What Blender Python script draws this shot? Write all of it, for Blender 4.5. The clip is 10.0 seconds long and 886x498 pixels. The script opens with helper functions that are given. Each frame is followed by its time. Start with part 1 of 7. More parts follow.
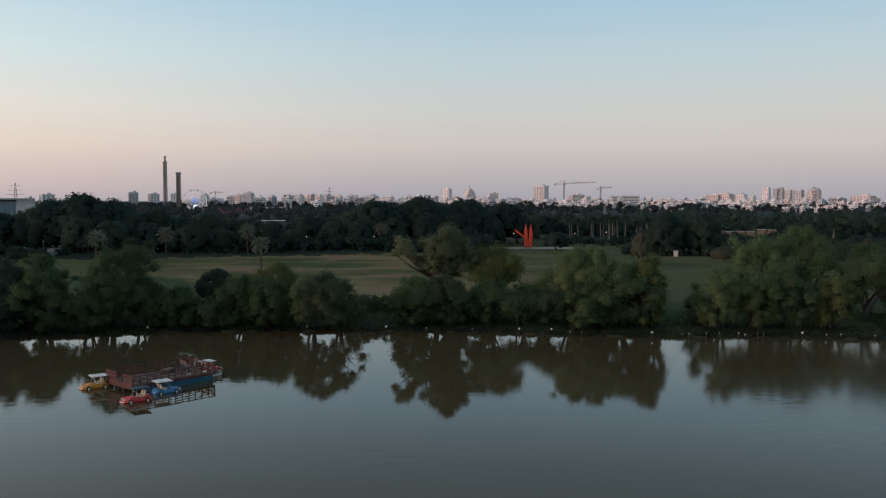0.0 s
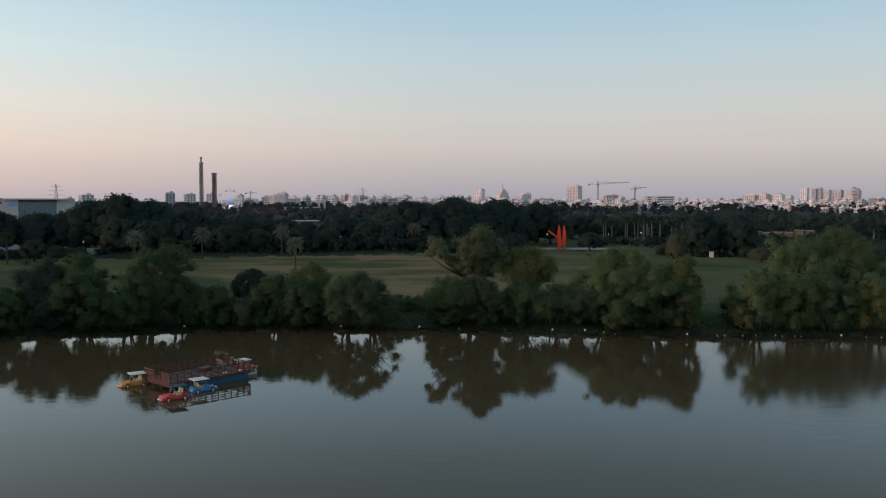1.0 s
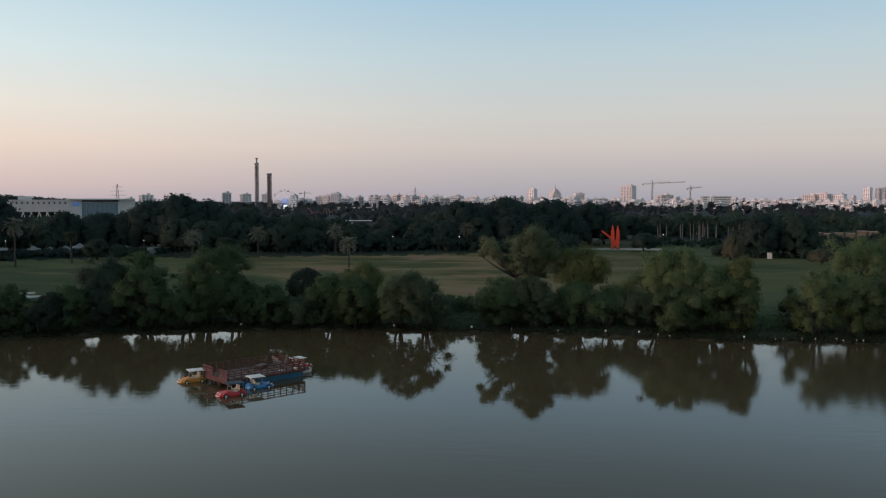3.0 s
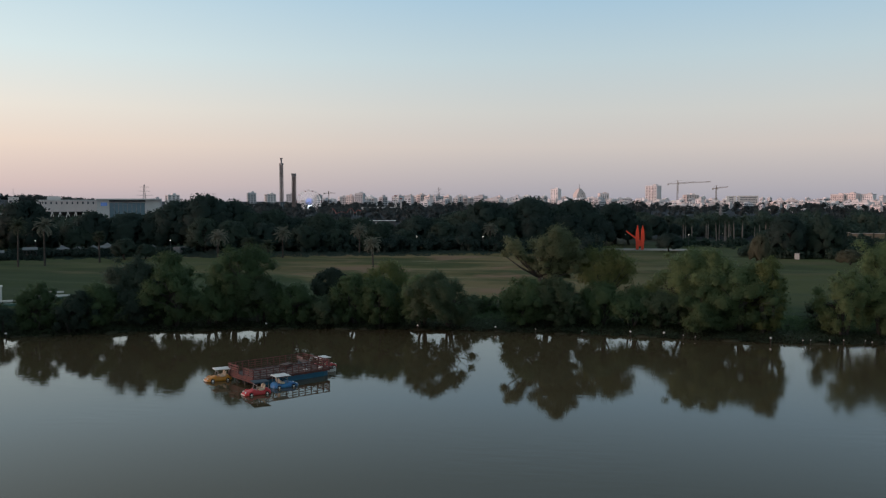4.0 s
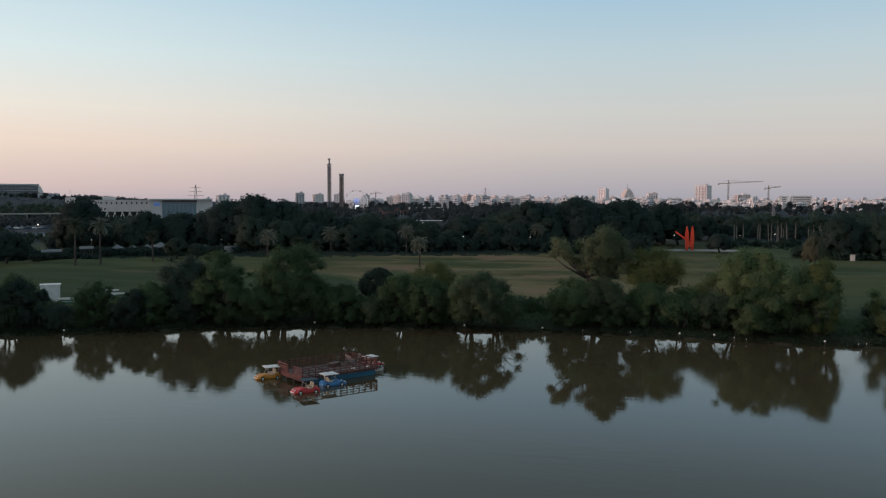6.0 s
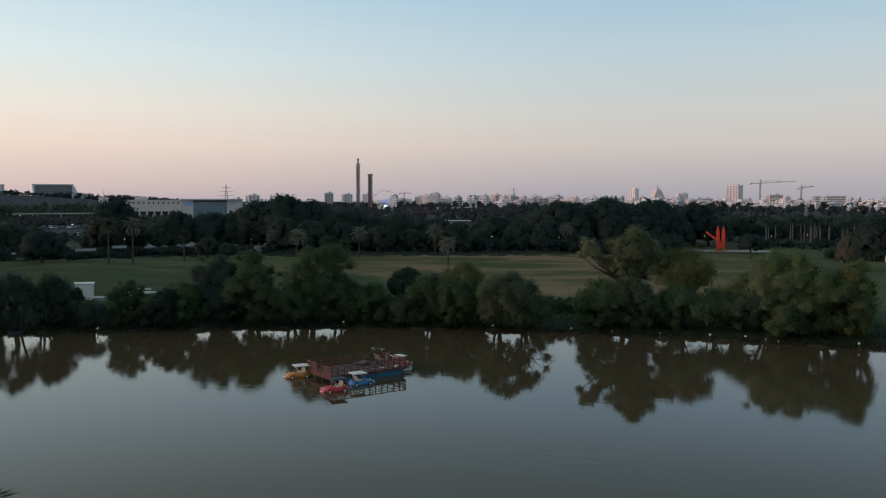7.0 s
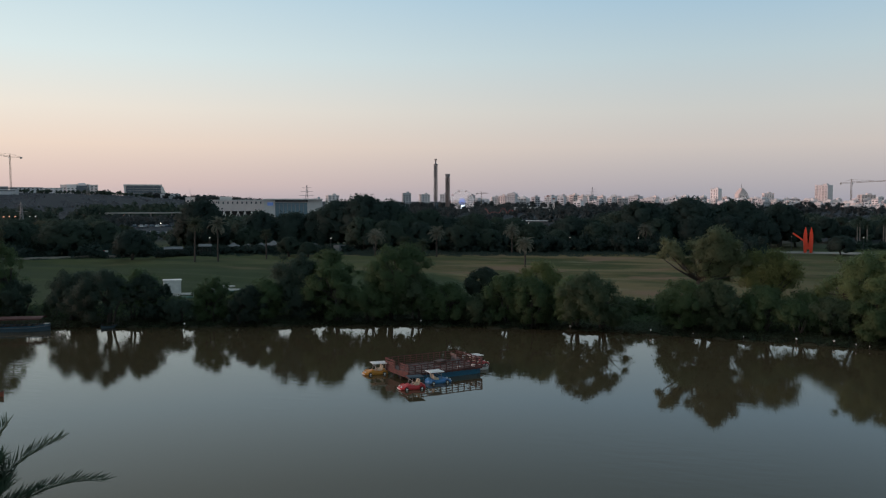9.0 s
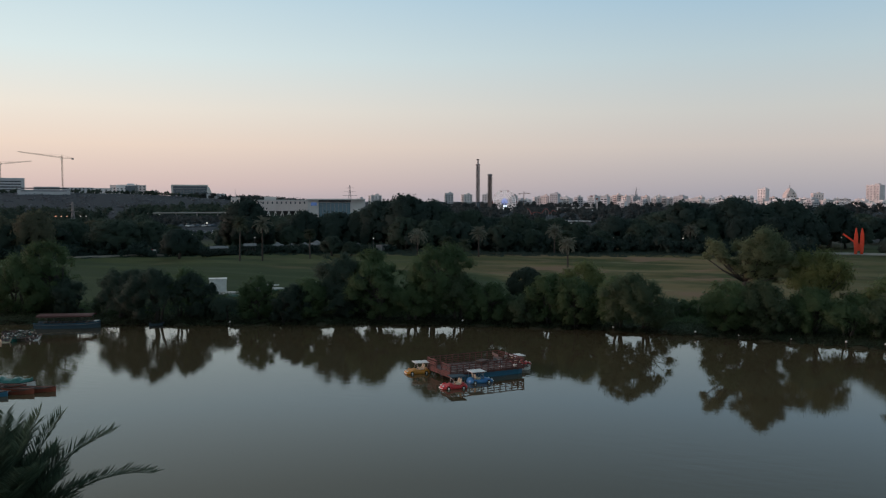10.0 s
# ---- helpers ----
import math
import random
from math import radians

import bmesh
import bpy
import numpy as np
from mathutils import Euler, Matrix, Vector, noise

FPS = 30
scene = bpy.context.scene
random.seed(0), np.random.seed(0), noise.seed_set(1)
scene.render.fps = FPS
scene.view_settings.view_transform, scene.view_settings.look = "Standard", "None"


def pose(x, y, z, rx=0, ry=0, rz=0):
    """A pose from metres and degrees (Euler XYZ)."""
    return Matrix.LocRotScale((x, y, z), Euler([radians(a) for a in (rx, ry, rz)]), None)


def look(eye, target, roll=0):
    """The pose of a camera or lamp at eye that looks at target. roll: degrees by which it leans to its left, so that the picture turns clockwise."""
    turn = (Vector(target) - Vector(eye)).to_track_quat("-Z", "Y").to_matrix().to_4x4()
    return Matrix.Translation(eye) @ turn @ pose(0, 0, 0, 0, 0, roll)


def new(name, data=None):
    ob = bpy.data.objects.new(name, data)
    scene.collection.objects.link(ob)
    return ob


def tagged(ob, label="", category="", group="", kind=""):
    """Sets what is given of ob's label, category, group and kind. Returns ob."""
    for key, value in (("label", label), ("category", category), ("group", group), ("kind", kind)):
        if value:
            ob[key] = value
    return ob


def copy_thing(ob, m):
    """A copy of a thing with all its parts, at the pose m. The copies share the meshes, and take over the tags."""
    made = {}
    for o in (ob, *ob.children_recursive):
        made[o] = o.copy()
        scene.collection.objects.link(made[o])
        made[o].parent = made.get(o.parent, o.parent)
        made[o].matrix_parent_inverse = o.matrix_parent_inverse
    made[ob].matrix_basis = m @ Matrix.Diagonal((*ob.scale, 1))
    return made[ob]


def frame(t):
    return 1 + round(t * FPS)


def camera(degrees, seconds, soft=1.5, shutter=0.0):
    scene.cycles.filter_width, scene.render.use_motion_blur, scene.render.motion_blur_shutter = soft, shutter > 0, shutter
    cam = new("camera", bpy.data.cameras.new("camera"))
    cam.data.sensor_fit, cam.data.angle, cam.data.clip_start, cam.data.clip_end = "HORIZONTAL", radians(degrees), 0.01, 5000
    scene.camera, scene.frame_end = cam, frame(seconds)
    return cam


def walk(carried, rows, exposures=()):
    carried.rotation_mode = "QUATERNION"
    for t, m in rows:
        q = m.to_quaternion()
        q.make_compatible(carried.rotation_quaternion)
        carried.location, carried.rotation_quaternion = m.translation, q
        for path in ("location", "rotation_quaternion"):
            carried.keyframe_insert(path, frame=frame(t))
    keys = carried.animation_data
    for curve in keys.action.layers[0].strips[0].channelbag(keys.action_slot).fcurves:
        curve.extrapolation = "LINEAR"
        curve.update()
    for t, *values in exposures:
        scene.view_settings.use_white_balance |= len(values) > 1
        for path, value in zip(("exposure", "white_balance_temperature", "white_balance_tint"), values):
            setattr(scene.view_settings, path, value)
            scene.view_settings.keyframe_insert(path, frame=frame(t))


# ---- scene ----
from collections import defaultdict
from functools import lru_cache

# ---------------------------------------------------------------- camera
EYE = 16.0
cam = camera(54.95, 10.0, soft=1.2)
# seconds, drift in metres from the first eye (x, y, z), yaw, pitch, roll
ROWS = [
    (0.0, 0.00, 0.00, 0.00, 0.000, -3.364, -0.055),
    (0.5, -0.02, -0.08, 0.02, 1.143, -3.353, -0.050),
    (1.0, -0.04, -0.15, 0.03, 2.211, -3.348, -0.047),
    (1.5, -0.05, -0.22, 0.05, 3.073, -3.348, -0.044),
    (2.0, -0.07, -0.28, 0.07, 3.982, -3.350, -0.041),
    (2.5, -0.09, -0.34, 0.08, 4.865, -3.353, -0.038),
    (4.0, -0.14, -0.49, 0.11, 7.288, -3.360, -0.028),
    (4.5, -0.16, -0.54, 0.12, 8.046, -3.360, -0.025),
    (5.0, -0.17, -0.58, 0.13, 8.796, -3.360, -0.023),
    (5.5, -0.18, -0.63, 0.14, 9.601, -3.359, -0.021),
    (7.0, -0.21, -0.76, 0.14, 12.308, -3.357, -0.023),
    (7.5, -0.21, -0.80, 0.14, 13.518, -3.357, -0.027),
    (8.0, -0.21, -0.85, 0.13, 14.735, -3.358, -0.032),
    (8.5, -0.20, -0.90, 0.12, 16.075, -3.358, -0.039),
    (9.0, -0.20, -0.95, 0.11, 17.485, -3.358, -0.046),
    (9.5, -0.18, -1.00, 0.10, 18.891, -3.356, -0.054),
    (10.0, -0.17, -1.06, 0.08, 20.318, -3.350, -0.061),
]
walk(cam, [(t, pose(x, y, EYE + z, 90 + pitch, roll, yaw)) for t, x, y, z, yaw, pitch, roll in ROWS],
     exposures=((0.0, 0.0), (5.0, 0.0), (7.5, -0.01), (10.0, -0.07)))

# ---------------------------------------------------------------- sky and light
WEST = Vector((-0.985, -0.17, 0.0)).normalized()


def build_sky():
    """Clear sky shortly after sunset: blue above, a pink band over the horizon, warmer towards the west."""
    world = bpy.data.worlds.new("dusk_sky")
    scene.world = world
    world.use_nodes = True
    nt = world.node_tree
    nt.nodes.clear()
    out = nt.nodes.new("ShaderNodeOutputWorld")
    bg = nt.nodes.new("ShaderNodeBackground")
    tc = nt.nodes.new("ShaderNodeTexCoord")
    sep = nt.nodes.new("ShaderNodeSeparateXYZ")
    nt.links.new(tc.outputs["Generated"], sep.inputs[0])

    def ramp(stops):
        r = nt.nodes.new("ShaderNodeValToRGB")
        r.color_ramp.interpolation = "LINEAR"
        el = r.color_ramp.elements
        while len(el) < len(stops):
            el.new(0.5)
        for e, (p, c) in zip(el, stops):
            e.position, e.color = p, (*c, 1)
        nt.links.new(mr.outputs[0], r.inputs[0])
        return r

    mr = nt.nodes.new("ShaderNodeMapRange")
    mr.inputs[1].default_value, mr.inputs[2].default_value = -0.1, 0.9
    nt.links.new(sep.outputs[2], mr.inputs[0])
    east = ramp([(0.0, (0.195, 0.201, 0.217)), (0.095, (0.360, 0.352, 0.412)), (0.115, (0.440, 0.412, 0.442)), (0.16, (0.612, 0.556, 0.522)),
                 (0.20, (0.606, 0.614, 0.592)), (0.26, (0.510, 0.626, 0.672)), (0.33, (0.376, 0.559, 0.701)), (0.42, (0.246, 0.368, 0.445)), (0.6, (0.216, 0.310, 0.381)), (1.0, (0.254, 0.352, 0.432))])
    west = ramp([(0.0, (0.236, 0.213, 0.210)), (0.095, (0.536, 0.447, 0.472)), (0.115, (0.730, 0.552, 0.515)), (0.16, (0.915, 0.735, 0.610)),
                 (0.20, (0.915, 0.838, 0.735)), (0.26, (0.760, 0.868, 0.868)), (0.33, (0.605, 0.764, 0.832)), (0.42, (0.490, 0.570, 0.575)), (0.6, (0.340, 0.400, 0.420)), (1.0, (0.269, 0.373, 0.458))])
    dot = nt.nodes.new("ShaderNodeVectorMath")
    dot.operation = "DOT_PRODUCT"
    dot.inputs[1].default_value = WEST
    nt.links.new(tc.outputs["Generated"], dot.inputs[0])
    side = nt.nodes.new("ShaderNodeMapRange")
    side.interpolation_type = "SMOOTHSTEP"
    side.inputs[1].default_value, side.inputs[2].default_value = -0.25, 0.75
    nt.links.new(dot.outputs["Value"], side.inputs[0])
    mix = nt.nodes.new("ShaderNodeMix")
    mix.data_type = "RGBA"
    nt.links.new(side.outputs[0], mix.inputs[0])
    nt.links.new(east.outputs[0], mix.inputs[6])
    nt.links.new(west.outputs[0], mix.inputs[7])
    nt.links.new(mix.outputs[2], bg.inputs[0])
    bg.inputs[1].default_value = 1.0
    nt.links.new(bg.outputs[0], out.inputs[0])


build_sky()
glow = bpy.data.lights.new("sunset_glow", "SUN")
glow.energy, glow.angle, glow.color = 1.8, radians(24), (1.0, 0.63, 0.57)
new("sunset_glow", glow).matrix_world = look((-95, -30, 15), (0, 0, 0))


# ---------------------------------------------------------------- materials
def material(name, base, rough=0.7, metal=0.0, second=None, scale=1.0, amount=0.5, detail=4.0, stretch=(1, 1, 1), bump=0.0, bump_scale=8.0,
             island=0.0, object_random=0.0, translucent=0.0, spec=0.5, emit=None, alpha_ior=None, fine=None):
    """A principled surface: two colours mixed by a two-scale noise, value shifts per leaf or per object, and a fine bump."""
    m = bpy.data.materials.new(name)
    m.use_nodes = True
    nt = m.node_tree
    b = nt.nodes["Principled BSDF"]
    b.inputs["Roughness"].default_value = rough
    b.inputs["Metallic"].default_value = metal
    b.inputs["Specular IOR Level"].default_value = spec
    if alpha_ior:
        b.inputs["IOR"].default_value = alpha_ior
    tc = nt.nodes.new("ShaderNodeTexCoord")
    mp = nt.nodes.new("ShaderNodeMapping")
    mp.inputs["Scale"].default_value = stretch
    nt.links.new(tc.outputs["Object"], mp.inputs[0])
    second = second or tuple(c * 0.75 for c in base)
    n1 = nt.nodes.new("ShaderNodeTexNoise")
    n1.inputs["Scale"].default_value, n1.inputs["Detail"].default_value = scale, detail
    nt.links.new(mp.outputs[0], n1.inputs[0])
    n2 = nt.nodes.new("ShaderNodeTexNoise")
    n2.inputs["Scale"].default_value, n2.inputs["Detail"].default_value = fine or scale * 9, 3
    nt.links.new(mp.outputs[0], n2.inputs[0])
    add = nt.nodes.new("ShaderNodeMath")
    add.operation = "MULTIPLY_ADD"
    add.inputs[1].default_value = 0.45
    nt.links.new(n2.outputs[0], add.inputs[0])
    nt.links.new(n1.outputs[0], add.inputs[2])
    rg = nt.nodes.new("ShaderNodeMapRange")
    rg.inputs[1].default_value, rg.inputs[2].default_value = 0.72 - amount * 0.4, 0.72 + amount * 0.4
    nt.links.new(add.outputs[0], rg.inputs[0])
    mix = nt.nodes.new("ShaderNodeMix")
    mix.data_type = "RGBA"
    mix.inputs[6].default_value, mix.inputs[7].default_value = (*base, 1), (*second, 1)
    nt.links.new(rg.outputs[0], mix.inputs[0])
    colour = mix.outputs[2]
    for kind, span in (("island", island), ("object", object_random)):
        if not span:
            continue
        if kind == "island":
            src = nt.nodes.new("ShaderNodeNewGeometry").outputs["Random Per Island"]
        else:
            src = nt.nodes.new("ShaderNodeObjectInfo").outputs["Random"]
        v = nt.nodes.new("ShaderNodeMapRange")
        v.inputs[3].default_value, v.inputs[4].default_value = 1 - span, 1 + span
        nt.links.new(src, v.inputs[0])
        h = nt.nodes.new("ShaderNodeHueSaturation")
        nt.links.new(v.outputs[0], h.inputs["Value"])
        hv = nt.nodes.new("ShaderNodeMapRange")
        hv.inputs[3].default_value, hv.inputs[4].default_value = 0.5 + 0.035 * span, 0.5 - 0.035 * span
        nt.links.new(src, hv.inputs[0])
        nt.links.new(hv.outputs[0], h.inputs["Hue"])
        nt.links.new(colour, h.inputs["Color"])
        colour = h.outputs[0]
    nt.links.new(colour, b.inputs["Base Color"])
    if bump:
        bn = nt.nodes.new("ShaderNodeTexNoise")
        bn.inputs["Scale"].default_value, bn.inputs["Detail"].default_value = bump_scale, 4
        nt.links.new(mp.outputs[0], bn.inputs[0])
        bp = nt.nodes.new("ShaderNodeBump")
        bp.inputs["Strength"].default_value, bp.inputs["Distance"].default_value = 0.6, bump
        nt.links.new(bn.outputs[0], bp.inputs["Height"])
        nt.links.new(bp.outputs[0], b.inputs["Normal"])
    if emit:
        b.inputs["Emission Color"].default_value = (*emit[:3], 1)
        b.inputs["Emission Strength"].default_value = emit[3]
    if translucent:
        tr = nt.nodes.new("ShaderNodeBsdfTranslucent")
        nt.links.new(colour, tr.inputs[0])
        ms = nt.nodes.new("ShaderNodeMixShader")
        ms.inputs[0].default_value = translucent
        nt.links.new(b.outputs[0], ms.inputs[1])
        nt.links.new(tr.outputs[0], ms.inputs[2])
        nt.links.new(ms.outputs[0], nt.nodes["Material Output"].inputs[0])
    return m


def leafy(name, base, second, spread=0.10):
    return material(name, base, 0.6, second=second, scale=0.22, amount=0.6, island=spread, object_random=0.13, translucent=0.5, spec=0.15)


LEAF_OLIVE = leafy("olive_leaves", (0.178, 0.232, 0.104), (0.112, 0.158, 0.072))
LEAF_TALL = leafy("grey_olive_leaves", (0.190, 0.222, 0.122), (0.122, 0.152, 0.086))
LEAF_GREEN = leafy("green_leaves", (0.108, 0.160, 0.074), (0.067, 0.108, 0.052))
LEAF_GREY = leafy("grey_green_leaves", (0.112, 0.150, 0.086), (0.073, 0.104, 0.060))
LEAF_YELLOW = leafy("yellow_green_leaves", (0.182, 0.208, 0.080), (0.114, 0.146, 0.058))
LEAF_DARK = leafy("dark_leaves", (0.050, 0.078, 0.065), (0.038, 0.060, 0.052), 0.07)
LEAF_DARKBRUSH = leafy("bank_brush", (0.082, 0.108, 0.064), (0.056, 0.076, 0.047), 0.15)
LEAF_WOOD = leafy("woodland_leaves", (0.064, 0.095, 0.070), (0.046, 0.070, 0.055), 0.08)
# far foliage: the grey-blue of distance haze is mixed into the leaf colour
LEAF_FAR = leafy("haze_tinted_leaves", (0.092, 0.107, 0.106), (0.066, 0.080, 0.083), 0.14)
LEAF_RUST = leafy("rusty_leaves", (0.125, 0.128, 0.082), (0.086, 0.092, 0.062), 0.15)
PALM_LEAF = leafy("palm_leaflets", (0.090, 0.112, 0.080), (0.058, 0.076, 0.054), 0.2)
NEAR_PALM = leafy("near_palm_leaflets", (0.088, 0.128, 0.086), (0.052, 0.082, 0.056), 0.3)
PALM_DRY = leafy("dry_palm_leaflets", (0.205, 0.220, 0.180), (0.130, 0.144, 0.116), 0.2)
BARK = material("bark", (0.060, 0.056, 0.048), 0.9, second=(0.042, 0.039, 0.034), scale=1.2, bump=0.03, bump_scale=9, stretch=(1, 1, 0.3))
PALM_BARK = material("palm_bark", (0.13, 0.105, 0.08), 0.9, second=(0.085, 0.07, 0.052), scale=1.0, bump=0.05, bump_scale=3, stretch=(1, 1, 3))
PARK_BARK = material("dusky_palm_bark", (0.060, 0.053, 0.046), 0.9, second=(0.040, 0.035, 0.031), scale=1.0, bump=0.05, bump_scale=3, stretch=(1, 1, 3))
PALE_BARK = material("pale_palm_bark", (0.22, 0.205, 0.185), 0.9, second=(0.14, 0.13, 0.115), scale=1.0, bump=0.05, bump_scale=3, stretch=(1, 1, 3))
LEAF_BUSH = leafy("evergreen_leaves", (0.048, 0.068, 0.050), (0.036, 0.053, 0.041), 0.05)
# hill scrub, its leaf colour pushed to blue for the haze in between
LEAF_SCRUB = leafy("hazy_scrub_leaves", (0.150, 0.170, 0.195), (0.122, 0.142, 0.165), 0.03)
CONCRETE = material("concrete", (0.42, 0.40, 0.37), 0.85, second=(0.32, 0.30, 0.28), scale=0.6, bump=0.005)
STEEL = material("galvanised_steel", (0.30, 0.31, 0.32), 0.55, 0.5, scale=2)
DARK_STEEL = material("dark_steel", (0.09, 0.095, 0.10), 0.6, 0.4, scale=2)


# ---------------------------------------------------------------- geometry helpers
class Geo:
    """Vertices and faces that grow into one mesh."""

    def __init__(self):
        self.v, self.f = [], []

    def add(self, verts, faces):
        k = len(self.v)
        self.v += [tuple(p) for p in verts]
        self.f += [tuple(i + k for i in face) for face in faces]
        return self

    def box(self, c, s, rz=0.0, taper=1.0, chamfer=0.0):
        """A block: centre, size, turn about z; taper scales its top; chamfer cuts its upright edges."""
        hx, hy, hz = s[0] / 2, s[1] / 2, s[2] / 2
        if chamfer:
            k = chamfer
            ring = [(hx - k, -hy), (hx, -hy + k), (hx, hy - k), (hx - k, hy), (-hx + k, hy), (-hx, hy - k), (-hx, -hy + k), (-hx + k, -hy)]
        else:
            ring = [(-hx, -hy), (hx, -hy), (hx, hy), (-hx, hy)]
        ca, sa = math.cos(radians(rz)), math.sin(radians(rz))
        n = len(ring)
        verts = []
        for z, q in ((-hz, 1.0), (hz, taper)):
            for x, y in ring:
                verts.append((c[0] + q * (x * ca - y * sa), c[1] + q * (x * sa + y * ca), c[2] + z))
        faces = [tuple(range(n - 1, -1, -1)), tuple(range(n, 2 * n))] + [(i, (i + 1) % n, n + (i + 1) % n, n + i) for i in range(n)]
        return self.add(verts, faces)

    def tube(self, pts, radii, n=7, caps=True):
        """A tapered tube through points."""
        pts = [Vector(p) for p in pts]
        if not hasattr(radii, "__len__"):
            radii = [radii] * len(pts)
        verts, faces = [], []
        for i, p in enumerate(pts):
            d = (pts[min(i + 1, len(pts) - 1)] - pts[max(i - 1, 0)]).normalized()
            a = d.orthogonal().normalized() if abs(d.z) < 0.98 else Vector((1, 0, 0))
            a = (a - d * a.dot(d)).normalized()
            if i and (a - last).length > 1.2:
                a = (last - d * last.dot(d)).normalized()
            elif i:
                a = (last - d * last.dot(d)).normalized()
            last = a
            b = d.cross(a)
            for k in range(n):
                w = 2 * math.pi * k / n
                verts.append(p + (a * math.cos(w) + b * math.sin(w)) * radii[i])
        for i in range(len(pts) - 1):
            for k in range(n):
                faces.append((i * n + k, i * n + (k + 1) % n, (i + 1) * n + (k + 1) % n, (i + 1) * n + k))
        if caps:
            faces.append(tuple(range(n - 1, -1, -1)))
            m = (len(pts) - 1) * n
            faces.append(tuple(range(m, m + n)))
        return self.add(verts, faces)

    def beam(self, p, q, w, h=None):
        """A squared bar from p to q."""
        p, q, h = Vector(p), Vector(q), h or w
        d = (q - p).normalized()
        side = d.cross(Vector((0, 0, 1)))
        side = side.normalized() if side.length > 0.05 else Vector((1, 0, 0))
        up = side.cross(d)
        verts = [e + side * (w / 2 * a) + up * (h / 2 * b) for e in (p, q) for a, b in ((-1, -1), (1, -1), (1, 1), (-1, 1))]
        return self.add(verts, [(3, 2, 1, 0), (4, 5, 6, 7), (0, 1, 5, 4), (1, 2, 6, 5), (2, 3, 7, 6), (3, 0, 4, 7)])

    def loft(self, rings, cap=True):
        """Closed rings of equal count, joined one to the next."""
        n = len(rings[0])
        verts = [p for r in rings for p in r]
        faces = [(i * n + k, i * n + (k + 1) % n, (i + 1) * n + (k + 1) % n, (i + 1) * n + k) for i in range(len(rings) - 1) for k in range(n)]
        if cap:
            faces += [tuple(range(n - 1, -1, -1)), tuple(range((len(rings) - 1) * n, len(rings) * n))]
        return self.add(verts, faces)

    def disc_ring(self, c, r_in, r_out, n=24, depth=0.1, axis="y"):
        """A flat ring with depth, upright in xz (axis y) or lying (axis z)."""
        verts = []
        for k in range(n):
            w = 2 * math.pi * k / n
            for r in (r_in, r_out):
                for e in (-depth / 2, depth / 2):
                    a, b = r * math.cos(w), r * math.sin(w)
                    verts.append((c[0] + a, c[1] + e, c[2] + b) if axis == "y" else (c[0] + a, c[1] + b, c[2] + e))
        faces = []
        for k in range(n):
            i, j = 4 * k, 4 * ((k + 1) % n)
            faces += [(i, j, j + 1, i + 1), (i + 3, j + 3, j + 2, i + 2), (i + 2, j + 2, j, i), (i + 1, j + 1, j + 3, i + 3)]
        return self.add(verts, faces)

    def mesh(self, name, mat, smooth=False):
        me = bpy.data.meshes.new(name)
        me.from_pydata(self.v, [], self.f)
        me.materials.append(mat)
        if smooth:
            me.polygons.foreach_set("use_smooth", [True] * len(me.polygons))
        me.update()
        return me


def part(name, geo, mat, parent=None, label="", smooth=False, at=None):
    """Links one mesh object, under a thing or a part."""
    ob = new(name, geo.mesh(name, mat, smooth) if isinstance(geo, Geo) else geo)
    ob.parent = parent
    if at is not None:
        ob.matrix_basis = at
    return tagged(ob, label) if label else ob


def thing(name, m, label, category, group="", kind=""):
    """An Empty at a thing's base, to hold its parts."""
    ob = new(name)
    ob.empty_display_size = 0.3
    ob.matrix_basis = m
    return tagged(ob, label, category, group, kind)


def polar(az, d):
    """The plan point at d metres from the first eye, az degrees to the right of straight ahead."""
    return d * math.sin(radians(az)), d * math.cos(radians(az))


# ---------------------------------------------------------------- ground and water
FAR_SHORE = ((-900, -60), (-400, -20), (-200, 30), (-130, 62), (-88, 82.0), (-73, 87.2), (-63, 90.6), (-50, 96.4), (-35, 101.3), (-16, 102.7),
             (-6, 102.6), (9, 100.9), (24, 98.2), (41, 98), (50, 96.3), (80, 93), (140, 84), (300, 50), (600, 20), (900, 0))
NEAR_SHORE = ((-900, -140), (-400, -70), (-200, -20), (-120, 8), (-70, 24), (-45, 22), (-20, 17), (0, 15), (60, 14), (140, 6), (300, -10), (600, -50), (900, -60))
FX, FY = zip(*FAR_SHORE)
NX, NY = zip(*NEAR_SHORE)


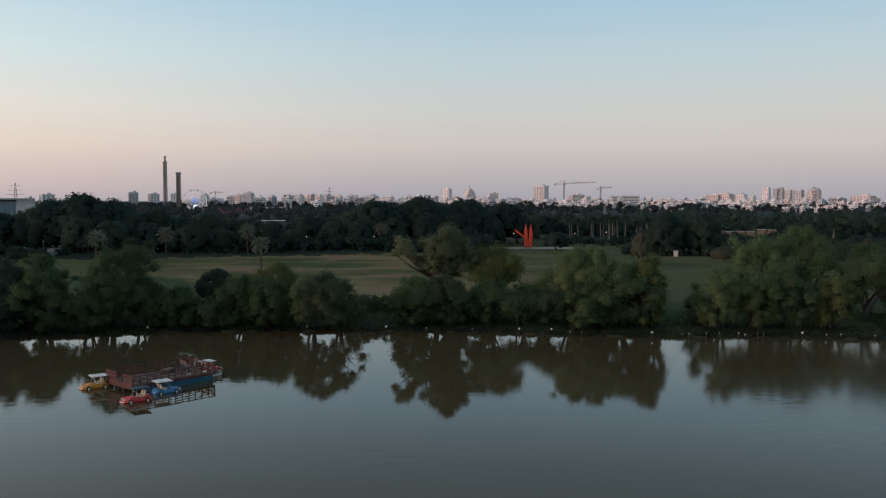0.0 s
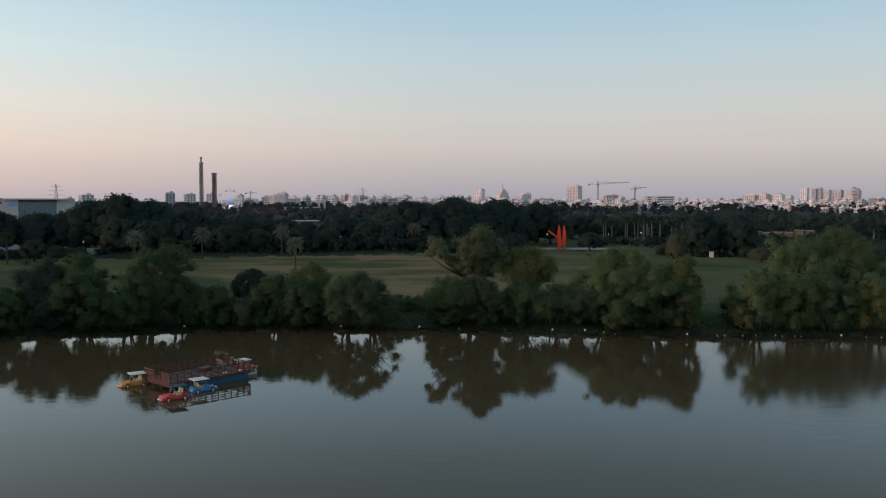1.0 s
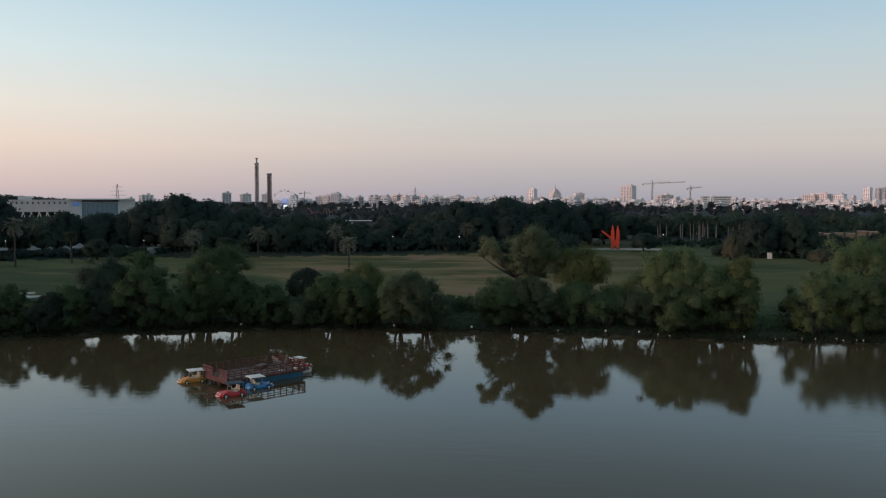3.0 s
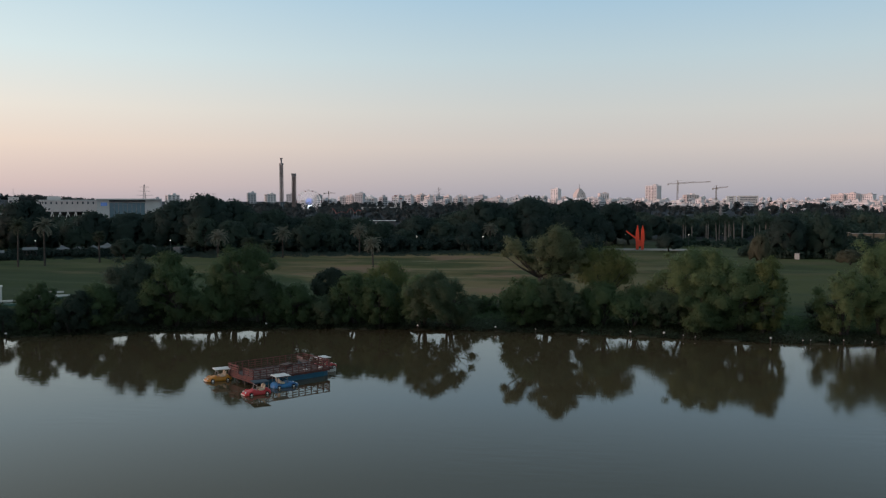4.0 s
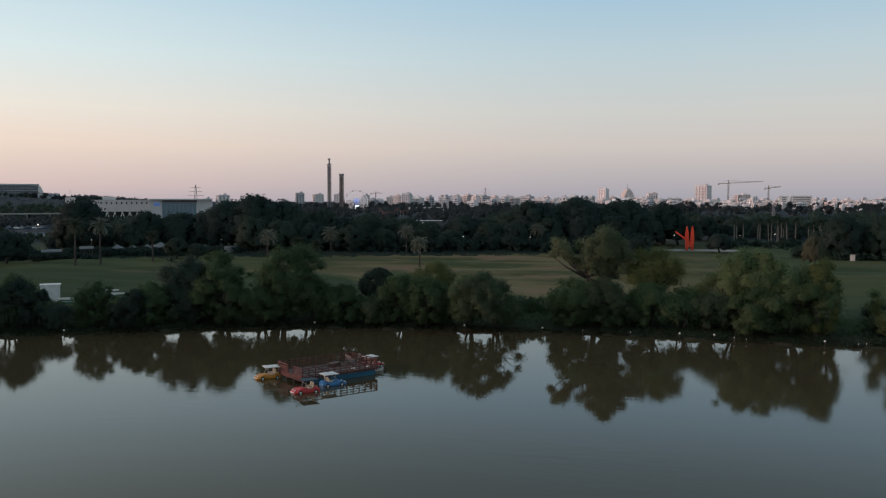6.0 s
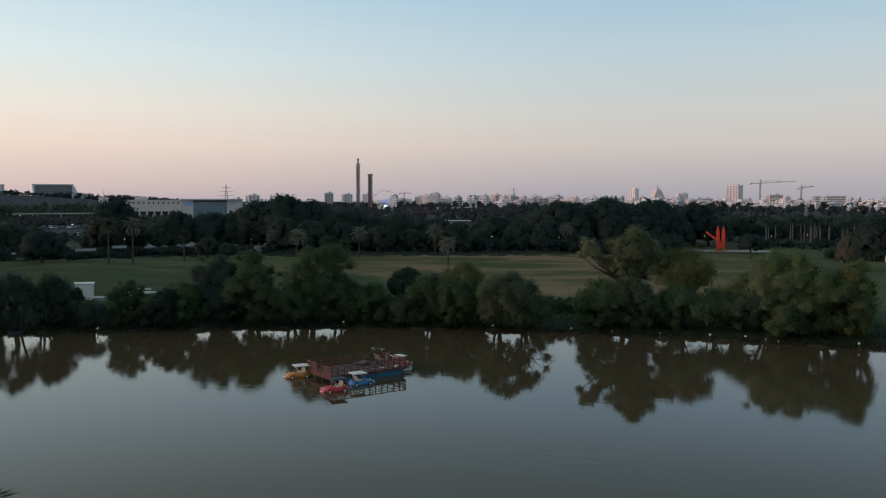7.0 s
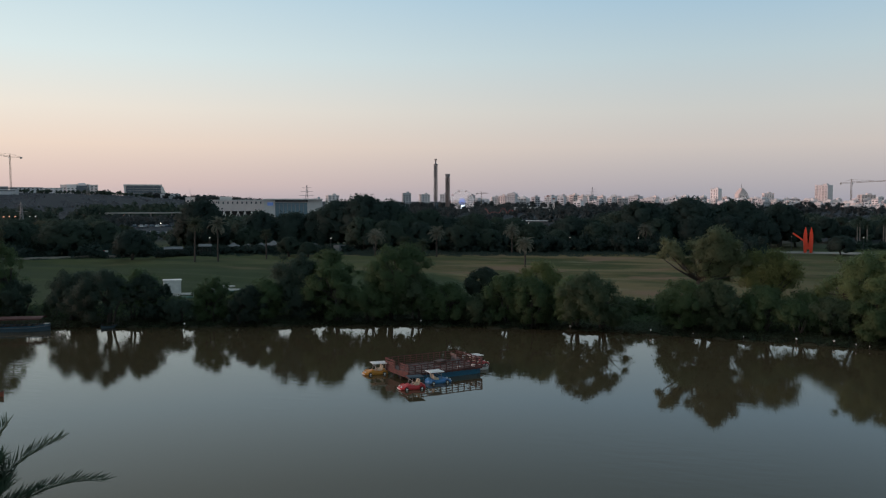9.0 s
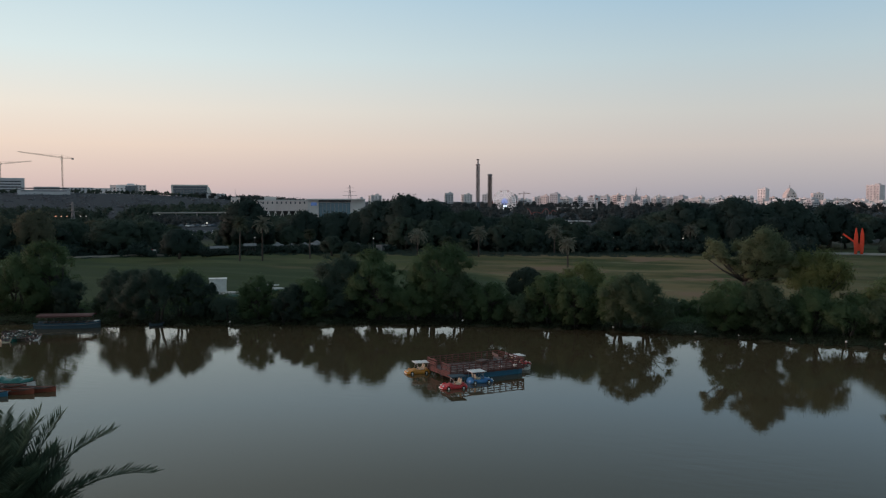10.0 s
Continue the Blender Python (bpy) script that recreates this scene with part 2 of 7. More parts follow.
def ground_z(x, y):
    """Height of the land: river bed, low banks, a level meadow, and a long hill far off to the west."""
    x, y = np.asarray(x, float), np.asarray(y, float)
    wob = 0.5 * np.sin(x * 0.7) + 0.35 * np.sin(x * 1.9 + 1) + 0.25 * np.sin(x * 3.7)
    far = y - np.interp(x, FX, FY) + wob
    near = np.interp(x, NX, NY) - y + wob
    d = np.maximum(far, near)
    d = np.where(np.abs(x) > 900, 200, d)
    z = np.interp(d, (-6, -1.0, 0, 0.6, 5, 14, 40, 100, 200), (-2.2, -0.7, 0.02, 0.35, 0.7, 1.1, 1.5, 2.0, 2.0))
    land = np.clip((d - 6) / 30, 0, 1)
    z = z + land * (0.14 * np.sin(x * 0.11 + y * 0.05) + 0.10 * np.sin(y * 0.23 - x * 0.06))
    meadow = np.clip((d - 30) / 15, 0, 1) * np.clip((125 - d) / 20, 0, 1)
    z = z + meadow * (0.22 * np.sin(0.36 * y + 0.05 * x + 1.5 * np.sin(0.045 * x)) + 0.14 * np.sin(0.63 * y - 0.09 * x + 2.0) + 0.12 * np.sin(0.16 * x + 0.08 * y))
    r, az = np.hypot(x, y), np.degrees(np.arctan2(x, y))
    west = np.clip((-24 - az) / 18, 0, 1) * np.clip((az + 80) / 15, 0, 1)
    west = west * west * (3 - 2 * west)
    rise = np.clip((r - 560) / 520, 0, 1)
    return z + west * rise * rise * (3 - 2 * rise) * 20.5


def gz(x, y):
    return float(ground_z(x, y))


def build_ground():
    radii = np.concatenate([np.linspace(2, 18, 9), np.arange(19, 130, 1.0), np.arange(130, 262, 2.2), np.geomspace(264, 4700, 54)])
    ang = np.radians(np.concatenate([np.arange(-62, 36, 0.6), np.arange(36, 298, 4.0)]))
    rr, aa = np.meshgrid(radii, ang, indexing="ij")
    x, y = rr * np.sin(aa), rr * np.cos(aa)
    v = np.stack([x, y, ground_z(x, y)], -1).reshape(-1, 3)
    n, m = len(radii), len(ang)
    i, j = np.meshgrid(np.arange(n - 1), np.arange(m), indexing="ij")
    a, b = i * m + j, i * m + (j + 1) % m
    f = np.stack([a, a + m, b + m, b], -1).reshape(-1, 4)
    me = bpy.data.meshes.new("ground")
    faces = f.tolist()
    faces.append(list(range(m)))
    me.from_pydata(v.tolist(), [], faces)
    me.polygons.foreach_set("use_smooth", [True] * len(me.polygons))
    m_ground = material("grass_and_soil", (0.060, 0.076, 0.027), 0.95, second=(0.140, 0.106, 0.051), scale=0.05, amount=0.14, stretch=(0.45, 1.3, 1),
                        bump=0.08, bump_scale=2.5, spec=0.1, fine=0.6)
    nt = m_ground.node_tree
    # damp, darker green strip along the banks and in the west of the meadow: a slow noise over the plan
    b = nt.nodes["Principled BSDF"]
    old = b.inputs["Base Color"].links[0].from_socket
    tc = nt.nodes.new("ShaderNodeTexCoord")
    sep = nt.nodes.new("ShaderNodeSeparateXYZ")
    nt.links.new(tc.outputs["Object"], sep.inputs[0])
    ns = nt.nodes.new("ShaderNodeTexNoise")
    ns.inputs["Scale"].default_value, ns.inputs["Detail"].default_value = 0.12, 5
    nt.links.new(tc.outputs["Object"], ns.inputs[0])
    def node(kind, **values):
        nd = nt.nodes.new("ShaderNode" + kind)
        for key, value in values.items():
            nd.inputs[int(key[1:])].default_value = value
        return nd

    def blend(factor, first, second):
        nd = nt.nodes.new("ShaderNodeMix")
        nd.data_type = "RGBA"
        nt.links.new(factor, nd.inputs[0])
        for slot, c in ((6, first), (7, second)):
            if isinstance(c, tuple):
                nd.inputs[slot].default_value = (*c, 1)
            else:
                nt.links.new(c, nd.inputs[slot])
        return nd.outputs[2]

    def streaks(sx, sy, turn, low, high, top=1.0, detail=4.0):
        mp = nt.nodes.new("ShaderNodeMapping")
        mp.inputs["Scale"].default_value, mp.inputs["Rotation"].default_value = (sx, sy, 1), (0, 0, turn)
        nt.links.new(tc.outputs["Object"], mp.inputs[0])
        st = nt.nodes.new("ShaderNodeTexNoise")
        st.inputs["Scale"].default_value, st.inputs["Detail"].default_value = 1.0, detail
        nt.links.new(mp.outputs[0], st.inputs[0])
        r = node("MapRange", i1=low, i2=high, i4=top)
        nt.links.new(st.outputs[0], r.inputs[0])
        return r.outputs[0]

    # where the lush slope of the bank ends and the dry meadow begins, farther off in the west
    edge = node("MapRange", i1=-52.0, i2=-20.0, i3=158.0, i4=127.0)
    edge.interpolation_type = "SMOOTHSTEP"
    nt.links.new(sep.outputs[0], edge.inputs[0])
    wob = node("Math", i1=14.0)
    wob.operation = "MULTIPLY_ADD"
    nt.links.new(ns.outputs[0], wob.inputs[0])
    nt.links.new(sep.outputs[1], wob.inputs[2])
    past = node("Math")
    past.operation = "SUBTRACT"
    nt.links.new(wob.outputs[0], past.inputs[0])
    nt.links.new(edge.outputs[0], past.inputs[1])
    band = node("MapRange", i1=0.0, i2=5.0)
    nt.links.new(past.outputs[0], band.inputs[0])
    mul = band
    for low, high in ((-84.0, -46.0), (34.0, 4.0)):
        wx = node("MapRange", i1=low, i2=high)
        nt.links.new(sep.outputs[0], wx.inputs[0])
        both = node("Math")
        both.operation = "MULTIPLY"
        nt.links.new(mul.outputs[0], both.inputs[0])
        nt.links.new(wx.outputs[0], both.inputs[1])
        mul = both
    green = blend(ns.outputs[0], (0.048, 0.070, 0.031), (0.028, 0.045, 0.022))
    green = blend(streaks(0.05, 0.22, 0.05, 0.5, 0.68, 0.6), green, (0.058, 0.080, 0.030))
    # the dry meadow: worn olive grass, tan straw and bare pinkish soil in long streaks
    dry = blend(streaks(0.024, 0.062, 0.10, 0.42, 0.58), old, (0.150, 0.124, 0.062))
    dry = blend(streaks(0.040, 0.066, -0.3, 0.47, 0.58, 0.9, 6.0), dry, (0.052, 0.066, 0.026))
    dry = blend(streaks(0.034, 0.11, 0.02, 0.60, 0.67, 0.75, 4.0), dry, (0.200, 0.180, 0.100))
    dry = blend(streaks(0.065, 0.085, 0.5, 0.55, 0.64, 0.8, 6.0), dry, (0.190, 0.125, 0.082))
    fresh = blend(ns.outputs[0], (0.088, 0.100, 0.042), (0.050, 0.066, 0.029))
    fresh = blend(streaks(0.04, 0.09, 0.2, 0.50, 0.62, 0.7, 5.0), fresh, (0.036, 0.052, 0.024))
    fresh = blend(streaks(0.05, 0.075, -0.4, 0.54, 0.64, 0.75, 5.0), fresh, (0.112, 0.096, 0.052))
    meadow = blend(mul.outputs[0], blend(band.outputs[0], green, fresh), dry)
    # wet dark soil at the waterline
    wet = nt.nodes.new("ShaderNodeMapRange")
    wet.inputs[1].default_value, wet.inputs[2].default_value = 0.35, 0.85
    nt.links.new(sep.outputs[2], wet.inputs[0])
    soil = nt.nodes.new("ShaderNodeMix")
    soil.data_type = "RGBA"
    soil.inputs[6].default_value = (0.038, 0.039, 0.025, 1)
    nt.links.new(wet.outputs[0], soil.inputs[0])
    nt.links.new(meadow, soil.inputs[7])
    # built-up and wooded land beyond the park, with bluish distance haze painted in
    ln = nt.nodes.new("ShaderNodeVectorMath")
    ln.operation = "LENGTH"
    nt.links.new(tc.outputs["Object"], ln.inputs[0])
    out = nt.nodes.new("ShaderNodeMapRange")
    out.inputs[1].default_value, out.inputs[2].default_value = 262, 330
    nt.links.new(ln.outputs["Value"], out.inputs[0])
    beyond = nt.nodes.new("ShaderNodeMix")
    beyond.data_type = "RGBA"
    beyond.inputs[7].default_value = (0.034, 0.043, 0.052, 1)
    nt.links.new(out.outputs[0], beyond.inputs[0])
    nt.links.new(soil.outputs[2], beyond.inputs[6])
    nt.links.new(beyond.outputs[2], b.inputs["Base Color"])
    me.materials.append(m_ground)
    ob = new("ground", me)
    return tagged(ob, "level park meadow of green and dry grass with river banks", "ground", kind="structure")


build_ground()


def build_water():
    xs = np.concatenate([np.linspace(-900, -200, 12), np.linspace(-180, 160, 60), np.linspace(200, 900, 12)])
    verts, faces = [], []
    for x in xs:
        verts += [(x, np.interp(x, NX, NY) - 6, 0), (x, np.interp(x, FX, FY) + 4, 0)]
    for i in range(len(xs) - 1):
        faces.append((2 * i, 2 * i + 2, 2 * i + 3, 2 * i + 1))
    m = bpy.data.materials.new("murky_river_water")
    m.use_nodes = True
    nt = m.node_tree
    b = nt.nodes["Principled BSDF"]
    b.inputs["Roughness"].default_value = 0.03
    b.inputs["IOR"].default_value = 1.33
    b.inputs["Specular IOR Level"].default_value = 0.455
    tc = nt.nodes.new("ShaderNodeTexCoord")

    def noise_tex(scale, stretch, detail=2.0):
        mp = nt.nodes.new("ShaderNodeMapping")
        mp.inputs["Scale"].default_value = stretch
        nt.links.new(tc.outputs["Object"], mp.inputs[0])
        n = nt.nodes.new("ShaderNodeTexNoise")
        n.inputs["Scale"].default_value, n.inputs["Detail"].default_value = scale, detail
        nt.links.new(mp.outputs[0], n.inputs[0])
        return n

    murk = noise_tex(0.04, (1, 1, 1), 4)
    cr = nt.nodes.new("ShaderNodeMix")
    cr.data_type = "RGBA"
    cr.inputs[6].default_value, cr.inputs[7].default_value = (0.061, 0.047, 0.025, 1), (0.070, 0.055, 0.031, 1)
    nt.links.new(murk.outputs[0], cr.inputs[0])
    nt.links.new(cr.outputs[2], b.inputs["Base Color"])
    ripple = noise_tex(0.9, (0.5, 1.6, 1), 3)
    patches = noise_tex(0.035, (1, 1, 1), 2)
    pr = nt.nodes.new("ShaderNodeMapRange")
    pr.inputs[1].default_value, pr.inputs[2].default_value = 0.42, 0.68
    pr.inputs[3].default_value, pr.inputs[4].default_value = 0.0009, 0.011
    sx = nt.nodes.new("ShaderNodeSeparateXYZ")
    nt.links.new(tc.outputs["Object"], sx.inputs[0])
    breeze = nt.nodes.new("ShaderNodeMapRange")
    breeze.inputs[1].default_value, breeze.inputs[2].default_value = 12, 46
    breeze.inputs[3].default_value, breeze.inputs[4].default_value = 0.0, 0.30
    nt.links.new(sx.outputs[0], breeze.inputs[0])
    rough = nt.nodes.new("ShaderNodeMapRange")
    rough.inputs[1].default_value, rough.inputs[2].default_value = 6, 36
    rough.inputs[3].default_value, rough.inputs[4].default_value = 0.02, 0.125
    nt.links.new(sx.outputs[0], rough.inputs[0])
    nt.links.new(rough.outputs[0], b.inputs["Roughness"])
    both = nt.nodes.new("ShaderNodeMath")
    wake = nt.nodes.new("ShaderNodeMapRange")
    wake.inputs[1].default_value, wake.inputs[2].default_value = -42, -58
    wake.inputs[3].default_value, wake.inputs[4].default_value = 0.0, 0.16
    nt.links.new(sx.outputs[0], wake.inputs[0])
    plus = nt.nodes.new("ShaderNodeMath")
    nt.links.new(wake.outputs[0], plus.inputs[0])
    nt.links.new(patches.outputs[0], plus.inputs[1])
    nt.links.new(plus.outputs[0], both.inputs[0])
    nt.links.new(breeze.outputs[0], both.inputs[1])
    nt.links.new(both.outputs[0], pr.inputs[0])
    bp = nt.nodes.new("ShaderNodeBump")
    bp.inputs["Strength"].default_value = 1.0
    nt.links.new(pr.outputs[0], bp.inputs["Distance"])
    nt.links.new(ripple.outputs[0], bp.inputs["Height"])
    # rings that spread from the moored tour boat
    mp = nt.nodes.new("ShaderNodeMapping")
    mp.inputs["Location"].default_value = (84.0, -84.0, 0)
    nt.links.new(tc.outputs["Object"], mp.inputs[0])
    rings = nt.nodes.new("ShaderNodeTexWave")
    rings.wave_type, rings.rings_direction = "RINGS", "Z"
    rings.inputs["Scale"].default_value, rings.inputs["Distortion"].default_value = 0.36, 5.0
    rings.inputs["Detail"].default_value, rings.inputs["Detail Scale"].default_value = 2.0, 0.35
    nt.links.new(mp.outputs[0], rings.inputs[0])
    reach = nt.nodes.new("ShaderNodeMapRange")
    reach.inputs[1].default_value, reach.inputs[2].default_value = -38, -56
    reach.inputs[3].default_value, reach.inputs[4].default_value = 0.0, 0.0026
    nt.links.new(sx.outputs[0], reach.inputs[0])
    fade = nt.nodes.new("ShaderNodeMapRange")
    fade.inputs[1].default_value, fade.inputs[2].default_value = 50, 70
    nt.links.new(sx.outputs[1], fade.inputs[0])
    spent = nt.nodes.new("ShaderNodeMath")
    spent.operation = "MULTIPLY"
    nt.links.new(reach.outputs[0], spent.inputs[0])
    nt.links.new(fade.outputs[0], spent.inputs[1])
    rb = nt.nodes.new("ShaderNodeBump")
    rb.inputs["Strength"].default_value = 1.0
    nt.links.new(spent.outputs[0], rb.inputs["Distance"])
    nt.links.new(rings.outputs["Fac"], rb.inputs["Height"])
    nt.links.new(bp.outputs[0], rb.inputs["Normal"])
    nt.links.new(rb.outputs[0], b.inputs["Normal"])
    me = bpy.data.meshes.new("river_water")
    me.from_pydata(verts, [], faces)
    me.materials.append(m)
    return tagged(new("river_water", me), "calm murky brown-green river with faint ripples", "water", kind="structure")


build_water()


# ---------------------------------------------------------------- trees
PHI = (1 + 5 ** 0.5) / 2
KNOB = np.array([(-1, PHI, 0), (1, PHI, 0), (-1, -PHI, 0), (1, -PHI, 0), (0, -1, PHI), (0, 1, PHI), (0, -1, -PHI), (0, 1, -PHI), (PHI, 0, -1), (PHI, 0, 1), (-PHI, 0, -1), (-PHI, 0, 1)]) / math.sqrt(1 + PHI * PHI)
KNOB_FACES = np.array([(0, 11, 5), (0, 5, 1), (0, 1, 7), (0, 7, 10), (0, 10, 11), (1, 5, 9), (5, 11, 4), (11, 10, 2), (10, 7, 6), (7, 1, 8), (3, 9, 4), (3, 4, 2), (3, 2, 6), (3, 6, 8), (3, 8, 9), (4, 9, 5), (2, 4, 11), (6, 2, 10), (8, 6, 7), (9, 8, 1)])


def leaf_mesh(name, centres, normals, length, width, mat, rng, droop=0.0, outward=0.5, jitter=0.6, soft=0.72, cores=None):
    """Many small leaf sprigs in one mesh; their shading normals lean to the crown's own, as a mass of fine leaves does."""
    n = len(centres)
    up = normals * outward + np.array((0, 0, 0.35)) + rng.normal(size=(n, 3)) * jitter
    up /= np.linalg.norm(up, axis=1, keepdims=True)
    up *= np.where(np.sum(up * normals, axis=1, keepdims=True) < 0, -1, 1)
    d = rng.normal(size=(n, 3))
    d[:, 2] -= droop
    d -= up * np.sum(d * up, axis=1, keepdims=True)
    d /= np.linalg.norm(d, axis=1, keepdims=True) + 1e-9
    s = np.cross(d, up)
    size = rng.uniform(0.6, 1.4, (n, 1))
    L, W = length * size, width * size * rng.uniform(0.7, 1.25, (n, 1))
    v = np.empty((n, 3, 3))
    v[:, 0] = centres - d * L * 0.5 - s * W * 0.5
    v[:, 1] = centres - d * L * rng.uniform(0.1, 0.5, (n, 1)) + s * W * 0.5
    v[:, 2] = centres + d * L * 0.5
    shade = normals * soft + up * (1 - soft)
    shade /= np.linalg.norm(shade, axis=1, keepdims=True) + 1e-9
    v, shade, f = v.reshape(-1, 3), np.repeat(shade, 3, axis=0), np.arange(3 * n)
    if cores is not None:
        # the close inner foliage of every clump, uneven knobs under the outer leaves
        at, radius, face = cores
        knob = at[:, None] + KNOB[None] * radius[:, None, None] * rng.uniform(0.75, 1.1, (len(at), 12, 1))
        f = np.concatenate([f, (KNOB_FACES[None] + (3 * n + 12 * np.arange(len(at)))[:, None, None]).ravel()])
        v = np.concatenate([v, knob.reshape(-1, 3)])
        q = face(knob.reshape(-1, 3), np.tile(KNOB, (len(at), 1)))
        shade = np.concatenate([shade, q])
    me = bpy.data.meshes.new(name)
    me.vertices.add(len(v))
    me.vertices.foreach_set("co", v.ravel())
    me.loops.add(len(f))
    me.loops.foreach_set("vertex_index", f)
    me.polygons.add(len(f) // 3)
    me.polygons.foreach_set("loop_start", np.arange(len(f) // 3) * 3)
    me.materials.append(mat)
    me.update(calc_edges=True)
    layer = me.attributes.new("custom_normal", "FLOAT_VECTOR", "POINT")
    layer.data.foreach_set("vector", shade.ravel())
    return me


def crown_points(rng, clumps, count, fuzz=0.24):
    """Points in the ragged outer part of a crown's clumps (x, y, z, radius), and the way each faces."""
    c = np.array(clumps)
    w = c[:, 3] ** 2
    idx = rng.choice(len(c), count, p=w / w.sum())
    d = rng.normal(size=(count, 3))
    d /= np.linalg.norm(d, axis=1, keepdims=True)
    d[:, 2] = np.where(d[:, 2] < -0.45, -d[:, 2], d[:, 2])
    r = c[idx, 3:4] * np.clip(rng.normal(0.72, fuzz, (count, 1)), 0.05, 1.45)
    r *= 1 + 0.16 * np.sin(d[:, :1] * 7 + idx[:, None]) * np.sin(d[:, 1:2] * 6 + 2 * idx[:, None])
    p = c[idx, :3] + d * r * np.array([1, 1, 0.95])
    return p, d


def facing(p, d, middle, span, own=0.55):
    """Leaf directions: partly the clump's, partly the whole crown's."""
    far = (p - np.array(middle)) / np.array(span)
    far /= np.linalg.norm(far, axis=1, keepdims=True) + 1e-6
    q = d * own + far * (1 - own) + np.array((0, 0, 0.12))
    return q / (np.linalg.norm(q, axis=1, keepdims=True) + 1e-9)


# lanes through the bank, in degrees, where the crowns stand clear of the ground: from, to, height of the clear stems
LANES = ((-44.3, -43.0, 4.6), (-42.6, -41.3, 2.2), (-40.2, -37.2, 4.0), (-35.2, -34.2, 2.8), (-29.0, -27.9, 2.6), (-26.6, -25.6, 2.6), (-25.4, -22.0, 1.9), (-21.8, -19.0, 2.4), (-18.4, -17.9, 1.8), (-13.7, -13.1, 1.9), (-9.7, -6.6, 2.5), (-4.0, -3.2, 1.9),
         (-1.2, 0.1, 1.5), (1.5, 2.2, 2.6), (3.2, 6.6, 2.8), (7.0, 8.6, 2.6), (11.4, 12.7, 2.2), (14.4, 16.1, 3.4), (17.6, 20.2, 2.4), (20.8, 23.8, 1.9), (24.3, 27.6, 2.4), (28.4, 31, 2.2))


def clear_stem(x, y):
    """Height of the clear stems at plan points, nought outside the lanes; ragged at its edges."""
    x, y = np.asarray(x, float), np.asarray(y, float)
    az = np.degrees(np.arctan2(x, y)) + 0.12 * np.sin(x * 3.1 + y * 1.7)
    out = np.zeros_like(az)
    for a, b, h in LANES:
        out = np.maximum(out, h * np.clip(np.minimum(az - a, b - az) / 0.22, 0, 1))
    ragged = 0.74 + 0.20 * np.sin(x * 1.9) * np.sin(y * 1.3 + x * 0.7) + 0.22 * np.sin(x * 5.3 + 1.0) * np.sin(x * 2.2 + y * 0.9)
    ragged = ragged * np.where(np.sin(x * 7.3 + 2 * np.sin(y * 2.1 + x)) > 0.6, 0.5, 1.0) * np.where(np.sin(x * 3.7 + 1.5 * np.sin(y * 1.3 + 2 * x)) > 0.75, 0.45, 1.0)
    away = y - np.interp(x, FX, FY)
    return np.where(out > 0, (1.62 * out * ragged + 0.8) * np.clip((away + 10) / 14, 0.25, 1.9), 0)


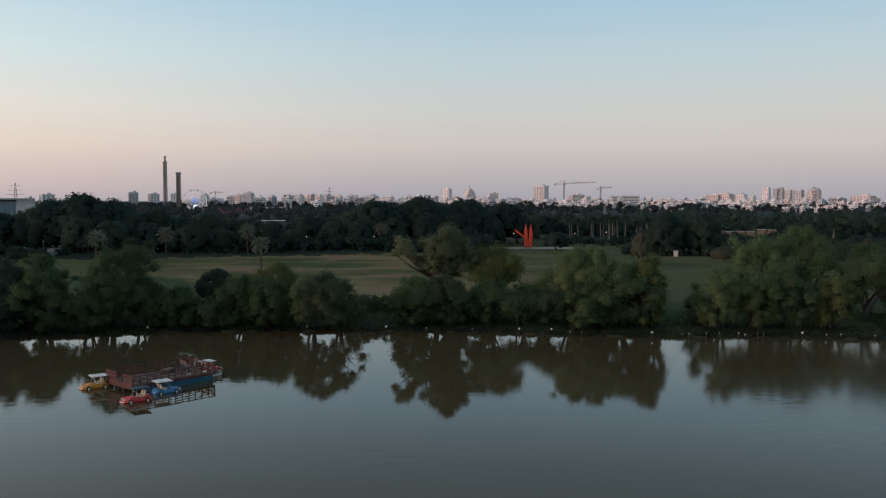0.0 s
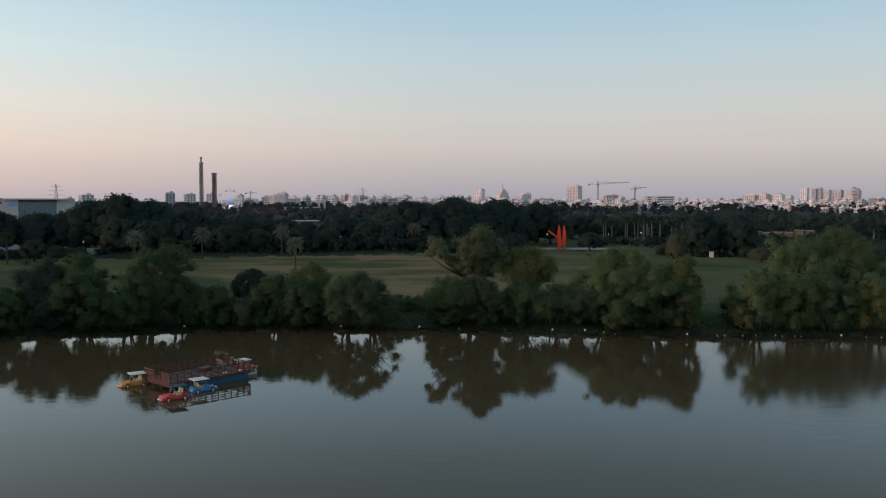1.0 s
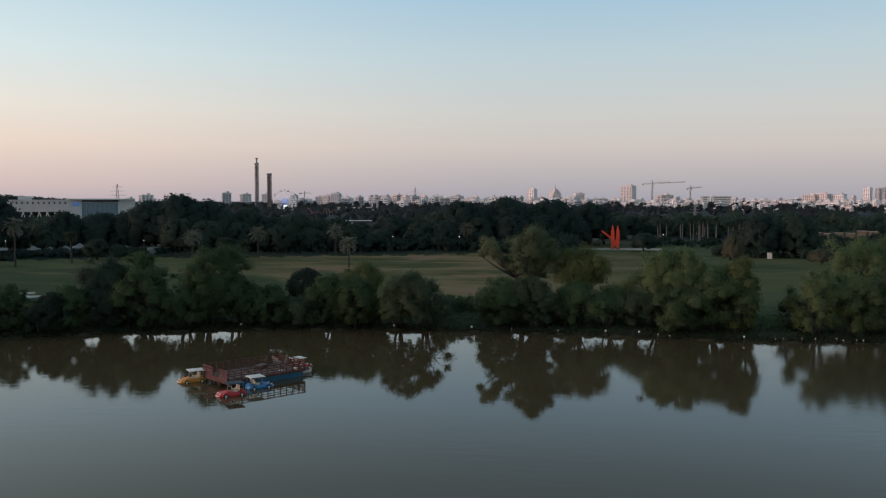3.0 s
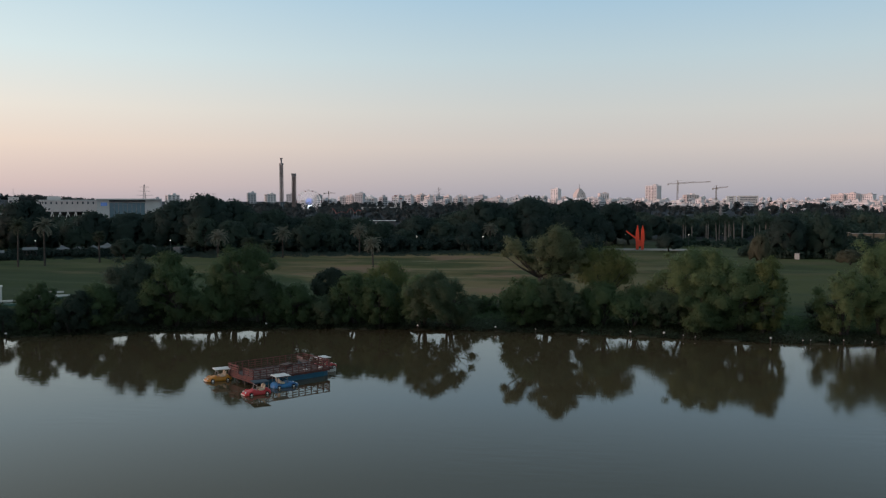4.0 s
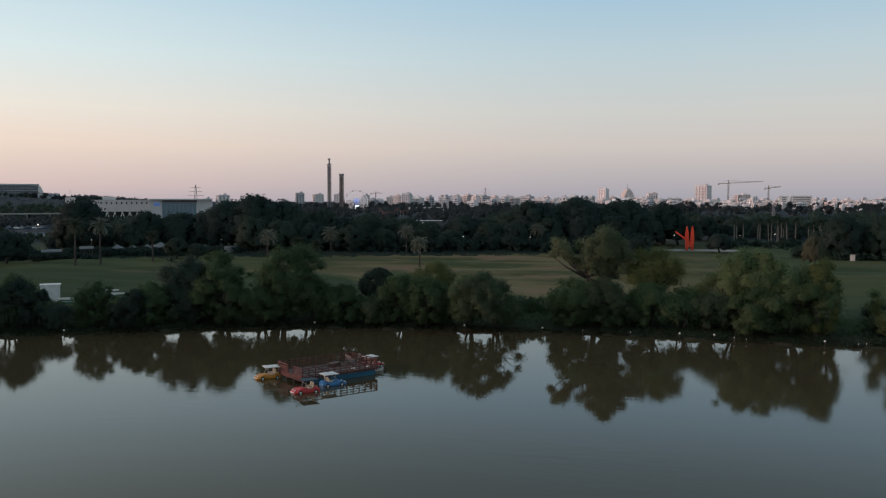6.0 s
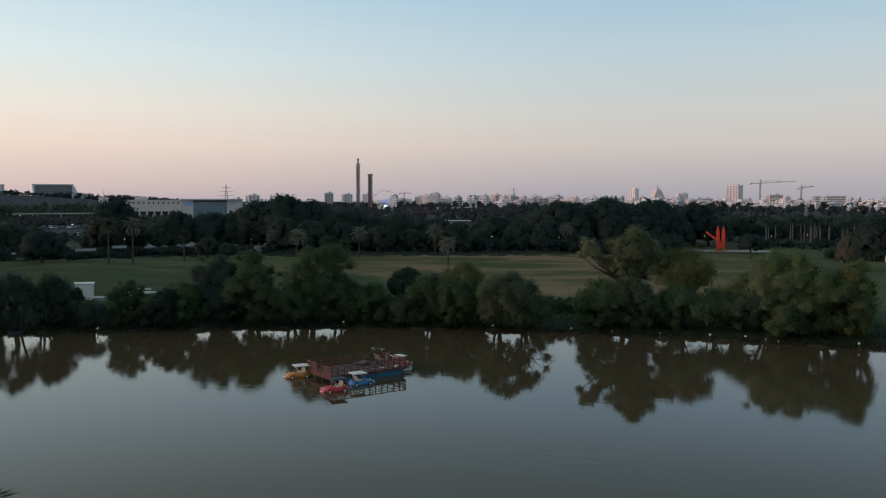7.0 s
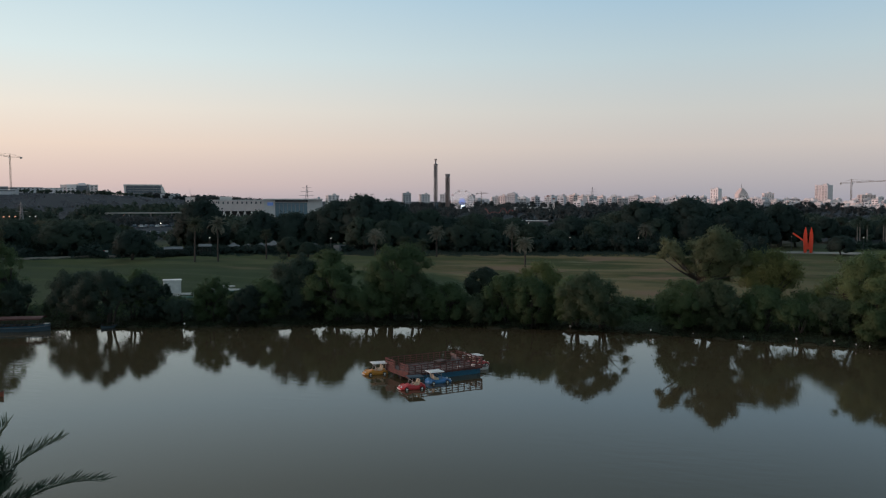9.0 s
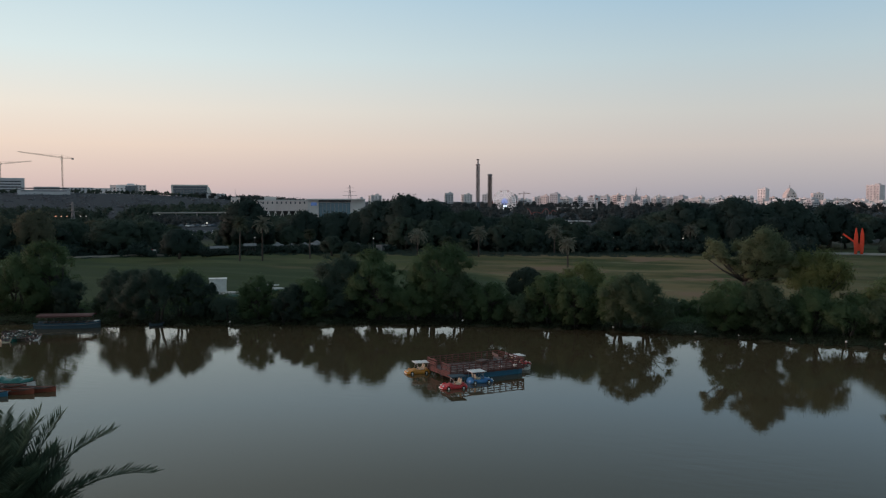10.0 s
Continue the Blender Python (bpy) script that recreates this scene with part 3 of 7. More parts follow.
def tree_parts(rng, h, w, style):
    """Trunk, limbs and crown clumps of one tree of height h and crown width w, standing at the origin."""
    clumps, limbs = [], Geo()
    stems, n, floor = {"dense": (4, 66, 0.15), "low": (3, 22, 0.1), "wood": (1, 48, 0.4)}[style]
    skew = Vector((rng.normal() * 0.10, rng.normal() * 0.06, 0)) * w
    lobes = [(rng.uniform(0, 2 * math.pi), rng.uniform(0.75, 1.12), rng.uniform(0.72, 1.0)) for _ in range(5)]
    if style == "wood":
        # a close domed crown: clumps over an uneven half ball, with some hanging low
        for k in range(n):
            z = 1.0 - 1.35 * (k + 0.5) / n
            a = k * 2.399 + rng.normal() * 0.25
            out = math.sqrt(max(0.0, 1 - z * z)) if z > 0 else 1.0
            bulge = 1 + 0.10 * math.sin(3 * a + lobes[0][0]) + rng.normal() * 0.05
            cr = w * rng.uniform(0.12, 0.19)
            rz = (h * 0.56 - cr * 0.7) if z > 0 else h * 0.56
            clumps.append(((w * 0.5 - cr * 0.8) * out * bulge * math.cos(a), (w * 0.5 - cr * 0.8) * out * bulge * math.sin(a), h * 0.42 + rz * z * (0.96 + 0.06 * math.sin(2 * a)), cr))
        n = 0
    # bank trees: a full, uneven dome over a skirt that hangs to the ground, with a few sprays standing out
    for k in range(n):
        spray = k % 5 == 4
        q = 1.0 - 1.9 * (k + 0.5) / n
        a = k * 2.399 + rng.normal() * 0.3
        out = math.sqrt(max(0.0, 1 - q * q)) if q > 0 else 1.0 - 0.40 * q * q
        bulge = 1 + 0.20 * math.sin(3 * a + lobes[0][0]) + 0.15 * math.sin(4 * a + 5 * q + lobes[1][0]) + rng.normal() * 0.07 + (0.06 if spray else 0)
        cr = w * (rng.uniform(0.06, 0.10) if spray else rng.uniform(0.10, 0.15))
        inner = rng.uniform(0.35, 0.8) if k % 4 == 1 else 1.0
        r = (w * 0.5 - cr * 0.75) * out * bulge * inner
        top = (h * 0.52 - cr * 0.85) * (0.98 + 0.14 * math.sin(2 * a + lobes[2][0])) + (0.025 * h if spray else 0)
        z = max(floor + cr * 0.5, h * 0.48 + (top if q > 0 else h * 0.48) * q)
        lift = max(0.0, z / h)
        clumps.append((r * math.cos(a) + skew.x * lift, r * math.sin(a) + skew.y * lift, z, cr))
    tr = 0.028 * h + 0.05
    for s in range(stems):
        a = rng.uniform(0, 2 * math.pi)
        off = 0.0 if stems == 1 else rng.uniform(0.2, 0.5)
        foot = Vector((off * math.cos(a), off * math.sin(a), -0.4))
        lean = Vector((math.cos(a), math.sin(a), 0)) * (w * rng.uniform(0.03, 0.16))
        fork = foot + lean + Vector((0, 0, h * rng.uniform(0.32, 0.45) + 0.4))
        mid = (foot + fork) / 2 + Vector((rng.normal(), rng.normal(), 0)) * 0.03 * h
        k = 1.0 if stems == 1 else 0.6
        limbs.tube([foot, mid, fork], [tr * k * 1.25, tr * k, tr * k * 0.75], 8)
        for c in clumps[s::stems][:9]:
            c = Vector(c[:3])
            m = fork.lerp(c, 0.5) + Vector((rng.normal() * 0.04 * w, rng.normal() * 0.04 * w, 0.02 * h))
            limbs.tube([fork + (m - fork) * 0.0, m, c], [tr * k * 0.5, tr * k * 0.3, 0.02], 5)
    return clumps, limbs


def make_tree(name, x, y, h, w, style, leaf, seed, count, size, label, group, kind="", z=None, outward=0.45, lean=0.0):
    rng = np.random.default_rng(seed)
    t = thing(name, pose(x, y, gz(x, y) if z is None else z, 0, 0, 0), label, "shrub" if "shrub" in name else "tree", group, kind)
    clumps, limbs = tree_parts(rng, h, w, style)
    if lean:
        clumps = [(cx, cy + lean * min(1.0, cz / (0.4 * h)), cz, r) for cx, cy, cz, r in clumps]
    part("trunk", limbs, BARK, t, smooth=True)
    p, d = crown_points(rng, clumps, count, 0.17 if style == "wood" else 0.30)
    if style != "wood":
        open_below = clear_stem(p[:, 0] + x + rng.normal(size=len(p)) * 0.16, p[:, 1] + y)
        keep = p[:, 2] + gz(x, y) > open_below * (1 + rng.normal(size=len(p)) * 0.14)
        p, d = p[keep], d[keep]
    own = 0.25 if style == "wood" else 0.5
    crown_face = lambda q, way: facing(q, way, (0, 0, h * 0.45), (w * 0.5, w * 0.5, h * 0.55), own)
    d = crown_face(p, d)
    c = np.array(clumps)
    hold = c[:, 2] + gz(x, y) > clear_stem(c[:, 0] + x, c[:, 1] + y) + c[:, 3] * 0.4 if style != "wood" else c[:, 3] > 0
    hold &= c[:, 3] > w * 0.095
    cores = (c[hold, :3], c[hold, 3] * (0.74 if style == "wood" else 0.54), crown_face)
    part("crown", leaf_mesh("crown", p, d, size, size * (0.6 if style == "wood" else 0.46), leaf, rng, 0.4 if style == "wood" else 1.0, outward, soft=0.85 if style == "wood" else 0.72, cores=cores), leaf, t)
    return t


# x, y, height above water, crown width
SHORE_WEST = ((-93, 86, 8.5, 9.5), (-90.2, 88.8, 10.2, 7.6), (-78.5, 88.6, 7.0, 7.4), (-71.4, 92.0, 7.0, 7.0), (-72.6, 87.0, 7.3, 7.5), (-69.0, 90.4, 6.5, 5.4), (-61.2, 93.6, 6.0, 5.2), (-64.6, 92.0, 3.4, 4.6), (-57.2, 94.2, 5.0, 5.0), (-55.5, 96.4, 5.8, 6.2),
              (-51.5, 98.8, 5.4, 6.3), (-52.3, 101.5, 8.7, 8.4), (-48.4, 103.2, 9.1, 7.4), (-40.2, 103, 10.1, 9.8), (-46.2, 99.0, 7.4, 7.4))
SHORE_SHRUBS = ((-42, 100.4, 5.6, 6.8), (-36.5, 102.8, 6.4, 6.6), (-32.6, 103.2, 5.4, 6.2), (-35.0, 102.6, 4.8, 5.0), (-28.0, 103.4, 3.9, 5.5), (-24.6, 104.2, 6.6, 6.6), (-21.4, 103.6, 6.2, 6.4), (-12.9, 99.4, 7.5, 7.2),
                (-15.9, 102.0, 6.7, 5.8), (-2.8, 105.2, 6.4, 7.4), (1.6, 104.6, 6.5, 6.4), (5.8, 106.0, 5.9, 6.8), (9.6, 105.0, 4.6, 6.2), (13.0, 104.8, 4.9, 6.2), (11.0, 110.0, 5.4, 6.8), (17.4, 102, 6.0, 6.8))
SHORE_EAST = ((-21.6, 109.3, 7.8, 8.0), (16.4, 108, 10.0, 8.2), (20.0, 106.5, 9.8, 7.4), (21.6, 102.9, 8.4, 9.0), (24.6, 102.0, 9.5, 4.8),
              (33.2, 101.4, 8.0, 6.2), (37.4, 101.6, 7.4, 5.8), (41.6, 101.6, 7.8, 6.4), (46.6, 100.8, 7.0, 5.6), (43.4, 114.2, 11.0, 9.5),
              (50.4, 116.6, 12.1, 11.0), (56.2, 112.0, 10.2, 9.0), (59.5, 102, 7.5, 7), (67, 99, 8.0, 8))
SHORE_FILL = ((-86.0, 87.8, 5.4, 6.2), (-71.2, 97.8, 4.5, 2.8))


def shore_trees():
    g = "trees along the far river bank"
    leaves = (LEAF_GREEN, LEAF_GREY, LEAF_GREEN, LEAF_OLIVE)
    words = {"green_leaves": "green", "grey_green_leaves": "grey-green", "woodland_leaves": "dark green", "dark_leaves": "very dark green", "olive_leaves": "olive-green", "yellow_green_leaves": "yellowish green"}
    k = 0
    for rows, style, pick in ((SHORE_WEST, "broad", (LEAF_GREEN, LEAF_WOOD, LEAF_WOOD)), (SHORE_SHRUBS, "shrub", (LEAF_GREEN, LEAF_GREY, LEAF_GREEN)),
                              (SHORE_EAST, "broad", (LEAF_OLIVE, LEAF_OLIVE, LEAF_GREEN, LEAF_YELLOW)), (SHORE_FILL, "shrub", (LEAF_WOOD,))):
        for x, y, top, w in rows:
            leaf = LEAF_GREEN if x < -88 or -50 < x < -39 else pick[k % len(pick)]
            foot = max(y, float(np.interp(x, FX, FY)) + 1.2)
            lean, y = y - foot, foot
            base = gz(x, y)
            name = "riverside_shrub" if style == "shrub" else "riverside_tree"
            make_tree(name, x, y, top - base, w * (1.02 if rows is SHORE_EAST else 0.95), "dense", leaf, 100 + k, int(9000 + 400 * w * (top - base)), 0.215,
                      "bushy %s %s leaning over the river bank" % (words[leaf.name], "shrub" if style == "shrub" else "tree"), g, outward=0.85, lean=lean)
            k += 1


def round_bush():
    """A close, ball-like dark evergreen."""
    x, y, rng = -28.7, 107.4, np.random.default_rng(12)
    t = thing("round_bush", pose(x, y, gz(x, y)), "dense dark green rounded evergreen beside the river", "tree", "trees along the far river bank")
    clumps = []
    for k in range(46):
        d = Vector(rng.normal(size=3)).normalized()
        clumps.append((d.x * 1.85, d.y * 1.5, 4.1 + d.z * 1.6, rng.uniform(0.8, 1.05)))
    part("trunk", Geo().tube([(0, 0, -0.4), (0.1, 0, 1.5), (0, 0.1, 4.0)], [0.3, 0.24, 0.12], 8), BARK, t, smooth=True)
    p, d = crown_points(rng, clumps, 15000, 0.15)
    c, face = np.array(clumps), lambda q, way: facing(q, way, (0, 0, 3.6), (1, 1, 1), 0.35)
    part("crown", leaf_mesh("crown", p, face(p, d), 0.24, 0.14, LEAF_BUSH, rng, 0.2, 0.5, cores=(c[:, :3], c[:, 3] * 0.85, face)), LEAF_BUSH, t)


round_bush()


def bank_shrubs():
    """A second, lower row of shrubs that closes the bank between the trees."""
    rnd = random.Random(8)
    x, k = -86.0, 0
    while x < 62:
        y = float(np.interp(x, FX, FY)) + rnd.uniform(5.5, 12)
        low = bool(clear_stem(x, y) > 0)
        h = rnd.uniform(0.35, 0.6) if low else rnd.uniform(2.0, 3.2)
        leaf = (LEAF_GREEN, LEAF_DARKBRUSH, LEAF_GREY, LEAF_GREEN)[k % 4]
        make_tree("low_shrub", x, y, h, h * rnd.uniform(1.6, 2.2), "low", leaf, 700 + k, int(1300 + 700 * h), 0.27,
                  "low dense %s shrub on the river bank" % ("dark brown-green" if leaf is LEAF_DARKBRUSH else "green" if leaf is LEAF_GREEN else "grey-green"), "low shrubs on the far bank")
        x += rnd.uniform(2.2, 3.6)
        k += 1


bank_shrubs()


def full_middle(clumps):
    """The weighted middle of a crown's clumps."""
    c = np.array(clumps)
    return (c[:, :3] * c[:, 3:4]).sum(0) / c[:, 3].sum() - np.array((0, 0, 0.8))


def forked_tree():
    """The tall tree: a trunk that forks low, one limb reaching west, an open crown of separate clumps."""
    main = ((-5.0, 9.8, 1.1), (-5.8, 9.4, 0.95), (-6.3, 8.7, 0.65), (-4.4, 9.1, 0.95), (-3.8, 8.4, 0.95), (-3.0, 7.8, 0.95), (-2.3, 7.2, 0.8), (-2.1, 9.9, 1.05), (-1.2, 10.4, 1.0), (-1.5, 8.9, 1.1),
            (0.9, 11.6, 1.15), (0.3, 11.0, 1.1), (1.7, 11.0, 1.1), (2.9, 10.4, 0.8), (2.3, 9.6, 1.1), (0.1, 9.2, 1.5), (1.2, 9.6, 1.5), (3.5, 8.6, 1.0), (2.6, 8.2, 1.2), (4.1, 7.8, 0.7), (-1.2, 7.6, 1.0),
            (-0.3, 7.9, 1.3), (1.0, 8.0, 1.5), (0.5, 6.8, 1.2), (1.9, 7.2, 1.2), (-0.6, 6.5, 0.9), (1.3, 6.2, 1.1), (2.8, 6.9, 1.0), (0.2, 5.7, 1.0))
    side = ((-1.6, 8.4, 1.5), (0.7, 8.4, 1.7), (2.5, 7.7, 1.3), (-0.4, 6.7, 1.7), (1.5, 6.3, 1.6), (-2.3, 5.9, 1.6), (0.4, 5.0, 1.7), (2.6, 5.6, 1.2), (-2.4, 7.3, 1.2), (3.3, 6.8, 1.0), (0.9, 7.3, 1.6))
    rng = np.random.default_rng(77)
    for name, x, y, clumps, fork, leaf, count, label in (
            ("tall_tree", 0.0, 111.0, main, (-1.7, 0, 5.0), LEAF_TALL, 21000, "tall open grey-olive tree with a low forked trunk"),
            ("round_tree", 6.6, 110.5, side, (0, 0, 3.2), LEAF_YELLOW, 9500, "yellowish green rounded tree beside the tall forked tree"),
            ("leaning_tree", 51.0, 104.5, ((3.0, 5.6, 1.5), (4.6, 6.4, 1.6), (6.4, 6.0, 1.6), (4.2, 7.8, 1.5), (6.0, 7.8, 1.5), (7.6, 7.0, 1.3), (2.2, 7.0, 1.3), (5.2, 4.8, 1.2)), (2.6, 0, 3.2), LEAF_GREEN, 9500,
             "green tree leaning far to one side over the bank")):
        base = gz(x, y)
        t = thing(name, pose(x, y, base), label, "tree", "trees along the far river bank")
        full = [(cx + rng.normal() * 0.15, rng.uniform(-1, 1) * 1.4, cz - base, r) for cx, cz, r in clumps]
        full += [(cx + rng.normal() * 0.3, rng.uniform(-1, 1) * 1.8, cz - base + rng.normal() * 0.3, r * 0.7) for cx, cz, r in clumps]
        limbs = Geo()
        f = Vector(fork)
        limbs.tube([(f.x * 0.4, 0, -0.4), (f.x * 0.6, 0.1, f.z * 0.5), f], [0.42, 0.34, 0.28], 9)
        for c in full[:len(clumps)]:
            p = Vector(c[:3])
            m = f.lerp(p, 0.55) + Vector((0, 0, -0.25))
            limbs.tube([f, m, p], [0.2, 0.12, 0.03], 6)
        part("trunk", limbs, BARK, t, smooth=True)
        p, d = crown_points(rng, full, 3 * count, 0.28)
        keep = p[:, 2] + base > clear_stem(p[:, 0] + x, p[:, 1] + y)
        p, d = p[keep], d[keep]
        d = facing(p, d, full_middle(full), (3.4, 2.4, 4.5), 0.5)
        part("crown", leaf_mesh("crown", p, d, 0.22, 0.105, leaf, rng, 0.9, 0.85), leaf, t)


forked_tree()
shore_trees()


def undergrowth():
    """Rank grass and brush along the water's edge, too many blades to count."""
    rng = np.random.default_rng(44)
    n = 70000
    x = rng.uniform(-130, 95, n)
    d = -0.2 + 9 * rng.uniform(0, 1, n) ** 2.1
    lump = np.sin(x * 0.35) + np.sin(x * 0.83 + 1.3) + 0.7 * np.sin(x * 2.1 + d)
    y = np.interp(x, FX, FY) + d
    tall = np.clip(0.28 + 0.16 * lump + 0.03 * d, 0.10, 0.8) * np.where(clear_stem(x, y) > 0, 0.35, 1.0)
    z = ground_z(x, y) + rng.uniform(0, 1, n) * tall
    p = np.stack([x, y, z], -1)
    up = np.tile((0, 0, 1.2), (n, 1))
    ob = part("bank_undergrowth", leaf_mesh("bank_undergrowth", p, up, 0.34, 0.13, LEAF_DARKBRUSH, rng), LEAF_DARKBRUSH)
    tagged(ob, "rank dark grass and brush along the water's edge", "undergrowth", kind="stuff")


undergrowth()


def meadow_fringe():
    """Added dark grass, thinning out from the wood's edge into the meadow, imitating shade."""
    rng = np.random.default_rng(46)
    n = 50000
    az = rng.uniform(-46, 2.5, n)
    edge = np.interp(az, (-60, -46, -43, -26, -23, -15, -5, 3, 5, 8, 13), (222, 222, 226, 226, 219, 219, 222, 228, 232, 234, 234))
    d = edge + 5 - 13 * rng.uniform(0, 1, n) ** 2.2 + 1.5 * np.sin(az * 3.1) + np.sin(az * 7.7)
    x, y = d * np.sin(np.radians(az)), d * np.cos(np.radians(az))
    tall = np.clip(0.10 + (d - edge + 6) * 0.07, 0.06, 0.9) * (0.7 + 0.4 * np.sin(az * 11) * np.sin(az * 4.3))
    p = np.stack([x, y, ground_z(x, y) + rng.uniform(0, 1, n) * tall], -1)
    # dark leaves with normals turned from the sky keep this shade dim
    ob = part("meadow_fringe", leaf_mesh("meadow_fringe", p, np.tile((0, -0.8, 0.35), (n, 1)), 0.45, 0.26, LEAF_DARK, rng), LEAF_DARK)
    tagged(ob, "added dark grass imitating shade, thinning out before the wood", "undergrowth", kind="stuff")


meadow_fringe()


def bank_brush():
    """A thicket of waist-high brush under and behind the riverside trees."""
    rng = np.random.default_rng(45)
    n = 60000
    x = rng.uniform(-105, 75, n)
    d = rng.uniform(5, 15, n)
    tall = np.clip(0.9 + 0.5 * np.sin(x * 0.41 + d * 0.3) + 0.4 * np.sin(x * 1.07 + 2) + 0.3 * np.sin(d * 1.3 + x * 0.2), 0.3, 1.9)
    y = np.interp(x, FX, FY) + d
    tall *= np.where(clear_stem(x, y) > 0, 0.15, 1.0)
    z = ground_z(x, y) + rng.uniform(0.1, 1, n) ** 0.7 * tall
    p = np.stack([x, y, z], -1)
    ob = part("bank_thicket", leaf_mesh("bank_thicket", p, np.tile((0, -0.3, 0.8), (n, 1)), 0.36, 0.18, LEAF_GREEN, rng), LEAF_GREEN)
    tagged(ob, "dense green brush under the riverside trees", "undergrowth", kind="stuff")


bank_brush()


def woods():
    """The dark park woodland behind the meadow, tree by tree, from a few grown forms."""
    leaves = (LEAF_WOOD, LEAF_DARK, LEAF_WOOD, LEAF_DARK, LEAF_WOOD, LEAF_DARK, LEAF_DARKBRUSH, LEAF_WOOD, LEAF_RUST)
    made = {}
    rnd = random.Random(5)
    def plant(k, x, y, h, wide, turn):
        gx = gy = wide / (11.5 + k * 0.5)
        m = pose(x, y, gz(x, y), 0, 0, turn) @ Matrix.Diagonal((gx, gy, h / 13.0, 1))
        if k not in made:
            made[k] = make_tree("woodland_tree", 0, 0, 13.0, 11.5 + k * 0.5, "wood", leaves[k], 300 + k, 4600, 0.70,
                                "%s broad-leaved park tree in a dense wood" % ("dusky brownish" if k in (6, 8) else "dark green"), "park woodland trees", z=0, outward=0.4)
            made[k].matrix_basis = m
        else:
            copy_thing(made[k], Matrix(m)).matrix_basis = m

    # the trees that stand out: azimuth, distance, top, crown width, form
    for az, d, top, wide, k in ((-24.7, 238, 16.3, 14, 1), (-22.9, 236, 17.9, 17, 3), (-21.1, 238, 16.5, 13, 5), (-33.5, 240, 16.4, 14, 1), (-29.7, 243, 13.3, 10.5, 3), (-27.6, 242, 13.0, 13, 5), (-25.9, 240, 13.4, 11, 1),
                                (-37.8, 206, 9.6, 9, 5), (-27.9, 214, 7.0, 6, 0), (-26.7, 212, 5.7, 5, 2), (-48.4, 232, 12.6, 12, 8), (-46.2, 226, 13.6, 10.5, 8), (-41.5, 228, 11.4, 14, 2), (-39.4, 232, 10.8, 11, 4),
                                (-4.5, 240, 16.2, 15, 3), (-1.5, 244, 17.3, 17, 1), (1.6, 250, 16.8, 16, 5), (4.1, 262, 15.4, 14, 3), (13.2, 196, 8.7, 5, 8), (14.7, 222, 12.6, 9.5, 1), (16.8, 226, 12.8, 10, 7),
                                (18.3, 200, 5.6, 6, 8), (7.6, 233, 7.4, 7, 5), (-9.0, 236, 12.0, 11, 5), (-15.5, 236, 12.6, 12, 4), (-18.6, 238, 13.8, 12, 2), (-12.8, 238, 11.4, 10, 0)):
        x, y = polar(az, d)
        plant(k, x, y, top - gz(x, y), wide, rnd.uniform(0, 360))
    # azimuth, woodland top height over the plan
    prof_az = (-62, -46, -43.5, -38.2, -37.2, -35.4, -34.2, -32.2, -31.6, -31.0, -29.6, -28.0, -26.5, -24.5, -22, -20.2, -18, -15, -13.4, -12, -10, -8.6, -6, -3.5, -1.5, 1, 4, 7, 8.5, 12, 16, 20, 34)
    prof_h = (12.6, 12.2, 10.6, 9.2, 5.4, 5.4, 10.0, 8.5, 6.4, 9.5, 11.2, 11.2, 11.8, 13.3, 14.3, 13.0, 11.6, 11.0, 10.6, 9.6, 9.8, 11.0, 12.8, 14.2, 14.8, 14.0, 12.6, 10.8, 9.2, 8.4, 6.2, 5.8, 7.0)
    for row, (d0, dz) in enumerate(((226, 0), (235, 0.2), (246, 0.2), (262, 0.0))):
        az = -58.0 + row * 0.7
        while az < 33:
            edge = float(np.interp(az, (-60, -46, -43, -26, -23, -15, -5, 3, 5, 8, 13, 13.6, 34), (228, 228, 243, 243, 226, 226, 232, 244, 262, 312, 312, 226, 222)))
            d = edge + (d0 - 226) + rnd.uniform(-3, 3)
            x, y = polar(az, d)
            top = float(np.interp(az, prof_az, prof_h)) * rnd.uniform(0.93, 1.03) + dz
            if row == 0:
                top *= 0.84
            h = top - gz(x, y)
            k = rnd.choice((0, 2, 4, 6, 7, 7, 8)) if az < -35.5 or az > 12 else rnd.randrange(6)
            if not (-37.9 < az < -35.0 and row > 1):
                plant(k, x, y, h, max(5.0, h * rnd.uniform(0.95, 1.25)), rnd.uniform(0, 360))
            az += rnd.uniform(1.7, 2.6)


woods()


# ---------------------------------------------------------------- paints and plain surfaces
RAIL_WOOD = material("red_brown_painted_wood", (0.140, 0.042, 0.034), 0.75, second=(0.056, 0.025, 0.022), scale=1.5, bump=0.01)
DECK_WOOD = material("weathered_deck_boards", (0.160, 0.112, 0.100), 0.85, second=(0.095, 0.066, 0.060), scale=1.2, bump=0.01, object_random=0.2)
BLUE_HULL = material("blue_painted_hull", (0.020, 0.140, 0.220), 0.5, second=(0.022, 0.095, 0.170), scale=1.4)
PAINT_RED = material("red_gelcoat", (0.60, 0.045, 0.050), 0.35, second=(0.45, 0.035, 0.038), scale=1.6)
PAINT_YELLOW = material("yellow_gelcoat", (0.62, 0.27, 0.028), 0.35, second=(0.48, 0.20, 0.024), scale=1.6)
PAINT_BLUE = material("blue_gelcoat", (0.040, 0.220, 0.420), 0.35, second=(0.04, 0.15, 0.36), scale=1.6)
WHITE = material("white_paint", (0.78, 0.77, 0.74), 0.5, second=(0.60, 0.59, 0.56), scale=1.5)
CREAM = material("cream_plastic", (0.60, 0.52, 0.38), 0.5, second=(0.48, 0.41, 0.30), scale=2)
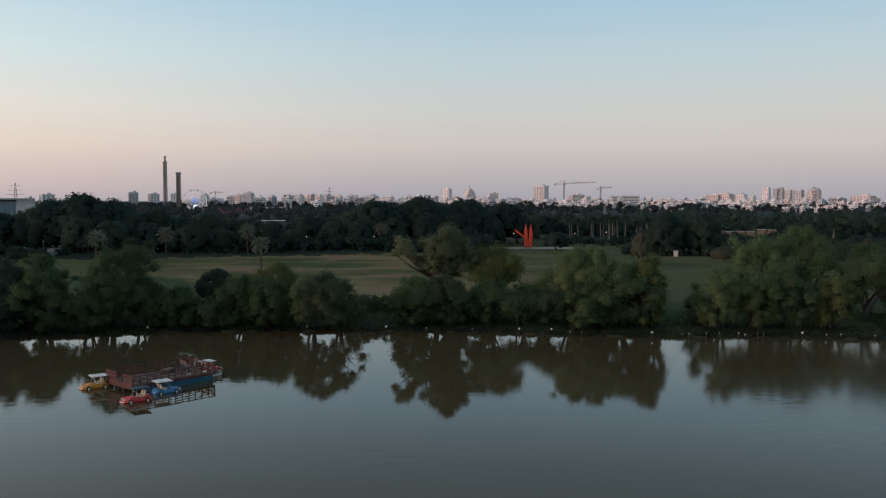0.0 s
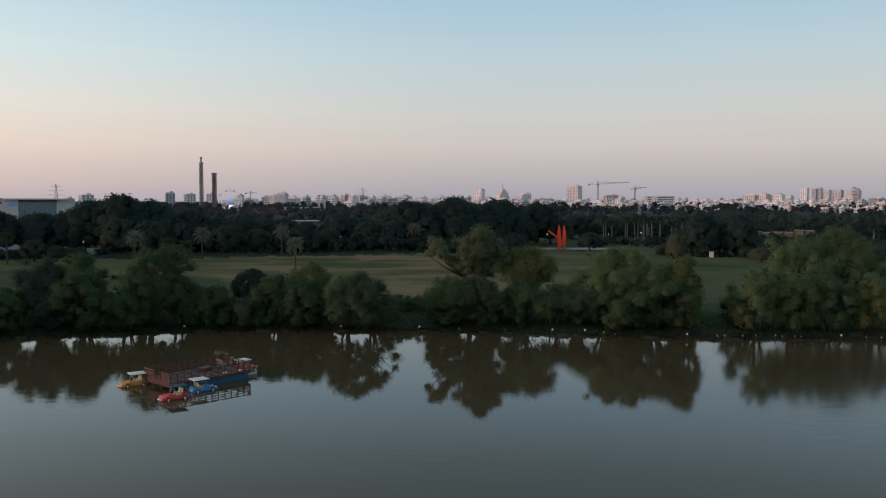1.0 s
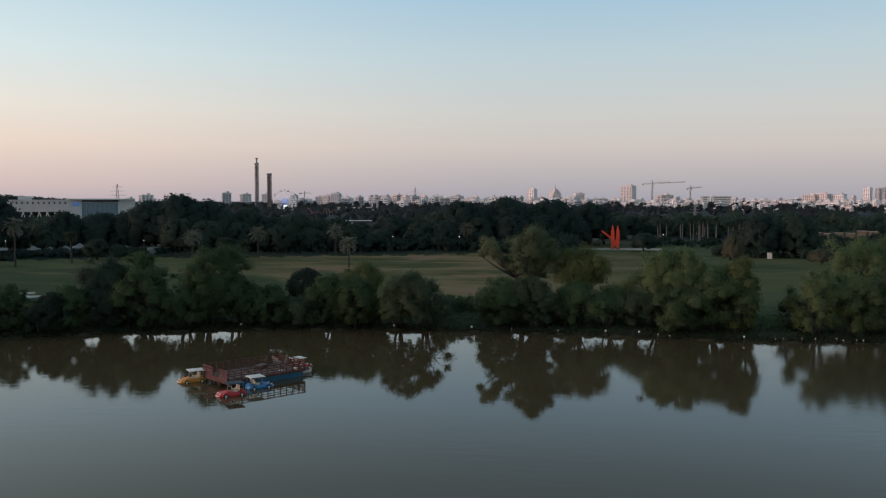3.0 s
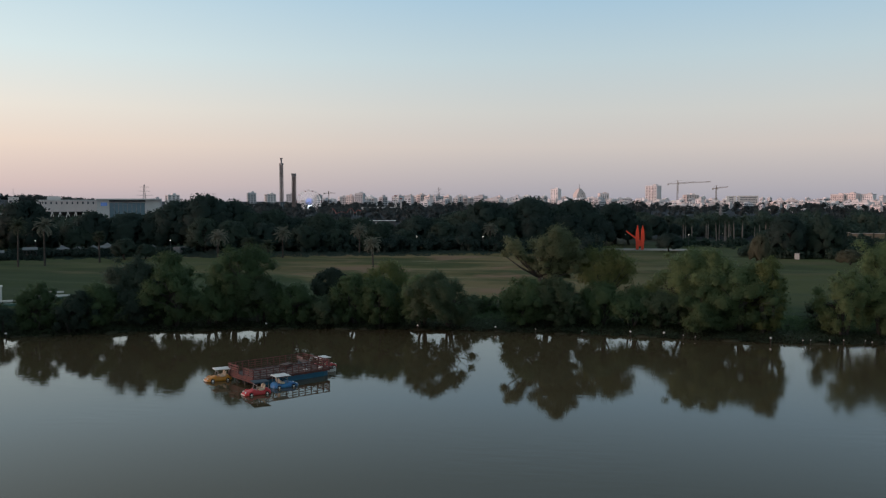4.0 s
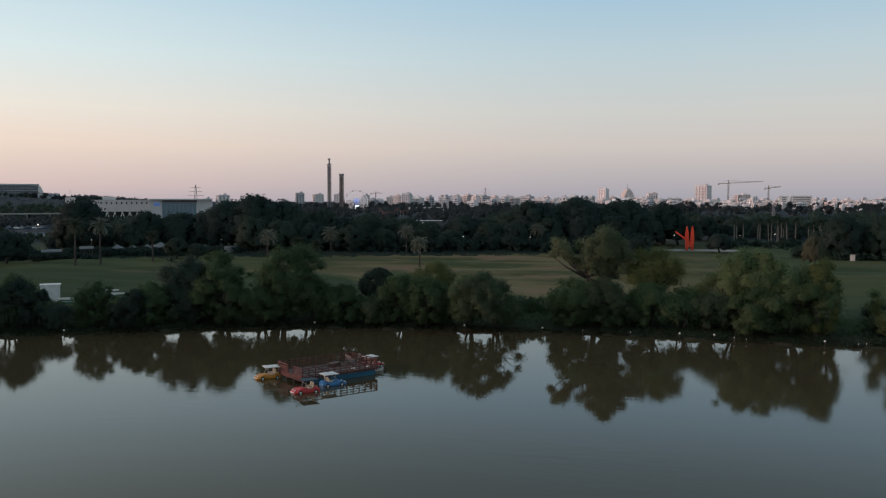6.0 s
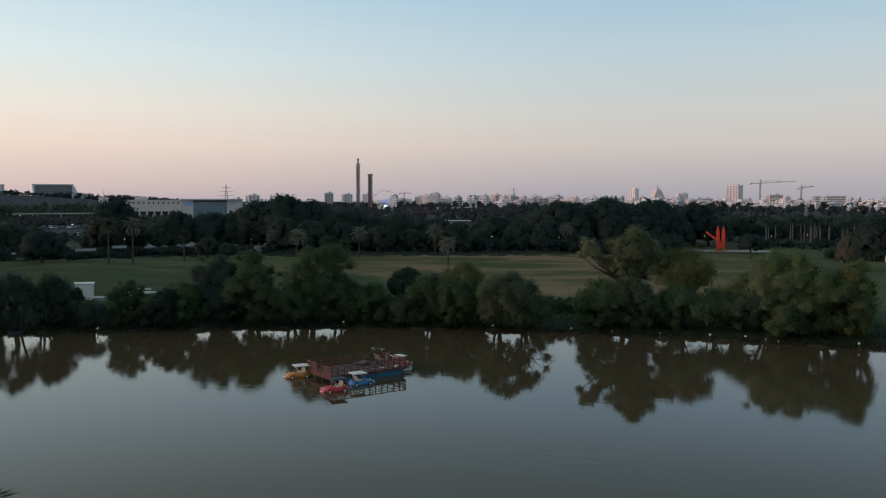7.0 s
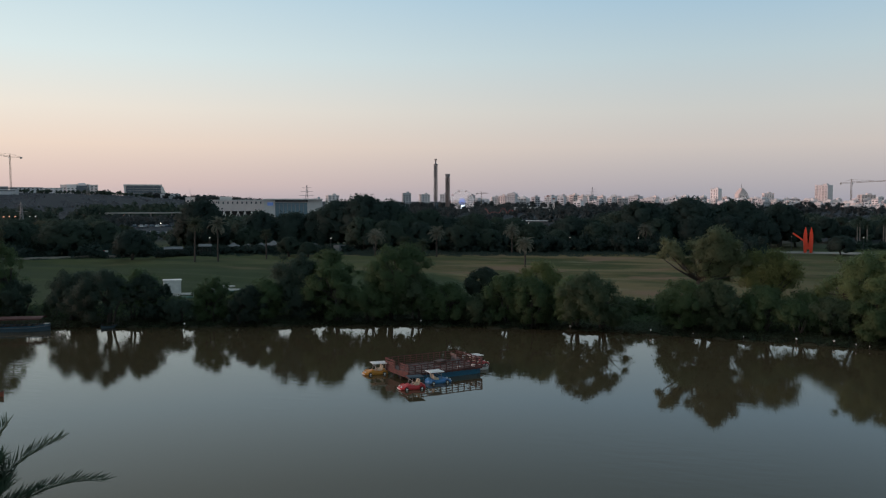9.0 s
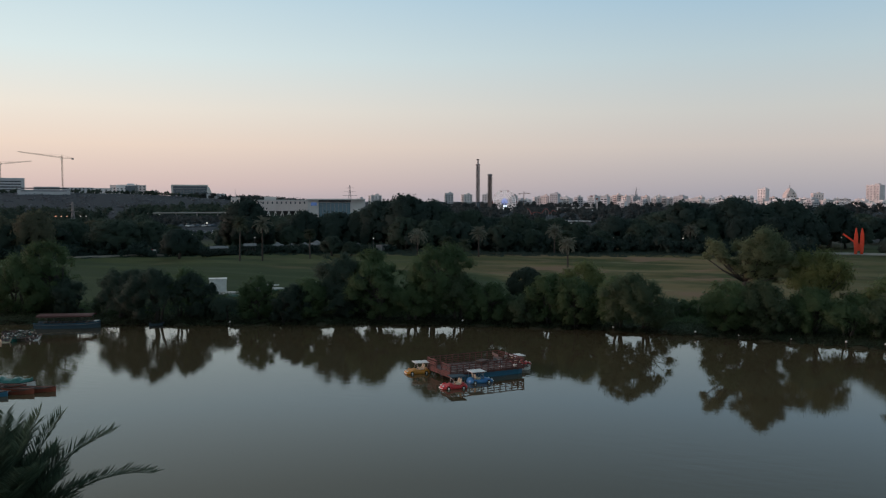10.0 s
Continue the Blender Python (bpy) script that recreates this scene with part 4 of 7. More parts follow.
NAVY = material("dark_teal_canvas", (0.018, 0.045, 0.065), 0.7, scale=2)
RUBBER = material("black_rubber", (0.02, 0.02, 0.022), 0.7, scale=3)
TEAL = material("teal_gelcoat", (0.012, 0.128, 0.110), 0.35, scale=1.5)
ORANGE_HULL = material("orange_brown_hull", (0.24, 0.058, 0.026), 0.5, second=(0.15, 0.040, 0.024), scale=1.2)
GREEN_HULL = material("dull_green_hull", (0.045, 0.115, 0.082), 0.5, second=(0.03, 0.08, 0.06), scale=1.2)
DARK_WOOD = material("dark_wood", (0.05, 0.038, 0.03), 0.8, scale=2)
SCULPT_RED = material("vermilion_painted_steel", (0.72, 0.065, 0.022), 0.45, second=(0.60, 0.05, 0.02), scale=0.8)
LIGHT_BLUE = material("light_blue_hull", (0.040, 0.080, 0.110), 0.5, scale=1.0)
RUST_ROOF = material("red_brown_canopy", (0.085, 0.030, 0.026), 0.7, scale=1.0)
LAMP_GLOW = material("lit_lamp", (0.9, 0.9, 0.9), 0.4, emit=(1.0, 0.93, 0.80, 2.0))
PAVING = material("pale_paving", (0.32, 0.29, 0.25), 0.9, second=(0.24, 0.22, 0.19), scale=0.4)


# ---------------------------------------------------------------- the railed pontoon
def pontoon():
    """A wooden deck on a blue hull, with posts and three rails round it. Local x runs along the long side."""
    t = thing("railed_pontoon", pose(-24.45, 73.3, 0, 0, 0, 48.0), "old red-brown railed pontoon deck on blue hulls", "pontoon")
    L, W, z0, rail = 7.65, 4.45, 0.62, 1.44
    hx, hy = L / 2, W / 2
    for y in (-hy + 0.62, hy - 0.62):
        h = Geo()
        ring = lambda x, s: [(x, y - 0.55 * s, 0.45), (x, y - 0.48 * s, -0.25), (x, y + 0.48 * s, -0.25), (x, y + 0.55 * s, 0.45), (x, y + 0.55 * s, 0.56), (x, y - 0.55 * s, 0.56)]
        h.loft([ring(-hx + 1.2, 0.9), ring(-hx + 1.5, 1.0), ring(hx - 0.5, 1.0), ring(hx + 0.05, 0.55)])
        part("hull", h, BLUE_HULL, t, "blue painted float")
    frame_ = Geo()
    for x in np.linspace(-hx + 0.1, hx - 0.1, 8):
        frame_.box((x, 0, 0.61), (0.10, W - 0.1, 0.11))
    part("under_frame", frame_, DARK_WOOD, t)
    n = 26
    bw = L / n
    proto = None
    for k in range(n):
        if proto is None:
            proto = Geo().box((0, 0, 0), (bw - 0.02, W, 0.045), chamfer=0.008).mesh("deck_board", DECK_WOOD)
        part("deck_board", proto, DECK_WOOD, t, at=pose(-hx + bw * (k + 0.5), 0, z0 - 0.02 + 0.004 * (k % 3)))
    for y in (-hy, hy):
        part("edge_beam", Geo().box((0, y, z0 - 0.03), (L + 0.1, 0.09, 0.20), chamfer=0.01), RAIL_WOOD, t)
    for x in (-hx, hx):
        part("end_beam", Geo().box((x, 0, z0 - 0.03), (0.09, W - 0.1, 0.20), chamfer=0.01), RAIL_WOOD, t)
    posts = [(x, y) for y in (-hy, hy) for x in np.linspace(-hx, hx, 13)] + [(x, y) for x in (-hx, hx) for y in np.linspace(-hy, hy, 6)[1:-1]]
    pm = Geo().box((0, 0, 0), (0.08, 0.08, rail - z0 + 0.20), chamfer=0.012).mesh("post", RAIL_WOOD)
    for x, y in posts:
        part("post", pm, RAIL_WOOD, t, at=pose(x, y, (rail + z0 - 0.14) / 2))
    sag = random.Random(14)
    for z in (0.82, 1.02, 1.22, 1.42):
        for y, s in ((-hy, -1), (hy, 1)):
            part("rail", Geo().box((0, y + s * 0.07, z), (L + 0.16, 0.045, 0.06 if z < 1.4 else 0.08), chamfer=0.01), RAIL_WOOD, t, at=pose(0, 0, sag.uniform(-0.02, 0.02), 0, sag.uniform(-0.3, 0.3), 0))
        for y0, y1 in ((-hy, -0.75), (0.35, hy)):
            part("rail", Geo().box((-hx - 0.07, (y0 + y1) / 2, z), (0.045, y1 - y0, 0.12), chamfer=0.01), RAIL_WOOD, t, at=pose(0, 0, sag.uniform(-0.02, 0.02), sag.uniform(-0.6, 0.6), 0, 0))
        part("rail", Geo().box((hx + 0.07, 0, z), (0.045, W, 0.09), chamfer=0.01), RAIL_WOOD, t, at=pose(0, 0, sag.uniform(-0.02, 0.02), sag.uniform(-0.5, 0.5), 0, 0))
    # boarded apron on the short side
    for k, z in enumerate((0.40, 0.55, 0.70)):
        part("apron_board", Geo().box((-hx - 0.10, 0, z), (0.03, W + 0.1, 0.12), chamfer=0.01), RAIL_WOOD, t)
    for y in (-hy + 0.1, -0.6, 0.8, hy - 0.1):
        part("support_leg", Geo().tube([(-hx + 0.05, y, -0.8), (-hx + 0.05, y, 0.6)], 0.09, 8), DARK_WOOD, t)
    # things lying on the deck
    b = thing("deck_box", t.matrix_basis @ pose(1.2, 0.9, z0 + 0.014, 0, 0, 20), "low dark wooden box lying on the pontoon deck", "box")
    part("body", Geo().box((0, 0, 0.14), (1.1, 0.7, 0.28), chamfer=0.03), DARK_WOOD, b)
    part("lid", Geo().box((0, 0, 0.305), (1.16, 0.76, 0.045), chamfer=0.02), DECK_WOOD, b)
    for x, y, s in ((1.5, -1.95, 0.32), (3.1, -1.9, 0.36)):
        f = thing("white_fender", t.matrix_basis @ pose(x, y, z0 + 0.014), "small dirty white plastic float on the deck", "float", "floats on the pontoon")
        ring = lambda z, r: [(r * math.cos(2 * math.pi * i / 10), r * math.sin(2 * math.pi * i / 10), z) for i in range(10)]
        part("body", Geo().loft([ring(0, s * 0.3), ring(s * 0.2, s * 0.5), ring(s * 0.6, s * 0.5), ring(s * 0.85, s * 0.3)]), WHITE, f, smooth=True)
        part("eye", Geo().tube([(0, 0, s * 0.85), (0, 0, s)], s * 0.12, 6), RUBBER, f)
    s = thing("deck_bench", t.matrix_basis @ pose(2.9, 0.9, z0 + 0.014, 0, 0, 80), "weathered brown bench standing on the pontoon deck", "bench")
    part("seat", Geo().box((0, 0, 0.42), (1.5, 0.42, 0.06), chamfer=0.02), DECK_WOOD, s)
    part("backrest", Geo().box((0, 0.22, 0.70), (1.5, 0.06, 0.24), chamfer=0.02), DECK_WOOD, s)
    for x in (-0.6, 0.6):
        part("leg", Geo().box((x, 0, 0.2), (0.07, 0.40, 0.40)), STEEL, s)


pontoon()


# ---------------------------------------------------------------- pedal boats shaped like little cars
def pedal_boat(x, y, heading, paint, canopy, colour, canopy_word, name="pedal_boat"):
    """A two-seat pedal boat with a rounded bonnet, wings, seats and a flat canopy on four posts. Its bow points along local x."""
    t = thing(name, pose(x, y, 0, 0, 0, heading) @ Matrix.Diagonal((0.83, 0.82, 0.86, 1)), "%s car-shaped pedal boat with %s canopy, moored at the pontoon" % (colour, canopy_word), "pedal boat", "pedal boats at the pontoon")

    def ring(px, w, top, low=-0.14):
        return [(px, -w, 0.10), (px, -w * 0.8, low), (px, w * 0.8, low), (px, w, 0.10), (px, w * 0.96, top * 0.72), (px, w * 0.62, top), (px, -w * 0.62, top), (px, -w * 0.96, top * 0.72)]

    body = Geo().loft([ring(1.50, 0.36, 0.16, 0.02), ring(1.36, 0.56, 0.25), ring(1.00, 0.66, 0.36), ring(0.62, 0.70, 0.43), ring(0.35, 0.72, 0.50), ring(0.20, 0.72, 0.40),
                       ring(-0.75, 0.72, 0.38), ring(-0.85, 0.70, 0.54), ring(-1.15, 0.62, 0.44), ring(-1.30, 0.45, 0.26, 0.0)])
    body_ob = part("hull", body, paint, t, smooth=True)
    for sx in (0.80, -0.80):
        for sy in (-1, 1):
            arch = Geo().loft([[(sx + r * math.cos(a), sy * (0.64 + o), 0.10 + r * math.sin(a)) for r in (0.22, 0.33) for a in ([math.pi * k / 7 for k in range(8)] if r < 0.3 else [math.pi * k / 7 for k in range(7, -1, -1)])] for o in (0.0, 0.13)])
            part("wing", arch, paint, t)
            wh = Geo().tube([(sx, sy * 0.66, 0.09), (sx, sy * 0.78, 0.09)], 0.19, 14)
            w = part("wheel", wh, RUBBER, t)
            part("hub", Geo().tube([(sx, sy * 0.785, 0.09), (sx, sy * 0.80, 0.09)], 0.10, 10), WHITE, w)
    for sy in (-1, 1):
        part("headlight", Geo().tube([(1.22, sy * 0.38, 0.28), (1.36, sy * 0.38, 0.25)], [0.10, 0.085], 10), WHITE, t)
    part("bumper", Geo().tube([(1.34, -0.52, 0.10), (1.55, -0.25, 0.09), (1.55, 0.25, 0.09), (1.34, 0.52, 0.10)], 0.045, 6), WHITE, t)
    for sy in (-0.34, 0.34):
        part("seat", Geo().box((-0.30, sy, 0.46), (0.46, 0.48, 0.14), chamfer=0.06), CREAM, t)
        part("backrest", Geo().loft([[(-0.52, sy - 0.23, 0.45), (-0.52, sy + 0.23, 0.45), (-0.60, sy + 0.23, 0.45), (-0.60, sy - 0.23, 0.45)],
                                     [(-0.66, sy - 0.20, 0.92), (-0.66, sy + 0.20, 0.92), (-0.72, sy + 0.20, 0.92), (-0.72, sy - 0.20, 0.92)]]), CREAM, t)
    part("windscreen", Geo().tube([(0.30, -0.56, 0.50), (0.16, -0.50, 0.86), (0.16, 0.50, 0.86), (0.30, 0.56, 0.50)], 0.028, 6), STEEL, t)
    part("steering_wheel", Geo().disc_ring((0.05, 0.30, 0.66), 0.11, 0.15, 12, 0.03), RUBBER, t)
    for px in (0.22, -0.95):
        for sy in (-0.60, 0.60):
            part("canopy_post", Geo().tube([(px, sy, 0.42), (px - 0.05, sy * 0.98, 1.16)], 0.022, 6), STEEL, t)
    roof = Geo().loft([[(0.50, -0.72, 1.14), (0.50, 0.72, 1.14), (-1.15, 0.72, 1.14), (-1.15, -0.72, 1.14)], [(0.52, -0.74, 1.18), (0.52, 0.74, 1.18), (-1.17, 0.74, 1.18), (-1.17, -0.74, 1.18)],
                       [(0.40, -0.60, 1.23), (0.40, 0.60, 1.23), (-1.05, 0.60, 1.23), (-1.05, -0.60, 1.23)]])
    part("canopy", roof, canopy, t, "flat %s canopy" % canopy_word)
    return t


pedal_boat(-24.25, 66.75, 217, PAINT_RED, NAVY, "red", "dark teal")
pedal_boat(-22.95, 69.7, 43, PAINT_BLUE, WHITE, "blue", "white")
pedal_boat(-21.7, 78.3, 48, PAINT_RED, WHITE, "dark red", "white")
pedal_boat(-29.5, 71.5, 216, PAINT_YELLOW, WHITE, "yellow", "white")


# ---------------------------------------------------------------- posts in the water's edge
def mooring_posts():
    g = "posts along the water's edge"
    rnd = random.Random(3)
    capped = ((-35.35, 101.5), (-16.4, 102.5), (-6.8, 102.4), (9.05, 100.8), (12.9, 100.5), (24.2, 98.1), (41.5, 97.9), (-62.4, 90.0))
    plain = (14.9, 16.2, 27.6, 28.4, 30.4, 31.9, 34.1, 34.9, 36.3, 37.0, 44.0, 45.5, 49.0, 52.0, -2.0, 3.5)
    for x, y in capped:
        t = thing("capped_post", pose(x, y - 0.3, 0, rnd.uniform(-3, 3), rnd.uniform(-3, 3), 0), "short wooden post with a white cap in shallow water", "post", g)
        part("shaft", Geo().tube([(0, 0, -0.9), (0, 0, 0.55)], [0.06, 0.05], 7), DARK_WOOD, t)
        ring = lambda z, r: [(r * math.cos(2 * math.pi * i / 10), r * math.sin(2 * math.pi * i / 10), z) for i in range(10)]
        part("cap", Geo().loft([ring(0.52, 0.07), ring(0.57, 0.12), ring(0.66, 0.12), ring(0.73, 0.06)]), WHITE, t, smooth=True)
    for x in plain:
        y = float(np.interp(x, FX, FY)) - 0.5
        t = thing("thin_post", pose(x, y, 0, rnd.uniform(-5, 5), rnd.uniform(-5, 5), 0), "thin pale post standing in shallow water", "post", g)
        h = rnd.uniform(0.30, 0.55)
        part("shaft", Geo().tube([(0, 0, -0.8), (0, 0, h)], [0.04, 0.035], 6), PARK_BARK, t)
        part("tip", Geo().tube([(0, 0, h), (0, 0, h + 0.14)], [0.045, 0.03], 6), WHITE, t)


mooring_posts()


# ---------------------------------------------------------------- boats to the west
def rowing_boat(x, y, heading, paint, colour, length=4.2, name="rowing_boat", z=0.0, group="rowing boats moored in a row"):
    t = thing(name, pose(x, y, z, 0, 0, heading), "%s open rowing boat moored beside others" % colour, "boat", group)
    outer, inner = [], []
    for s in np.linspace(-1, 1, 9):
        w = 0.62 * (1 - max(0, s) ** 2.4) * (1 - 0.25 * max(0, -s) ** 3) + 0.03
        rise = 0.14 * abs(s) ** 2.5
        px = s * length / 2
        outer.append([(px, -w, 0.30 + rise), (px, -w * 0.75, -0.05), (px, w * 0.75, -0.05), (px, w, 0.30 + rise), (px, w - 0.05 * w / 0.62, 0.30 + rise), (px, w * 0.66, 0.08), (px, -w * 0.66, 0.08), (px, -w + 0.05 * w / 0.62, 0.30 + rise)])
    part("hull", Geo().loft(outer), paint, t)
    for sy in (-1, 1):
        part("lining", Geo().loft([[(r[3][0], sy * r[3][1] * 0.895, r[3][2] - 0.02), (r[3][0], sy * r[3][1] * 0.65, 0.095), (r[3][0], sy * r[3][1] * 0.62, 0.095), (r[3][0], sy * r[3][1] * 0.865, r[3][2] - 0.02)] for r in outer[:-1]]), DARK_WOOD, t, "dark inner lining")
    for s in (-0.55, 0.0, 0.5):
        w = 0.50 * (1 - max(0, s) ** 2.4)
        part("thwart", Geo().box((s * length / 2, 0, 0.22), (0.24, 2 * w, 0.04)), DECK_WOOD, t)
    part("gunwale", Geo().tube([(r[0][0], r[0][1], r[0][2] + 0.01) for r in outer], 0.03, 5), DARK_WOOD, t)
    part("gunwale", Geo().tube([(r[3][0], r[3][1], r[3][2] + 0.01) for r in outer], 0.03, 5), DARK_WOOD, t)
    return t


rowing_boat(-20.8, 76.6, 30, WHITE, "small white", 1.4, "dinghy", group="boats at the pontoon")
rowing_boat(-56.93, 52.99, 22, ORANGE_HULL, "orange-brown")
rowing_boat(-57.96, 51.71, 22, ORANGE_HULL, "dull orange")
rowing_boat(-58.98, 50.38, 22, BLUE_HULL, "dark blue", 3.6)
rowing_boat(-59.8, 52.63, 24, ORANGE_HULL, "rust-orange")
rowing_boat(-61.03, 51.2, 20, LIGHT_BLUE, "faded light blue")
covered = rowing_boat(-59.9, 54.27, 20, WHITE, "white, teal-covered", 3.4, "covered_boat")
rings = []
for q in np.linspace(-1, 1, 11):
    wide = 0.60 * (1 - max(0, q) ** 2.4) + 0.05
    lift = 0.16 + 0.10 * math.sin(q * 7.0 + 1) + 0.06 * math.sin(q * 13)
    rings.append([(q * 1.5, -wide, 0.34), (q * 1.5, -wide * 0.7, 0.42 + lift), (q * 1.5, 0, 0.50 + lift), (q * 1.5, wide * 0.7, 0.40 + lift), (q * 1.5, wide, 0.34)])
part("cover", Geo().loft(rings), TEAL, covered, "sagging teal tarpaulin cover")
pedal_boat(-61.64, 53.45, 20, PAINT_RED, NAVY, "red", "dark", "red_pedal_boat")
rnd = random.Random(11)
for k in range(17):
    paint, word = ((WHITE, "white"), (DARK_WOOD, "dark"), (CREAM, "cream"), (GREEN_HULL, "green"), (DECK_WOOD, "weathered brown"), (TEAL, "teal"), (WHITE, "chalky white"))[k % 7]
    rowing_boat(*polar(-46.55 - 0.10 * k, 106.6 + (k * 5 % 4) * 1.7), 137 + rnd.uniform(-55, 55), paint, word, rnd.uniform(1.5, 2.2), "small_rowing_boat", 0.0, "small boats moored near the far bank")
rowing_boat(*polar(-39.40, 113.2), 38, LIGHT_BLUE, "faded grey-blue", 1.9, "shaded_rowing_boat", 0.0, "small boats moored near the far bank")


def tour_boat():
    t = thing("tour_boat", pose(-80.85, 81.9, 0, 0, 0, 27.6) @ Matrix.Diagonal((0.93, 0.93, 0.78, 1)), "light blue covered river tour boat with red-brown roof", "boat")
    rings = []
    for s in np.linspace(-1, 1, 11):
        w = 1.25 * (1 - max(0, (s - 0.45) / 0.55) ** 2 * 0.92) * (1 - 0.2 * max(0, (-s - 0.6) / 0.4))
        top = 0.85 + 0.22 * max(0, s) ** 3 + 0.06 * max(0, -s) ** 3
        x = s * 4.15
        rings.append([(x, -w, top), (x, -w * 0.85, -0.2), (x, w * 0.85, -0.2), (x, w, top), (x, w - 0.08, top), (x, w * 0.8, 0.3), (x, -w * 0.8, 0.3), (x, -w + 0.08, top)])
    part("hull", Geo().loft(rings), LIGHT_BLUE, t)
    for i in (0, 3):
        part("rubbing_strake", Geo().tube([(r[i][0], r[i][1] * 1.01, r[i][2] - 0.06) for r in rings], 0.05, 6), BLUE_HULL, t, "dark blue rubbing strake")
        part("stripe", Geo().tube([(r[i][0], r[i][1] * 0.975, r[i][2] - 0.24) for r in rings], 0.05, 6), STEEL, t, "pale hull stripe")
    for x in np.linspace(-3.3, 3.0, 8):
        for y in (-1.08, 1.08):
            part("roof_post", Geo().tube([(x, y, 0.8), (x, y, 2.08)], 0.030, 6), DARK_STEEL, t)
    roof = Geo()
    roof.loft([[(-3.7, y, 2.06 + 0.16 * (1 - (y / 1.3) ** 2)) for y in np.linspace(-1.3, 1.3, 7)] + [(-3.7, y, 2.00 + 0.16 * (1 - (y / 1.3) ** 2)) for y in np.linspace(1.3, -1.3, 7)],
               [(3.4, y, 2.06 + 0.16 * (1 - (y / 1.3) ** 2)) for y in np.linspace(-1.3, 1.3, 7)] + [(3.4, y, 2.00 + 0.16 * (1 - (y / 1.3) ** 2)) for y in np.linspace(1.3, -1.3, 7)]])
    part("roof", roof, RUST_ROOF, t, "red-brown canvas roof")
    for y in (-1.3, 1.3):
        part("valance", Geo().box((-0.15, y, 1.95), (7.1, 0.03, 0.22)), RUST_ROOF, t)
    for x in np.linspace(-3.0, 2.4, 7):
        part("bench", Geo().box((x, 0, 0.62), (0.35, 1.7, 0.5)), DARK_WOOD, t)
    part("bow_board", Geo().box((3.7, 0, 1.08), (0.6, 0.9, 0.06)), WHITE, t)


tour_boat()


# ---------------------------------------------------------------- palms
def frond(direction, length, rise, droop, leaflets, leaf_len, mat, rng, width=0.035):
    """One feather leaf: an arching midrib with leaflets on both sides, set in a shallow V."""
    d = Vector((math.cos(direction), math.sin(direction), 0))
    pts = []
    for s in np.linspace(0, 1, 13):
        a = rise - droop * s * s
        if s == 0:
            p = Vector((0, 0, 0))
        else:
            p = p + (d * math.cos(a) + Vector((0, 0, 1)) * math.sin(a)) * (length / 12)
        pts.append(p.copy())
    g = Geo().tube(pts, [0.035 * (1 - 0.85 * s) for s in np.linspace(0, 1, 13)], 5)
    for k in range(leaflets):
        s = 0.16 + 0.84 * k / (leaflets - 1)
        i = min(11, int(s * 12))
        f = s * 12 - i
        p = pts[i].lerp(pts[i + 1], f)
        axis = (pts[i + 1] - pts[i]).normalized()
        side = axis.cross(Vector((0, 0, 1))).normalized()
        up = side.cross(axis)
        ll = leaf_len * (0.62 + 0.5 * math.sin(math.pi * min(1, 0.2 + 0.66 * s))) * rng.uniform(0.85, 1.1)
        for sg in (-1, 1):
            w = (axis * (0.55 + 0.40 * s) + side * sg * (1.0 - 0.30 * s) + up * rng.uniform(0.25, 0.75)).normalized()
            q = p + w * ll - Vector((0, 0, 1)) * ll * rng.uniform(0.05, 0.22)
            m = p.lerp(q, 0.45)
            e = axis * width * 0.5
            h = up * width * 0.35
            g.add([p, m - e + h, q, m + e + h], [(0, 1, 2, 3)])
    return g


